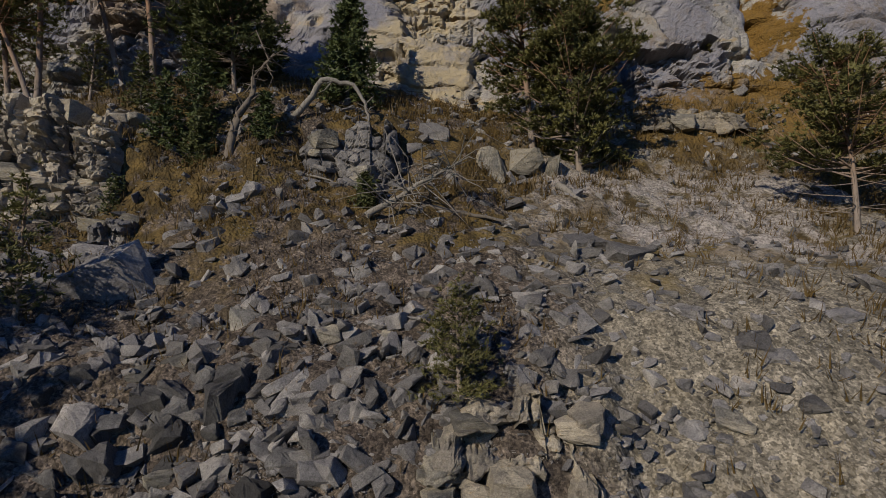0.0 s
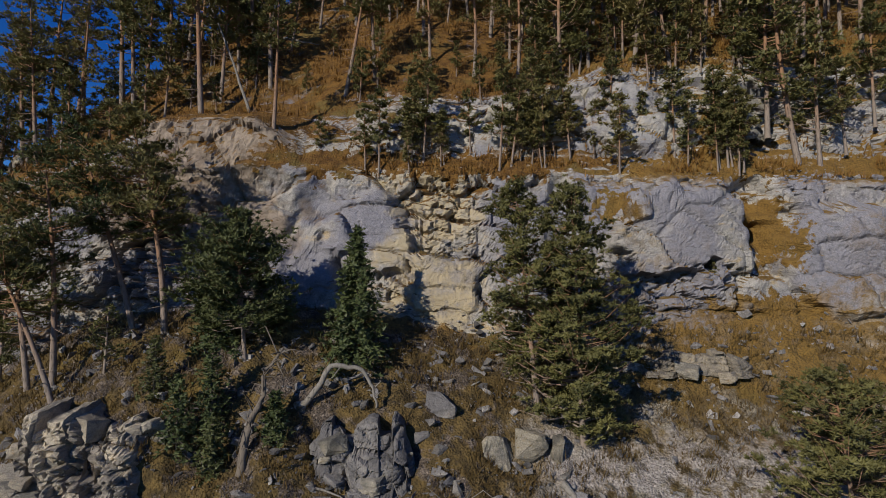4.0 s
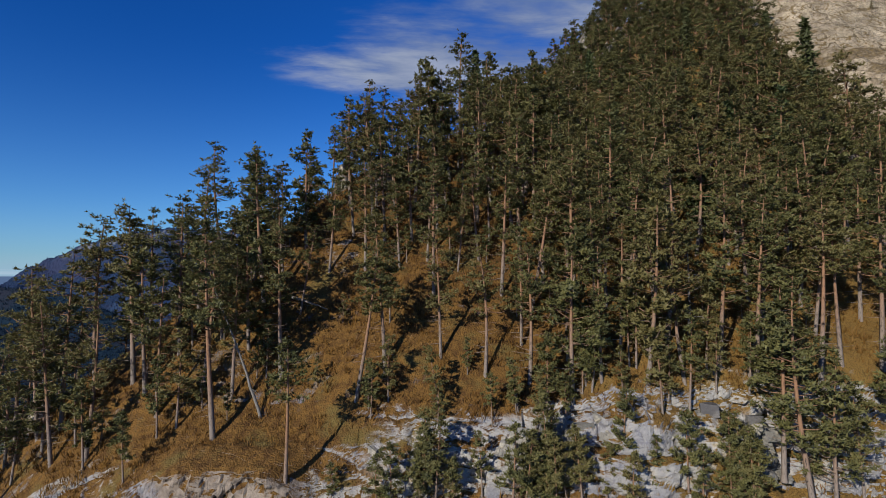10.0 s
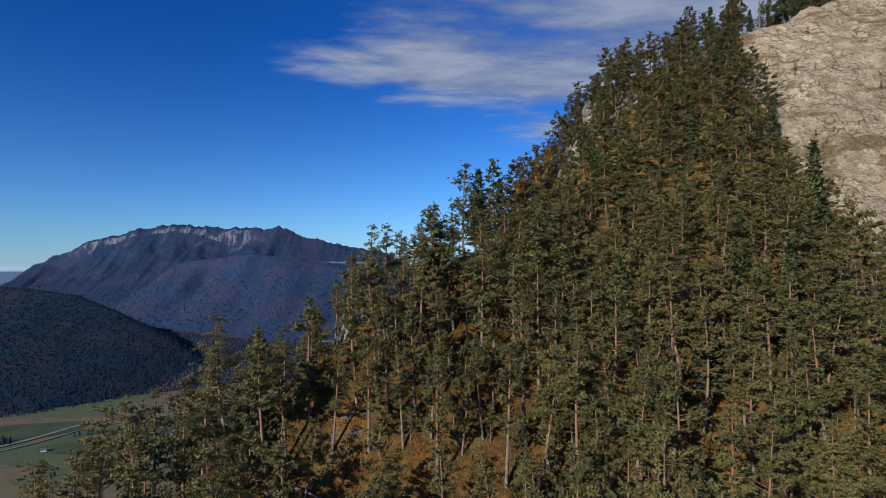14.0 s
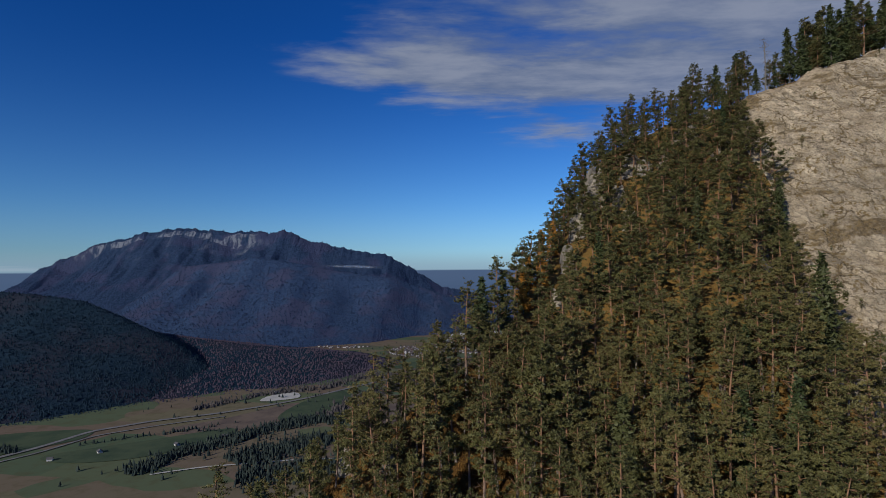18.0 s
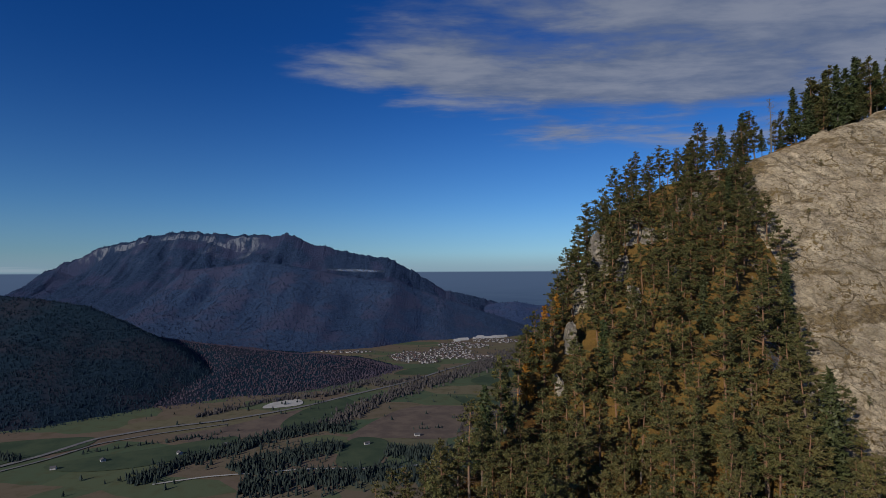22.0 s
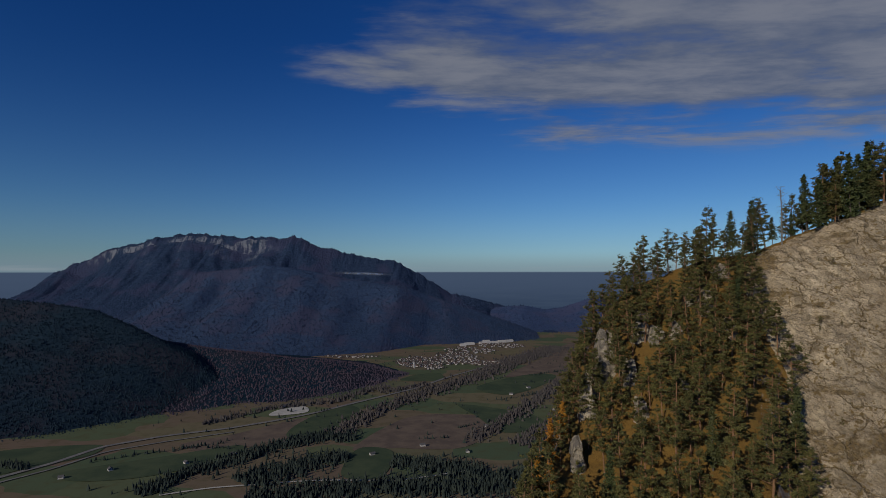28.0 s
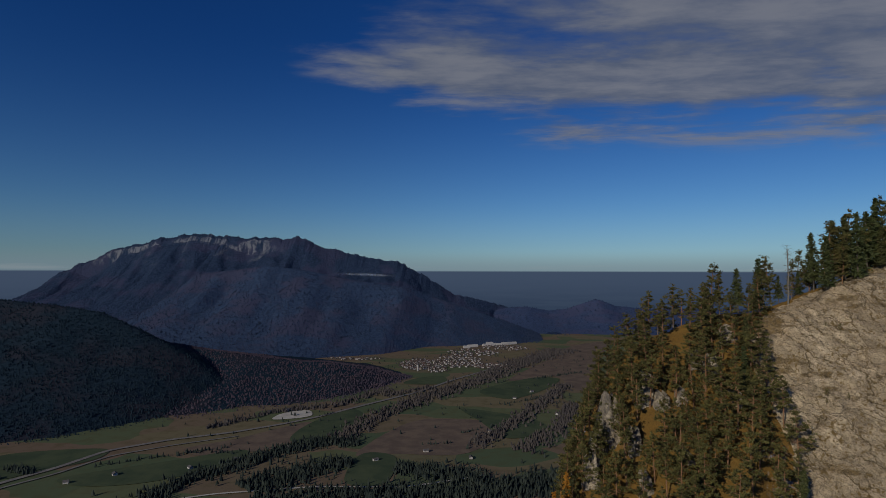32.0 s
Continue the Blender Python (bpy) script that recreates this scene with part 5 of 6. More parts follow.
def strip(name, line, width, mat, label, up):
    q = np.array(line, float)
    t = np.linspace(0, len(q) - 1, 12 * len(q))
    c = np.stack([np.interp(t, np.arange(len(q)), q[:, k]) for k in range(2)], -1)
    for _ in range(6):
        c[1:-1] = (c[:-2] + 2 * c[1:-1] + c[2:]) / 4
    d = np.gradient(c, axis=0)
    d /= np.linalg.norm(d, axis=1)[:, None]
    side = np.stack([-d[:, 1], d[:, 0]], -1) * width / 2
    v = np.concatenate([np.column_stack([c + side, np.full(len(c), VALLEY + up)]), np.column_stack([c - side, np.full(len(c), VALLEY + up)])])
    n = len(c)
    tagged(new(name, mesh(name, v, [(i, i + 1, n + i + 1, n + i) for i in range(n - 1)], mat)), label, "road", kind="structure")


MOTORWAY = [(-1120, 760), (-1040, 940), (-985, 1069), (-937, 1160), (-904, 1280), (-802, 1372), (-670, 1446), (-563, 1536), (-488, 1614), (-368, 1782), (-222, 1977), (-110, 2201), (28, 2424), (269, 2879)]
strip("motorway", MOTORWAY, 13, M_ROAD, "grey two-lane motorway through the valley", 2.0)
strip("side_road", [(-1000, 930), (-962, 1045), (-911, 1128), (-872, 1244), (-771, 1330), (-640, 1417)], 7, M_ROAD, "narrow pale side road along the motorway", 1.8)
strip("river", [(-600, 1010), (-520, 1050), (-330, 1100), (-150, 1110), (20, 1190)], 6, M_GRAVEL, "pale gravel bed of the river", 1.9)


def woods(name, lines, mat, label, seed, tall, wide, step):
    """Belts of small trees, each a ragged spire or round head, along lines of (x, y, width)."""
    rng = np.random.default_rng(seed)
    pts = []
    for line in lines:
        q = np.array(line, float)
        for a, b in zip(q[:-1], q[1:]):
            n = max(3, int(np.hypot(*(b - a)[:2]) * (a[2] + b[2]) / 2 / step ** 2))
            t = rng.uniform(size=(n, 1))
            p = a + (b - a) * t
            nrm = np.array([-(b - a)[1], (b - a)[0]]) / np.hypot(*(b - a)[:2])
            o = rng.normal(0, 0.32, (n, 1)) * p[:, 2:3]
            pts.append(p[:, :2] + nrm * o)
    p = np.concatenate(pts)
    h = rng.uniform(0.6, 1.25, len(p)) * tall
    place_spires(name, p[:, 0], p[:, 1], np.full(len(p), VALLEY), h, wide, mat, label, rng)


woods("conifer_belt", [[(-645, 1011, 50), (-608, 1128, 50), (-547, 1210, 60), (-459, 1334, 60), (-364, 1405, 70), (-315, 1354, 50)], [(-474, 1078, 90), (-398, 1159, 110), (-298, 1254, 50)],
                       [(-188, 1215, 60), (-79, 1199, 80), (14, 1158, 80)], [(-430, 1000, 90), (-333, 1034, 90), (-211, 1070, 80), (-72, 1080, 90), (58, 1103, 110), (200, 1180, 120)], [(-1040, 1150, 24), (-960, 1120, 20)]],
      M_CONIFER, "dark conifer wood on the valley floor", 1, 13, 0.24, 5.6)
woods("river_wood", [[(-364, 1405, 60), (-327, 1583, 60), (-268, 1738, 70), (-133, 1993, 90), (3, 2210, 90), (192, 2629, 120), (478, 3101, 130)], [(-12, 1376, 50), (65, 1527, 50), (185, 1787, 60), (261, 1952, 50), (331, 2148, 60)],
                     [(100, 1350, 60), (230, 1560, 60), (320, 1850, 60)], [(-330, 1900, 40), (-180, 2060, 40)], [(-760, 1480, 26), (-640, 1660, 30), (-470, 1760, 40), (-330, 2010, 40)]], M_BARE, "leafless grey river wood", 2, 12, 0.33, 8.0)
woods("hedge", [[(-860, 1180, 12), (-620, 1330, 14)], [(-700, 1280, 10), (-560, 1290, 10)], [(-480, 1620, 8), (-430, 1700, 8)], [(-60, 1480, 10), (40, 1560, 10)], [(-160, 1380, 8), (-60, 1400, 8)], [(90, 1830, 12), (260, 1960, 12)], [(220, 2250, 14), (440, 2420, 14)]],
      M_CONIFER, "rows of trees and shrubs between the meadows", 3, 10, 0.3, 9.0)


def scattered():
    rng = np.random.default_rng(9)
    n = 900
    x, y = rng.uniform(-1150, 700, n), rng.uniform(950, 2900, n)
    ok = (x > -1150 + (y - 950) * 0.28) & (vnoise(x * 0.004, y * 0.004, 8) > 0.5)
    place_spires("meadow_trees", x[ok], y[ok], np.full(ok.sum(), VALLEY), rng.uniform(6, 14, ok.sum()), 0.3, M_CONIFER, "single trees and bushes scattered over the meadows", rng)


scattered()


def house_thing(seed, w, d, h, roof):
    root = new("house")
    b = [(sx * w / 2, sy * d / 2, z) for z in (0, h) for sx, sy in ((-1, -1), (1, -1), (1, 1), (-1, 1))]
    gable = [(-w / 2, 0, h + d * 0.28), (w / 2, 0, h + d * 0.28)]
    part("wall", mesh("wall", np.array(b + gable), [[0, 1, 5, 4], [1, 2, 6, 9, 5], [2, 3, 7, 6], [3, 0, 4, 8, 7]], M_WALL), root)
    e, t = 0.8, 0.5
    r = [(-w / 2 - e, -d / 2 - e, h - 0.4), (w / 2 + e, -d / 2 - e, h - 0.4), (w / 2 + e, 0, h + d * 0.28 + 0.2), (-w / 2 - e, 0, h + d * 0.28 + 0.2), (w / 2 + e, d / 2 + e, h - 0.4), (-w / 2 - e, d / 2 + e, h - 0.4)]
    v = np.array(r + [(x, y, z + t) for x, y, z in r])
    part("roof", mesh("roof", v, [[6, 7, 8, 9], [9, 8, 10, 11], [0, 3, 2, 1], [3, 5, 4, 2], [0, 1, 7, 6], [4, 5, 11, 10], [1, 2, 8, 7], [2, 4, 10, 8], [0, 6, 9, 3], [3, 9, 11, 5]], roof), root)
    return tagged(root, "small white village house with a pitched roof", "house", "houses of the village")


def village():
    rng = random.Random(21)
    kinds = [house_thing(i, 9.5 + 2.0 * (i % 3), 7.5 + 1.5 * (i % 2), 5.0 + (i % 2), M_TILE if i % 3 else M_TILE2) for i in range(6)]
    spots = []
    areas = [(-270, 2560, 105, 140, 82), (-110, 2660, 120, 170, 70), (-40, 2950, 140, 130, 50), (150, 3150, 130, 90, 36), (70, 2540, 100, 60, 28), (-620, 2700, 140, 30, 16), (-190, 2420, 40, 60, 12)]
    for cx, cy, rx, ry, n in areas:
        k = tries = 0
        while k < n and tries < 4000:
            tries += 1
            a, r = rng.uniform(0, 6.283), math.sqrt(rng.random())
            x, y = cx + rx * r * math.cos(a), cy + ry * r * math.sin(a)
            if any((x - p) ** 2 + (y - q) ** 2 < 400 for p, q in spots):
                continue
            spots.append((x, y))
            k += 1
    for i, (x, y) in enumerate(spots[:298]):
        m = Matrix.Translation((x, y, VALLEY)) @ pose(0, 0, 0, 0, 0, rng.choice((20, 110)) + rng.gauss(0, 12))
        if i < 6:
            kinds[i].matrix_basis = m
        else:
            copy_thing(kinds[rng.randrange(6)], m)
    pts = np.array(spots)
    r2 = np.random.default_rng(4)
    p = np.repeat(pts, 4, 0) + r2.normal(0, 18, (4 * len(pts), 2))
    place_spires("village_trees", p[:, 0], p[:, 1], np.full(len(p), VALLEY), r2.uniform(6, 12, len(p)), 0.35, M_BARE, "garden trees between the village houses", r2)
    # church
    root = tagged(new("church"), "white village church with a pointed tower", "church")
    root.matrix_basis = Matrix.Translation((-272, 2400, VALLEY))
    h = Heap()
    h.tube([(0, 0, 0), (0, 0, 26)], [4, 4], 4)
    part("tower", h.mesh("tower", M_WALL), root)
    h = Heap()
    h.tube([(0, 0, 26), (0, 0, 28), (0, 0, 40)], [4.4, 3.4, 0.2], 6)
    part("spire", h.mesh("spire", M_TILE2), root)


village()


def halls():
    """Long white halls at the far edge of the village."""
    for i, (x, y, w) in enumerate(((-40, 3170, 60), (40, 3215, 46), (95, 3240, 70), (150, 3290, 40), (195, 3310, 55), (60, 3290, 40), (-75, 3120, 34))):
        ob = house_thing(0, w, 22, 8.0, M_ROOFSHEET)
        ob.name = "industrial_hall"
        tagged(ob, "long white industrial hall at the edge of the village", "hall", "halls of the village")
        ob.matrix_basis = Matrix.Translation((x, y, VALLEY + 1.0)) @ pose(0, 0, 0, 0, 0, 24 + 6 * math.sin(i * 2.0))


def barns():
    rng = random.Random(5)
    for x, y in [(-640, 1180), (-560, 1240), (-470, 1330), (-130, 1330), (-20, 1290), (-240, 1260), (-780, 1130), (-850, 1080), (120, 1900), (190, 2010), (240, 1700), (30, 1500), (-1010, 1090), (-600, 1690), (-650, 1660)]:
        w, d, h = rng.uniform(9, 14), rng.uniform(7, 9), 4.0
        ob = house_thing(0, w, d, h, M_TILE2)
        ob.name = "barn"
        tagged(ob, "small wooden hay barn standing in the meadow", "barn", "barns in the meadows")
        ob.matrix_basis = Matrix.Translation((x, y, VALLEY + 1.2)) @ pose(0, 0, 0, 0, 0, rng.uniform(0, 180))


halls()
barns()

# ---------------------------------------------------------------- rocks of the scree


def hull(seed, sx, sy, sz, n=13):
    """An angular block: the hull of points near the faces of a box."""
    rng = np.random.default_rng(seed)
    p = rng.uniform(-1, 1, (n, 3))
    k = rng.integers(0, 3, n)
    p[np.arange(n), k] = np.sign(p[np.arange(n), k]) * rng.uniform(0.8, 1, n)
    p *= [sx / 2, sy / 2, sz / 2]
    bm = bmesh.new()
    for q in p:
        bm.verts.new(q)
    bmesh.ops.convex_hull(bm, input=bm.verts)
    for v in [v for v in bm.verts if not v.link_faces]:
        bm.verts.remove(v)
    bm.verts.index_update()
    v = np.array([w.co[:] for w in bm.verts])
    f = [[w.index for w in q.verts] for q in bm.faces]
    bm.free()
    return v, f


def rough_rock(seed, sx, sy, sz, n=15, cuts=3, amp=0.035):
    """An angular rock with chipped, uneven faces."""
    v, f = hull(seed, sx, sy, sz, n)
    bm = bmesh.new()
    vs = [bm.verts.new(q) for q in v]
    for q in f:
        bm.faces.new([vs[a] for a in q])
    bmesh.ops.subdivide_edges(bm, edges=bm.edges, cuts=cuts, use_grid_fill=True)
    bmesh.ops.triangulate(bm, faces=bm.faces)
    bm.normal_update()
    for w in bm.verts:
        p = w.co * 3.0 + Vector((seed * 3.1, 0, 0))
        step = math.floor(noise.noise(p * 0.8) * 4) / 4
        w.co += w.normal * (amp * noise.noise(p * 1.7) + amp * 0.7 * noise.noise(p * 4.1) + amp * 0.9 * step)
    bm.verts.index_update()
    out = np.array([w.co[:] for w in bm.verts]), [[w.index for w in q.verts] for q in bm.faces]
    bm.free()
    return out


HULLS = [hull(i, 1.0, 0.8, 0.4 + 0.12 * (i % 4), 15) for i in range(14)]
CHIPS = [hull(90 + i, 1.0, 0.7, 0.5, 7) for i in range(10)]
ROUGH = [rough_rock(i, 1.0, 0.8, 0.4 + 0.12 * (i % 4)) for i in range(14)]
CUBES = [rough_rock(70 + i, 1.0, 0.9, 0.9, 26) for i in range(4)]
ROCK_MESH = [mesh("rock", v, f, M_STONE) for v, f in ROUGH]
PALE_MESH = [mesh("rock", v, f, M_BED) for v, f in ROUGH]
DARK_MESH = [mesh("rock", v, f, M_SHADEDSTONE) for v, f in ROUGH]
CUBE_MESH = [mesh("rock", v, f, M_BED) for v, f in CUBES]


def boulder(x, y, size, i, tall=1.0, pale=False, label="", turn=None, sink=0.25):
    rng = random.Random(i * 13 + 5)
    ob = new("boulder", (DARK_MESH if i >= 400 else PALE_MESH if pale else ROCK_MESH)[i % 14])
    z = float(ground(x, y))
    ob.matrix_basis = Matrix.Translation((x, y, z + size * tall * 0.3 * (0.6 - sink))) @ pose(0, 0, 0, 38 + rng.uniform(-22, 15), rng.uniform(-15, 15), rng.uniform(-25, 25) if turn is None else turn)
    ob.scale = (size, size * rng.uniform(0.8, 1.2), size * tall)
    tagged(ob, label or "angular grey limestone boulder lying on the scree", "boulder", "boulders on the scree")


def scree_boulders():
    big = [(-5.7, 16.6, 1.7, 0.6, 1), (-13.6, 21, 2.0, 0.7, 0), (-7.6, 15.7, 0.9, 0.8, 1), (-2.7, 18.3, 1.1, 0.8, 0), (7.4, 16.7, 1.15, 0.8, 0), (6.4, 14.3, 0.9, 0.6, 0), (7.5, 14.3, 1.0, 0.5, 1),
           (7.2, 20.7, 2.0, 0.6, 0), (9.3, 15.3, 1.0, 0.8, 0), (-9.2, 14.1, 1.2, 1.6, 0), (-8.4, 13.9, 1.0, 1.9, 0), (-6.9, 14.0, 0.95, 0.7, 1), (-8.4, 15.3, 0.7, 0.8, 1), (-5.7, 19.2, 0.9, 0.8, 0),
           (-0.9, 16.9, 0.95, 0.8, 0), (12.1, 16.7, 1.3, 0.6, 0), (8.8, 15.7, 1.1, 0.7, 0), (14.5, 18.3, 1.3, 0.9, 0), (-7.3, 13.7, 1.4, 0.8, 0), (-8.6, 23.8, 1.3, 1.1, 0), (-0.5, 30, 1.9, 0.9, 0),
           (6.6, 27, 1.1, 0.8, 0), (-3.9, 16.9, 0.8, 0.7, 0), (5.8, 21.9, 1.7, 0.7, 0), (9.4, 14.2, 0.8, 0.7, 0), (-13.2, 19.2, 1.9, 0.5, 0)]
    for i, (x, y, s, tall, pale) in enumerate(big):
        boulder(x, y, s, i, tall, bool(pale), "large pale slab of limestone lying on the scree" if pale else "large dark grey slab of limestone on the scree")
    rng = random.Random(3)
    for i in range(120):
        y = 11 + 12 * rng.random()
        x = rng.uniform(-0.85, 0.72) * y
        boulder(x, y, (0.3 + 0.8 * rng.random() ** 2) * (1.2 if x < -3 else 0.85), 100 + i, rng.uniform(0.6, 1.3), rng.random() < 0.12)


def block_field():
    """Tall dark slabs standing in the hollow, part of its shade put into their colour."""
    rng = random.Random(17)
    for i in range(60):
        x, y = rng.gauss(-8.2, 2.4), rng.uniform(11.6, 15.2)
        boulder(x, y, rng.uniform(0.4, 1.1), 400 + i, rng.uniform(1.2, 2.2), False, "tall dark grey limestone slab standing among the rubble, colour darkened for shade", sink=0.1)


def scree_stones():
    rng = np.random.default_rng(12)
    n = 190000
    y = 9.5 + 24.5 * rng.uniform(size=n) ** 1.25
    x = rng.uniform(-0.95, 0.9, n) * (y + 1)
    clump = 0.25 + 1.5 * vnoise(x * 0.5, y * 0.5, 3) * vnoise(x * 0.15, y * 0.15, 4) + 0.3 * vnoise(x * 1.3, y * 1.3, 6)
    keep = rng.uniform(size=n) < np.interp(x, [-12, 4, 8, 14], [1, 0.9, 0.6, 0.6]) * np.interp(y, [17, 21, 25, 30, 34], [1, 0.75, 0.5, 0.4, 0.25]) * clump
    x, y = x[keep], y[keep]
    s = np.clip(0.042 * rng.uniform(size=len(x)) ** -0.58, 0.042, 0.8) * np.interp(x, [4, 8], [1, 0.65])
    # talus lying under the cliff
    m = 1500
    yt = rng.uniform(30, 36, m)
    xt = rng.uniform(-25, 32, m)
    x, y, s = np.concatenate([x, xt]), np.concatenate([y, yt]), np.concatenate([s, np.clip(0.11 * rng.uniform(size=m) ** -0.5, 0.1, 0.7)])
    z = ground(x, y)
    heap_v, heap_f, off = [], [], 0
    largest = set(np.argsort(-s)[:260].tolist())
    for i in range(len(x)):
        if i in largest:
            ob = part("stone", ROCK_MESH[i % 14], GROUND)
            ob.matrix_basis = Matrix.Translation((x[i], y[i], z[i] + 0.2 * s[i])) @ pose(0, 0, 0, 38 + rng.normal(0, 20), rng.normal(0, 20), rng.uniform(0, 360))
            ob.scale = (s[i], s[i] * rng.uniform(0.7, 1.2), s[i] * rng.uniform(0.7, 1.3))
            continue
        v, f = HULLS[i % 14] if s[i] > 0.16 else CHIPS[i % 10]
        r = np.array(Euler((0.65 + rng.normal(0, 0.4), rng.normal(0, 0.4), rng.uniform(0, 6.28))).to_matrix())
        heap_v.append((v * s[i] * rng.uniform(0.6, 1.4, 3) * [1.25, 0.9, 0.7]) @ r.T + [x[i], y[i], z[i] + 0.2 * s[i]])
        heap_f.extend([[a + off for a in q] for q in f])
        off += len(v)
    me = mesh("scree_stones", np.concatenate(heap_v), heap_f, M_STONE)
    tagged(new("scree_stones", me), "loose grey limestone rubble covering the slope", "scree", kind="stuff")


def outcrop(name, x, y, z, w, h, d, fine, seed, mat, label, top=0.6):
    """A knob of bedded rock standing out of the slope, its beds and joints cut into one mass."""
    nu, nv = max(24, int(w / 0.1)), max(24, int((h + d) / 0.1))
    if h > 6.5 and y > 60:
        nu, nv = nu // 3, nv // 3
    u, v = np.meshgrid(np.linspace(-1, 1, nu), np.linspace(0, 1, nv), indexing="ij")
    face = h / (h + d)
    up = np.clip(v / face, 0, 1)
    back = np.clip((v - face) / (1 - face), 0, 1)
    tall = h * (1 - 0.55 * np.abs(u) ** 3 + 0.55 * fbm(u * 1.6 + seed, u * 0, seed, 3))
    X = w / 2 * u * (1 - (1 - top) * up ** 1.5) + 0.5 * fbm(u * 2, up * 2, seed + 2, 2)
    Z = tall * up + 0.25 * back
    Y = 0.22 * h * up ** 1.4 + d * back + 0.75 * d * np.abs(u) ** 4
    k = fine
    rel = block_relief((X + 9 * seed) * k, (Z + seed) * k, seed) / k ** 0.6
    Y = Y - rel * np.clip(1.2 - back * 2.0, 0, 1)
    Z = Z + 0.5 * rel * back + 0.12 * fbm(X * 2, Y * 2, seed)
    ob = new(name, mesh(name, np.stack([X, Y, Z], -1).reshape(-1, 3), grid_faces(nu, nv), mat))
    ob.matrix_basis = Matrix.Translation((x, y, z))
    return tagged(ob, label, "rock outcrop")


BLOCK_MESH = {}
for mat in (M_BED, M_STONE, M_PALE):
    BLOCK_MESH[mat.name] = [mesh("block", v, f, mat) for v, f in (rough_rock(500 + k, 1.0, 1.0, 1.0, 34, 2, 0.03) for k in range(9))]


def core_mesh(w, h, d, k, seed, mat):
    """The standing mass of an outcrop: stepped top, beds and joints cut into its face."""
    nu, nv = max(24, int(w / 0.085)), max(24, int((h + d) / 0.085))
    u, v = np.meshgrid(np.linspace(-1, 1, nu), np.linspace(0, 1, nv), indexing="ij")
    face = h / (h + d)
    up, back = np.clip(v / face, 0, 1), np.clip((v - face) / (1 - face), 0, 1)
    step = hash2(np.floor(u * w / 1.5 + 0.4 * fbm(u * 3, up * 3, seed)), seed + 0.5)
    tall = h * (0.80 + 0.2 * step - 0.3 * np.abs(u) ** 4 + 0.2 * fbm(u * 2.5 + seed, u * 0, seed, 3))
    X = w / 2 * u * (1 - 0.12 * up) + 0.6 * fbm(u * 2, up * 3, seed + 2, 3)
    Z = tall * up + 0.15 * back
    Y = 0.26 * h * up ** 1.2 + d * back + 0.7 * d * np.abs(u) ** 5
    rel = block_relief((X + 9 * seed) * k, (Z + seed) * k, seed) / k ** 0.55
    Y = Y - rel * np.clip(1.2 - back * 2.0, 0, 1)
    Z = Z + 0.4 * rel * back + 0.2 * fbm(X * 1.6, Y * 1.6, seed)
    return mesh("core", np.stack([X, Y, Z], -1).reshape(-1, 3), grid_faces(nu, nv), mat)


def crag(x, y, z, w, h, d, mat, label, seed, bed=0.55, tilt_deg=4.0, fill=0.2):
    """A broken outcrop: a jointed mass with separate blocks standing out of it and resting on it."""
    rng = random.Random(seed)
    root = tagged(new("rock_outcrop"), label, "rock outcrop")
    root.matrix_basis = Matrix.Translation((x, y, z)) @ pose(0, 0, 0, 0, rng.uniform(-tilt_deg, tilt_deg), rng.uniform(-8, 8))
    part("core", core_mesh(w, h, d, 1.1 / bed ** 0.5, seed, mat), root)
    n = int(fill * w * h / bed ** 2)
    for k in range(n):
        u, t = rng.uniform(-0.5, 0.5), rng.random() ** 1.3
        b = bed * rng.choice((0.5, 0.8, 1.2, 1.8, 2.6)) * rng.uniform(0.8, 1.3)
        hgt = b * rng.uniform(0.3, 0.95)
        ob = part("block", BLOCK_MESH[(M_BED if rng.random() < 0.3 else mat).name][k % 9], root)
        ob.matrix_basis = Matrix.Translation((u * w, 0.26 * h * t + rng.uniform(-0.35, 0.15) + d * abs(2 * u) ** 5 * 0.7 + b * 0.25, t * h * 0.85)) @ pose(0, 0, 0, rng.gauss(0, 9), rng.gauss(0, 6), rng.gauss(0, 18))
        ob.scale = (b * rng.uniform(0.8, 1.5), b, hgt)
    return root


def boxy(seed):
    """A squared block with chipped corners and uneven faces, one unit wide."""
    rng = np.random.default_rng(seed)
    p = np.array([(a, b, c) for a in (-0.5, 0.5) for b in (-0.5, 0.5) for c in (-0.5, 0.5)]) + rng.uniform(-0.2, 0.2, (8, 3))
    p = np.concatenate([p, rng.uniform(-0.5, 0.5, (7, 3)) * [1, 1, 1.1]])
    bm = bmesh.new()
    for q in p:
        bm.verts.new(q)
    bmesh.ops.convex_hull(bm, input=bm.verts)
    for v in [v for v in bm.verts if not v.link_faces]:
        bm.verts.remove(v)
    bmesh.ops.subdivide_edges(bm, edges=bm.edges, cuts=1, use_grid_fill=True)
    bmesh.ops.triangulate(bm, faces=bm.faces)
    bm.normal_update()
    for w in bm.verts:
        w.co += w.normal * 0.09 * noise.noise(w.co * 2.6 + Vector((seed * 2.3, 0, 0)))
    bm.verts.index_update()
    out = np.array([w.co[:] for w in bm.verts]), [[w.index for w in q.verts] for q in bm.faces]
    bm.free()
    return out


BOXES = [boxy(800 + k) for k in range(10)]
M_OCHRE = stone_mat("ochre_limestone", (0.25, 0.225, 0.18, 1), (0.40, 0.35, 0.26, 1), (0.40, 0.30, 0.16, 1), 0.22)
M_CREAM = stone_mat("cream_limestone", (0.21, 0.20, 0.18, 1), (0.38, 0.345, 0.28, 1), (0.34, 0.26, 0.15, 1), 0.25)
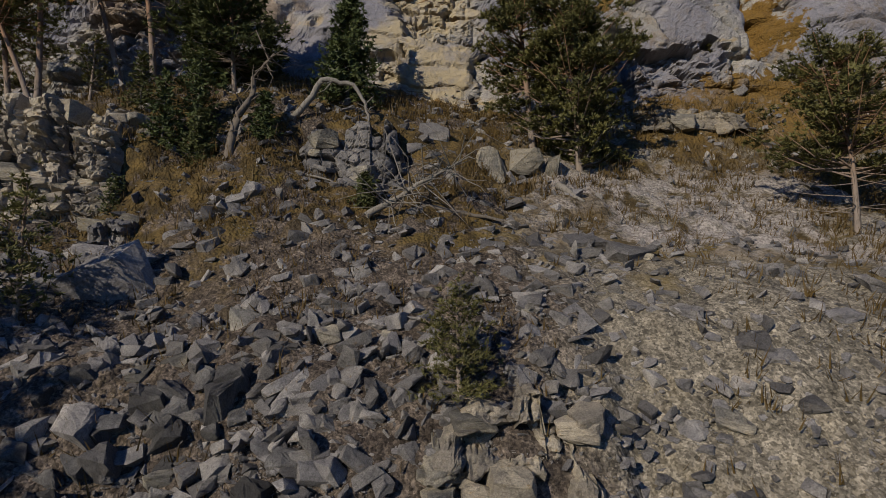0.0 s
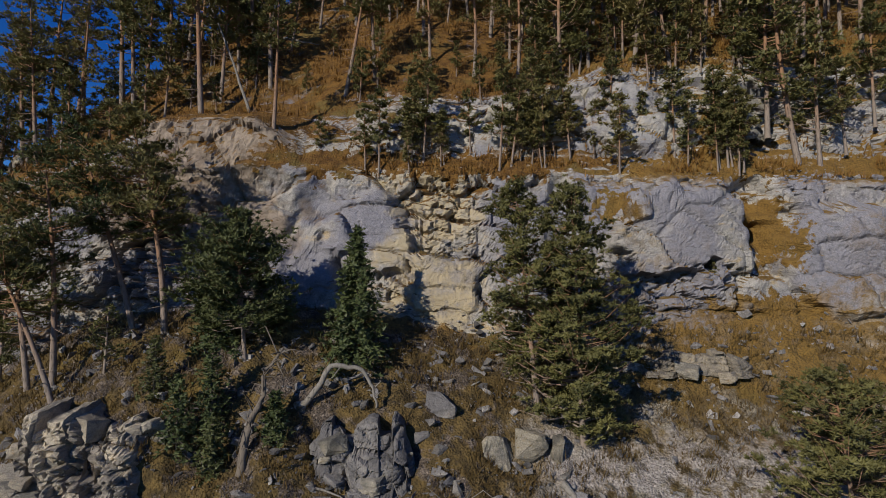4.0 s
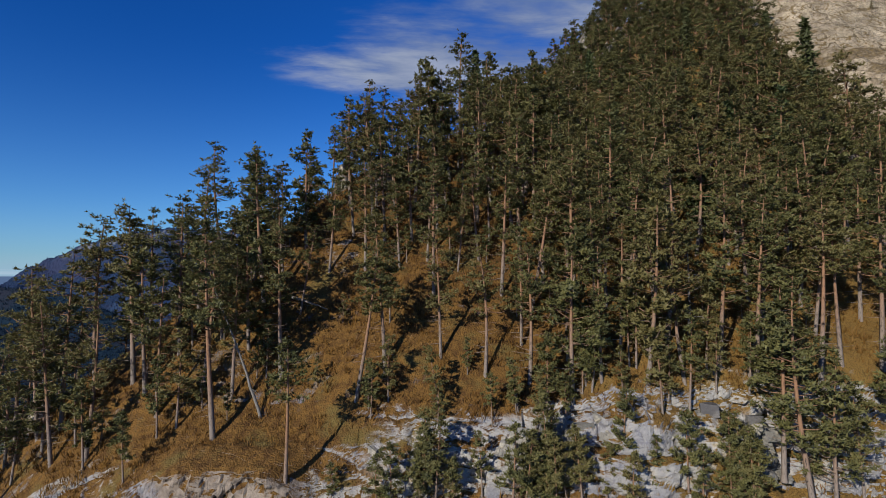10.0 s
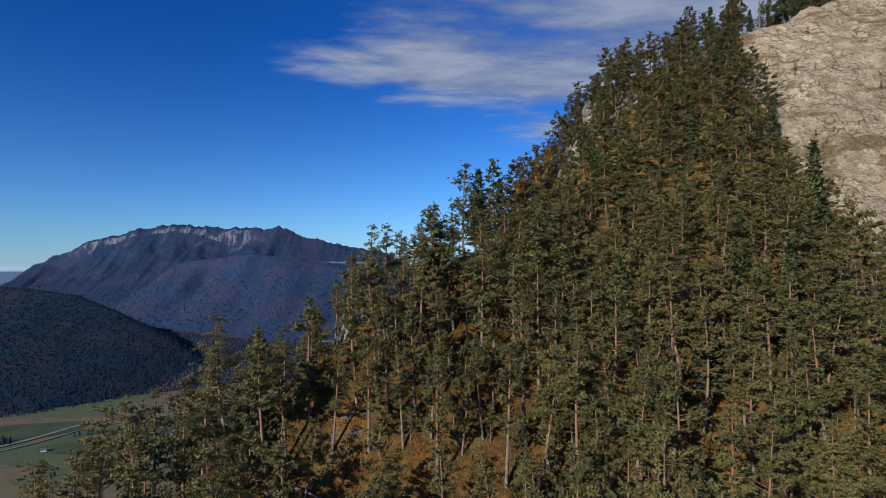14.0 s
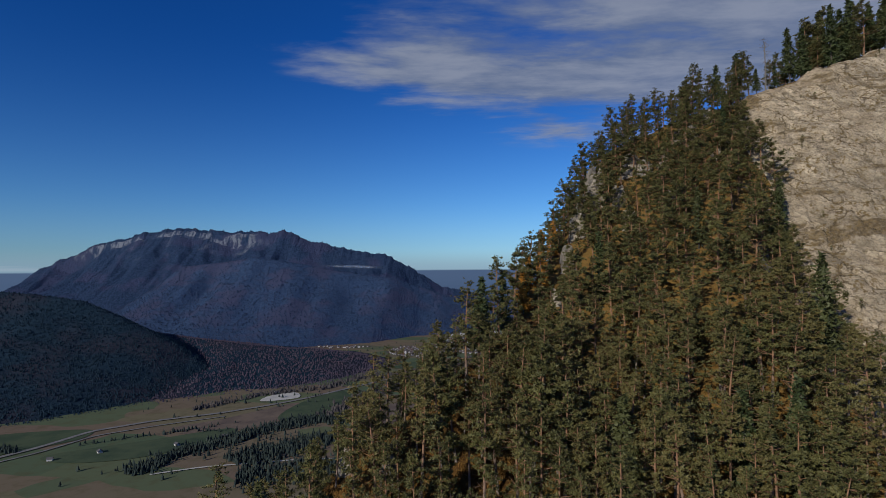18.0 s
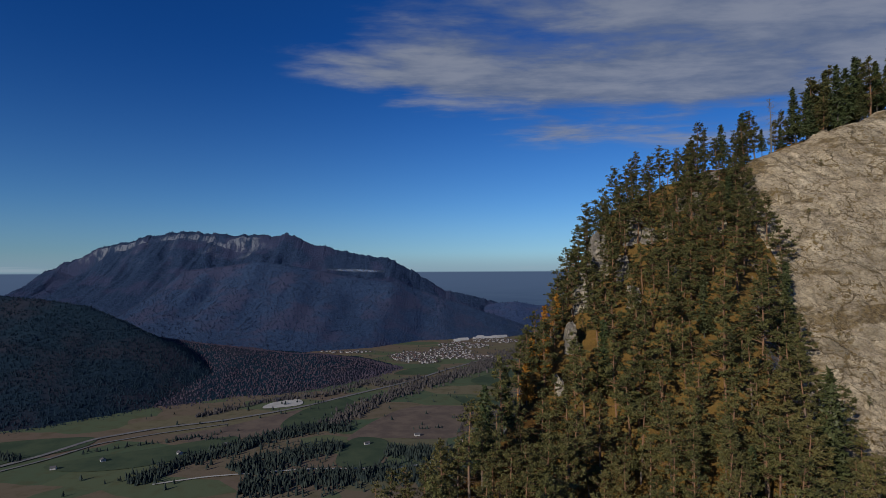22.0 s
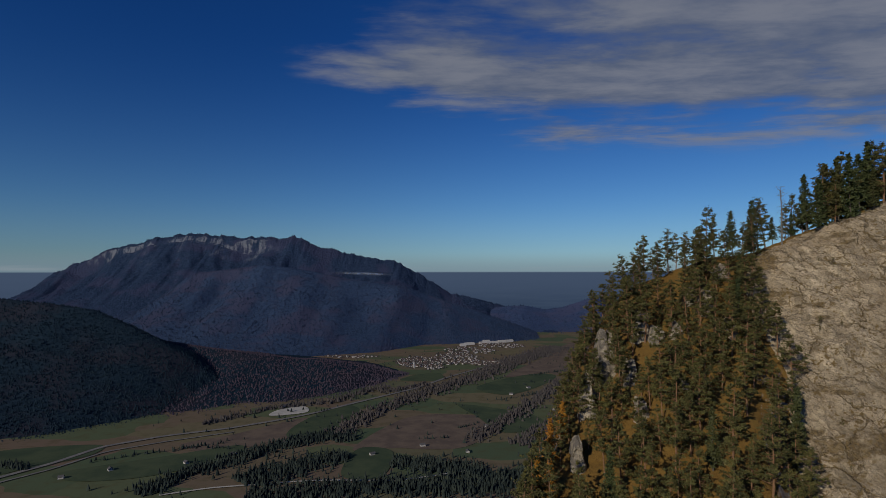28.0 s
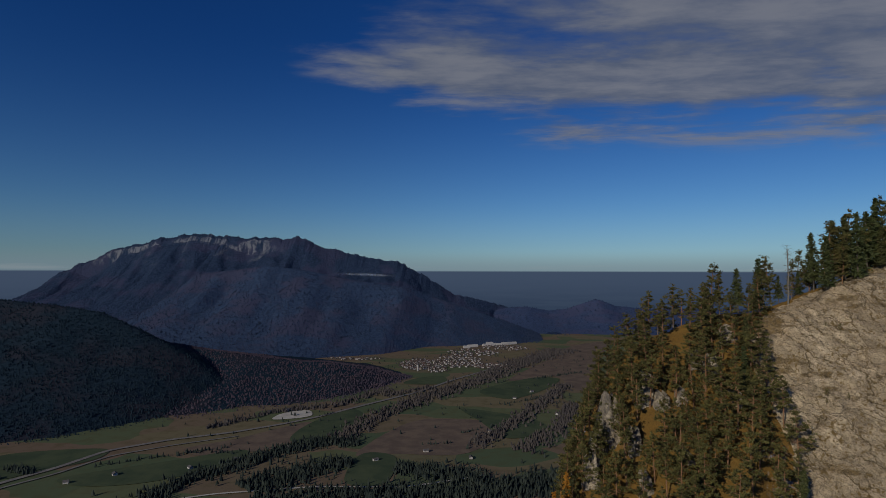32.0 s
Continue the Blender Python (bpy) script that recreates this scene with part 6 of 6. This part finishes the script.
BOX_MESH = {m.name: [mesh("block", v, f, m) for v, f in BOXES] for m in (M_STONE, M_OCHRE, M_CREAM)}


def bedded(x, y, z, w, h, d, mats, label, seed, beds=(0.35, 0.7), run=(0.6, 1.8), lean=0.26, gap=0.12, ragged=0.3, turn=0.0, dip=0.0, core=True, grain=1.3):
    """An outcrop of level beds: courses of squared blocks of uneven length and depth before a jointed core."""
    rng = random.Random(seed)
    root = tagged(new("rock_outcrop"), label, "rock outcrop")
    root.matrix_basis = Matrix.Translation((x, y, z)) @ pose(0, 0, 0, 0, dip, turn)
    if core:
        part("core", core_mesh(w, h, d, grain, seed, mats[0]), root)
    up = 0.0
    while up < h:
        th = rng.uniform(*beds)
        wide = w * (1 - 0.35 * (up / h) ** 2) * rng.uniform(0.86, 1.04)
        step = rng.uniform(-1, 1) * ragged
        at = -wide / 2
        while at < wide / 2:
            ln = rng.uniform(*run)
            if rng.random() > gap:
                ob = part("block", BOX_MESH[rng.choice(mats).name][rng.randrange(10)], root)
                back = lean * up + 0.5 * step + rng.uniform(-1, 1) * ragged + 0.9 * d * abs(2 * at / w) ** 4
                ob.matrix_basis = Matrix.Translation((at + ln / 2, back + d * 0.3, up + th / 2)) @ pose(0, 0, 0, rng.gauss(0, 7), rng.gauss(0, 5), rng.gauss(0, 14))
                ob.scale = (ln * 1.1, d * rng.uniform(0.45, 0.75), th * rng.uniform(0.9, 1.3))
            at += ln
        up += th
    return root


scree_boulders()
block_field()
scree_stones()
crag(-18.2, 23.3, 0.6, 9.4, 10.4, 3.2, M_PALE, "broken bedded limestone outcrop with pale fresh faces", 1, 0.42, 3.0, 0.26)
for i, (x, w, h) in enumerate(((-6.5, 4.0, 2.6), (-1.5, 4.4, 2.8), (3.5, 4.2, 3.6), (8.5, 4.4, 4.0), (13.5, 5.0, 5.0), (19.0, 5.5, 5.2), (24.5, 4.0, 4.2))):
    bedded(x, 41.3, 27.9 + 0.03 * x, w, h, 1.6, (M_CREAM, M_CREAM, M_STONE), "white broken rock step of the upper cliff", 40 + i, (0.5, 1.3), (0.6, 2.0), 0.3, 0.75, 0.4, 9 * math.sin(i * 2.3), 3 * math.sin(i), True, 0.9)
crag(-14.6, 22.6, 0.4, 3.0, 4.0, 2.2, M_STONE, "dark grey blocky rock step below the outcrop", 2, 0.7, 6.0)
crag(-4.9, 25.8, 4.6, 7.4, 5.0, 2.6, M_STONE, "grey jointed rock knob among dry grass", 3, 0.42, 3.0, 0.14)
for i, (x, y, z, w, h) in enumerate([(2.5, 28.9, 7.6, 1.9, 2.3), (4.5, 29.0, 7.9, 1.9, 1.7), (5.9, 29.1, 7.6, 0.8, 1.6)]):
    ob = new("boulder", CUBE_MESH[i])
    ob.matrix_basis = Matrix.Translation((x, y, z)) @ pose(0, 0, 0, 4, 3 * i - 3, 5 - 6 * i)
    ob.scale = (w, 1.5, h)
    tagged(ob, "pale grey upright block under the large pine", "boulder")
crag(1.7, 12.0, -6.6, 5.4, 4.7, 2.2, M_PALE, "weathered ledge of grey and ochre rock in the scree", 5, 0.45, 4.0)
crag(0.2, 12.9, -4.4, 1.6, 1.5, 1.2, M_BED, "ochre rock step beside the weathered ledge", 6, 0.4, 4.0)
crag(15.5, 32.6, 11.0, 8.0, 1.5, 1.8, M_PALE, "low pale rock step at the foot of the cliff", 16, 0.6, 3.0)
outcrop("rock_outcrop", -45.0, 52.0, 25.5, 4.6, 4.6, 3.0, 1.2, 8, M_PALE, "pale boulder block at the edge of the spur", 0.8)
crag(6.2, 20.6, 0.4, 6.0, 1.9, 1.8, M_STONE, "grey stepped slabs across the scree", 9, 0.4, 6.0)
crag(-2.6, 18.4, -0.5, 4.5, 1.3, 1.4, M_STONE, "grey slabs lying across the scree", 10, 0.36, 6.0)
ob = new("boulder", mesh("boulder", *rough_rock(733, 1.0, 0.5, 0.8, 16, 4, 0.02), M_STONE))
ob.matrix_basis = Matrix.Translation((-11.9, 19.2, 0.5)) @ pose(0, 0, 0, 18, -28, 12)
ob.scale = (3.4, 3.0, 2.9)
tagged(ob, "huge dark grey slab leaning above the rubble", "boulder")
outcrop("rock_outcrop", 34.0, 133.5, 95.0, 7.0, 12.5, 5.0, 0.8, 11, M_PALE, "pale cliff step on the wooded ridge", 0.7)
outcrop("rock_outcrop", -15.5, 64.5, 50.0, 5.5, 9.5, 4.0, 1.0, 12, M_PALE, "pale rock tower on the wooded crest", 0.6)
for i, (x, y, w, h) in enumerate([(43.4, 137.0, 7.0, 5.0), (46.0, 133.5, 6.0, 5.0), (57.0, 139.5, 6.0, 6.0), (58.5, 135.0, 5.0, 7.0), (37.4, 126.5, 4.0, 7.0), (29.5, 132.5, 4.0, 7.0), (27.0, 126.0, 5.0, 8.0), (37.0, 117.5, 4.0, 4.5),
                                  (66.0, 143.0, 5.0, 5.0), (45.0, 141.0, 7.0, 4.0), (50.5, 133.0, 5.0, 4.0), (46.5, 119.0, 3.5, 4.0), (22.5, 114.0, 4.0, 6.0), (18.0, 102.0, 4.0, 5.0), (9.0, 83.0, 4.0, 5.0), (-10.0, 65.0, 4.0, 5.0), (61.0, 128.0, 4.0, 5.0)]):
    outcrop("rock_outcrop", x, y, float(ground(x, y)) - 1.0, w, h, 3.5, 1.0, 30 + i, M_PALE, "pale crag breaking through the wooded rib", 0.6)

# ---------------------------------------------------------------- single trees and dead wood near the cliff


def lone(name, data, bark, needles, x, y, h, label, lean=0.0, turn=0.0, category="pine tree", z=None):
    ob = tree_thing(name, data, bark, needles, label, category, "")
    zz = float(ground(x, y)) - 0.2 if z is None else z
    ob.matrix_basis = Matrix.Translation((x, y, zz)) @ pose(0, 0, 0, 0, lean, turn)
    return ob


lone("pine_tree", pine_data(301, 15.0, 0.03, 4.3, 220, 32, 0.25, 0.0, 4, 15, 0.17, 48), M_BARK, M_NEEDLE, 7.6, 29.8, 15.0, "large bushy pine with branches down to the ground", -3)
lone("pine_tree", pine_data(302, 14.0, 0.22, 4.0, 130, 28, 0.26, 0.0, 8, 14, 0.17, 22), M_BARK, M_NEEDLE, 5.2, 31.0, 14.0, "slim pine beside the large bushy pine", -5)
lone("spruce_tree", spruce_data(303, 8.4, 2.3, 34, 0.03, 0.32, 1.06), M_SBARK, M_SPRUCE, -5.8, 31.5, 8.2, "regular dark spruce below the ochre cliff", category="spruce tree")
lone("pine_tree", pine_data(304, 9.0, 0.22, 3.2, 150, 24, 0.30, -0.05, 14, 15, 0.15), M_BARK, M_SPRUCE, -12.2, 30.5, 8.5, "dark pine with a bare leaning stem")
lone("pine_tree", pine_data(305, 15.0, 0.42, 4.6, 110, 22, 0.30, -0.16, 14, 14, 0.14, 17), M_BARK, M_NEEDLE, -18.4, 33.0, 14.0, "old leaning pine with a wide airy crown", -4)
# The darker spruce needles put this pine crown's shade into its colour.
lone("pine_tree", pine_data(306, 14.0, 0.45, 4.2, 76, 17, 0.30, -0.2, 12, 14, 0.14, 16), M_BARK, M_SPRUCE, -20.7, 33.5, 12.0, "old leaning pine with a dark stem", -5)
lone("pine_tree", pine_data(307, 11.0, 0.5, 3.2, 66, 16, 0.31, -0.3, 8, 14, 0.15), M_BARK, M_NEEDLE, -22.5, 29.0, 10.0, "pine leaning far out from the bank", -9)
lone("pine_tree", pine_data(308, 9.2, 0.3, 5.6, 140, 26, 0.24, -0.14, 10, 15, 0.15, 13), M_BARK, M_NEEDLE, 18.6, 24.2, 9.6, "gnarled spreading pine with orange limbs on the scree edge", 3)
lone("pine_tree", pine_data(321, 13.0, 0.5, 3.4, 60, 15, 0.30, -0.1, 12, 13, 0.13, 12), M_BARK, M_NEEDLE, -25.5, 31.0, 11.0, "dark bushy pine on the steep bank", -3)
lone("pine_tree", pine_data(322, 9.0, 0.2, 3.0, 60, 15, 0.30, 0.0, 8, 13, 0.13, 12), M_BARK, M_NEEDLE, -29.0, 33.0, 9.0, "dark bushy pine below the western cliff")
lone("pine_tree", pine_data(326, 14.5, 0.5, 3.6, 56, 15, 0.31, -0.08, 10, 13, 0.14, 13), M_BARK, M_SPRUCE, -23.6, 30.4, 12.0, "dense dark pine on the shaded bank", -2)
for x, y, h in ((-14.3, 26.8, 4.2), (-13.0, 27.8, 5.0), (-12.2, 26.4, 3.0), (-9.3, 27.2, 2.6), (-3.6, 24.6, 1.8)):
    lone("spruce_tree", spruce_data(int(340 + h * 10), h, h * 0.3, 16, 0.04, 0.24, 1.0), M_SBARK, M_SPRUCE, x, y, h, "small dark spruce in the shaded hollow", category="spruce tree")
lone("spruce_tree", spruce_data(323, 7.0, 2.0, 30, 0.03, 0.32, 1.06), M_SBARK, M_SPRUCE, -14.2, 31.8, 7.0, "small dark spruce in the shade of the cliff", category="spruce tree")
# Two pines outside the view, added so their shadows fall on the left scree.
lone("pine_tree", pine_data(324, 15.0, 0.4, 3.4, 60, 12, 0.36, 0.0, 10, 12, 0.16, 14), M_BARK, M_NEEDLE, -16.5, 5.0, 15.0, "unseen tall pine beside the scree, added for its shadow")
lone("pine_tree", pine_data(325, 14.0, 0.2, 3.6, 90, 16, 0.36, 0.0, 10, 12, 0.16), M_BARK, M_NEEDLE, -19.5, 9.0, 14.0, "second unseen tall pine beside the scree, added for its shadow")
lone("young_pine", pine_data(309, 3.4, 0.10, 0.95, 60, 14, 0.14, 0.0, 3, 16, 0.12), M_BARK, M_NEEDLE, 0.5, 14.0, 3.3, "slender young pine growing out of the scree")
lone("young_pine", pine_data(310, 4.8, 0.15, 1.0, 34, 9, 0.2, 0.0, 5, 11), M_BARK, M_NEEDLE, -13.3, 17.0, 4.8, "thin young pine at the edge of the scree")
lone("young_pine", pine_data(311, 4.3, 0.25, 1.0, 30, 8, 0.2, 0.0, 5, 11), M_BARK, M_NEEDLE, -20.3, 30.0, 4.3, "small pine on the bank")
lone("young_pine", spruce_data(312, 3.4, 1.0, 14, 0.05, 0.2, 1.0), M_SBARK, M_SPRUCE, -16.5, 28.5, 3.4, "small dark spruce in the shade of the rocks", category="spruce tree")
lone("young_pine", spruce_data(313, 2.0, 0.6, 10, 0.05, 0.16, 1.0), M_SBARK, M_SPRUCE, -15.2, 24.6, 2.0, "little spruce beside the pale outcrop", category="spruce tree")
lone("pine_tree", pine_data(314, 19.0, 0.5, 2.4, 46, 12, 0.40, 0.0, 22, 11), M_BARK, M_NEEDLE, -21.5, 43.6, 19.0, "tall bare-stemmed pine on the cliff edge", -2)
lone("pine_tree", pine_data(315, 13.5, 0.66, 1.5, 26, 9, 0.36, 0.0, 16, 11), M_BARK, M_NEEDLE, -13.9, 39.4, 13.5, "thin straight pine at the lip of the cliff")
lone("pine_tree", pine_data(316, 18.5, 0.26, 2.5, 60, 12, 0.40, 0.0, 20, 11), M_BARK, M_NEEDLE, 27.4, 40.4, 18.5, "tall pine standing on the rock ledge")
lone("pine_tree", pine_data(317, 12.0, 0.2, 2.3, 50, 12, 0.38, 0.03, 14, 11), M_BARK, M_NEEDLE, 29.0, 40.2, 12.0, "pine with twin stems on the ledge")
lone("pine_tree", pine_data(318, 15.5, 0.34, 2.1, 50, 11, 0.40, 0.0, 18, 11), M_BARK, M_NEEDLE, 25.6, 41.2, 15.5, "slim pine on the ledge above the grey boulder")
lone("pine_tree", pine_data(319, 16.5, 0.35, 2.3, 50, 11, 0.40, 0.0, 18, 11), M_BARK, M_NEEDLE, 22.4, 44.8, 16.5, "orange-stemmed pine above the upper cliff")
for i, (x, y, h) in enumerate([(-6.6, 39.4, 5.5), (3.8, 39.6, 7.8), (7.4, 39.7, 6.6), (18.6, 40.0, 5.9), (12.9, 38.9, 6.6), (-10.2, 40.3, 3.7), (18.8, 36.6, 3.0), (-3.4, 40.4, 5.0), (-0.5, 40.2, 4.4),
                               (1.6, 40.9, 5.0), (5.4, 40.7, 5.6), (9.6, 40.6, 5.4), (11.4, 40.6, 4.8), (15.2, 40.7, 5.2), (21.5, 41.0, 4.6), (13.6, 43.2, 4.6), (9.0, 43.5, 4.2), (2.6, 43.4, 4.4),
                               (17.5, 43.4, 5.0), (-2.0, 43.3, 4.0), (31.5, 40.8, 8.5), (34.5, 41.5, 10.0), (37.5, 42.0, 9.0), (-28.0, 41.5, 6.0), (-33.5, 44.5, 8.0), (-25.5, 45.0, 9.0), (-36.0, 47.0, 9.0), (-40.0, 48.0, 10.0)]):
    plant(YOUNG, x, y, h, 47 * i, i, 3 * math.sin(i * 2.1))
ledge = random.Random(47)
for i in range(46):
    x = ledge.uniform(-9, 30)
    y = ledge.choice((ledge.uniform(39.2, 41.0), ledge.uniform(42.6, 45.4)))
    plant(YOUNG, x, y, ledge.uniform(3.6, 8.6), ledge.uniform(0, 360), i, ledge.gauss(0, 4), None, "low pine on the grass ledge of the cliff")
undergrowth = random.Random(31)
for i in range(46):
    plant(YOUNG, undergrowth.uniform(-34, 40), undergrowth.uniform(44.5, 60), undergrowth.uniform(3.0, 7.5), undergrowth.uniform(0, 360), i, 0.0, None, "small bushy pine growing between the tall stems")

shrubs = random.Random(77)
for i in range(26):
    y = shrubs.uniform(96, 150)
    x = float(slab_edge(y)) + shrubs.uniform(6, 46)
    if y < float(crest(np.array(x))[0]) - 3:
        plant(YOUNG, x, y, shrubs.uniform(1.0, 2.6), shrubs.uniform(0, 360), i, 0.0, None, "stunted pine bush rooted in a joint of the bare slab")


def dead_tree(name, pts, r, twigs, seed, label, spike=1.2, wood=None):
    rng = np.random.default_rng(seed)
    heap = Heap()
    root = tagged(new(name), label, "dead wood")
    pts = np.array(pts, float)
    t = np.linspace(0, 1, len(pts))
    q = np.linspace(0, 1, 4 * len(pts))
    line = np.stack([np.interp(q, t, pts[:, k]) for k in range(3)], -1) + rng.normal(0, 0.04, (len(q), 3))
    heap.tube(line, r * (1 - 0.75 * q), 7)
    part("stem", heap.mesh("stem", wood or M_DEAD, True), root)
    for i in range(twigs):
        s = rng.uniform(0.15, 1.0)
        p = np.array([np.interp(s, t, pts[:, k]) for k in range(3)])
        d = rng.normal(0, 1, 3) * [1, 0.8, 0.7] + [0, -0.4, 0.1]
        d /= np.linalg.norm(d)
        ln = spike * rng.uniform(0.5, 1.3)
        bend = rng.normal(0, 0.22, 3) * ln
        tw = Heap()
        tw.tube([p, p + d * ln * 0.5 + bend, p + d * ln + bend * 0.5 - [0, 0, 0.15 * ln]], [r * 0.2, r * 0.12, 0.006], 4)
        part("branch", tw.mesh("branch", wood or M_DEAD, True), root)


def g(x, y, up=0.0):
    return (x, y, float(ground(x, y)) + up)


dead_tree("fallen_tree", [g(-3.4, 23.4, 0.4), g(-1.9, 23.6, 1.2), g(-0.5, 23.9, 2.0), g(0.8, 24.2, 2.6)], 0.17, 70, 1, "grey fallen dead tree with spreading bare branches", 2.3)
dead_tree("fallen_log", [g(-1.0, 24.4, 0.25), g(1.6, 24.1, 0.2), g(4.6, 23.6, 0.2)], 0.14, 5, 2, "dark fallen log lying across the slope", 0.7, M_SBARK)
dead_tree("dead_root", [g(-8.6, 28.4, 0.2), g(-7.9, 28.3, 1.6), g(-6.6, 28.4, 2.3), g(-5.0, 28.6, 2.2), g(-4.2, 28.6, 1.2), g(-4.1, 28.5, 0.4)], 0.22, 9, 3, "bleached arched root over the rock knob", 0.8)
dead_tree("dead_snag", [g(-10.6, 26.0, -0.2), g(-10.6, 26.6, 1.4), g(-9.9, 27.0, 2.4), g(-10.0, 27.3, 3.2), g(-9.1, 27.6, 4.2)], 0.24, 30, 4, "dark twisted dead snag with broken branches", 1.3, M_SBARK)
dead_tree("log", [g(5.9, 27.6, 0.3), g(6.9, 26.3, 0.3)], 0.24, 0, 5, "short pale log lying in the grass")
dead_tree("pole", [g(10.0, 26.6, 0.1), g(9.7, 23.6, 0.2)], 0.09, 0, 6, "thin dark dead stem lying down the slope", 1.2, M_SBARK)
dead_tree("log", [g(-7.3, 26.2, 0.2), g(-4.9, 26.0, 0.25)], 0.09, 2, 7, "thin bleached log in the grass")
dead_tree("log", [g(-17.5, 53.0, 1.2), g(-13.6, 52.0, 1.0)], 0.16, 2, 8, "pale fallen stem lying across the hillside", 0.6)
dead_tree("dead_tree", [g(-18.0, 45.6, -0.3), g(-20.0, 45.8, 5.0), g(-23.5, 46.2, 13.0)], 0.16, 26, 9, "leaning dead pine stem with dry twigs", 1.0)
dead_tree("dead_tree", [g(21.0, 47.5, -0.3), g(21.2, 47.6, 5.0), g(21.0, 47.6, 8.5)], 0.16, 34, 10, "standing dead pine with grey branches", 1.2)
dead_tree("dead_tree", [g(-46.0, 56.0, -0.3), g(-46.3, 56.0, 8.0), g(-46.2, 56.0, 15.0)], 0.16, 40, 11, "bare dead spruce at the edge of the wood", 1.1)
dead_tree("dead_tree", [g(84.6, 151.0, -0.3), g(84.8, 151.0, 8.0), g(84.6, 151.0, 16.0)], 0.24, 80, 12, "bare dead tree among the ridge spruces", 2.0)

for i, (x, y, h) in enumerate([(13.5, 113.0, 9.0), (17.0, 119.0, 10.0), (15.5, 108.5, 8.0), (20.5, 124.5, 9.0), (11.0, 101.0, 8.0)]):
    lone("larch_tree", spruce_data(330 + i, h, 1.7, 16, 0.15, 0.5, 0.9, 6), M_SBARK, M_BIRCH, x, y, h, "orange autumn larch at the edge of the rib", category="larch tree")

# ---------------------------------------------------------------- dry grass


def grass(name, n, lo, hi, wide, mat, label, keep, seed):
    rng = np.random.default_rng(seed)
    x, y = rng.uniform(-46, 48, n), rng.uniform(lo, hi, n)
    ok = (np.abs(x) < 0.85 * y + 3) & (rng.uniform(size=n) < keep(x, y)) & (vnoise(x * 0.5, y * 0.5, seed) > 0.36)
    ok &= ~((y > 35.2) & (y < 38.8) | (y > 41.0) & (y < 43.4) & (x > -8))
    x, y = x[ok], y[ok]
    c = np.repeat(np.stack([x, y, ground(x, y) - 0.03], -1), 7, 0)
    m = len(c)
    c = c + rng.normal(0, 0.2, (m, 3)) * [1, 1, 0]
    d = rng.normal(0, 0.4, (m, 3)) + [0, -0.3, 0.9]
    ln = rng.uniform(0.2, 0.6, (m, 1))
    side = rng.normal(0, 1, (m, 3)) * [1, 1, 0.1]
    side /= np.linalg.norm(side, axis=1)[:, None]
    v = np.stack([c + side * wide, c - side * wide, c + d * ln], 1).reshape(-1, 3)
    me = mesh(name, v, np.arange(3 * m).reshape(-1, 3), mat)
    tagged(new(name, me), label, "grass", kind="stuff")


grass("dry_grass", 20000, 38, 84, 0.05, M_GRASS, "long orange-brown dry grass on ledges and slope", lambda x, y: np.interp(y, [38, 41], [0.7, 1]), 5)
grass("sedge", 26000, 12, 37, 0.03, M_SEDGE, "dull brown tufts of sedge and withered herbs", lambda x, y: np.interp(y, [12, 18, 22, 26, 34], [0.14, 0.25, 0.45, 0.8, 0.9]) * (1 - 0.65 * ((x > 6) & (x < 17) & (y > 19) & (y < 28))), 6)
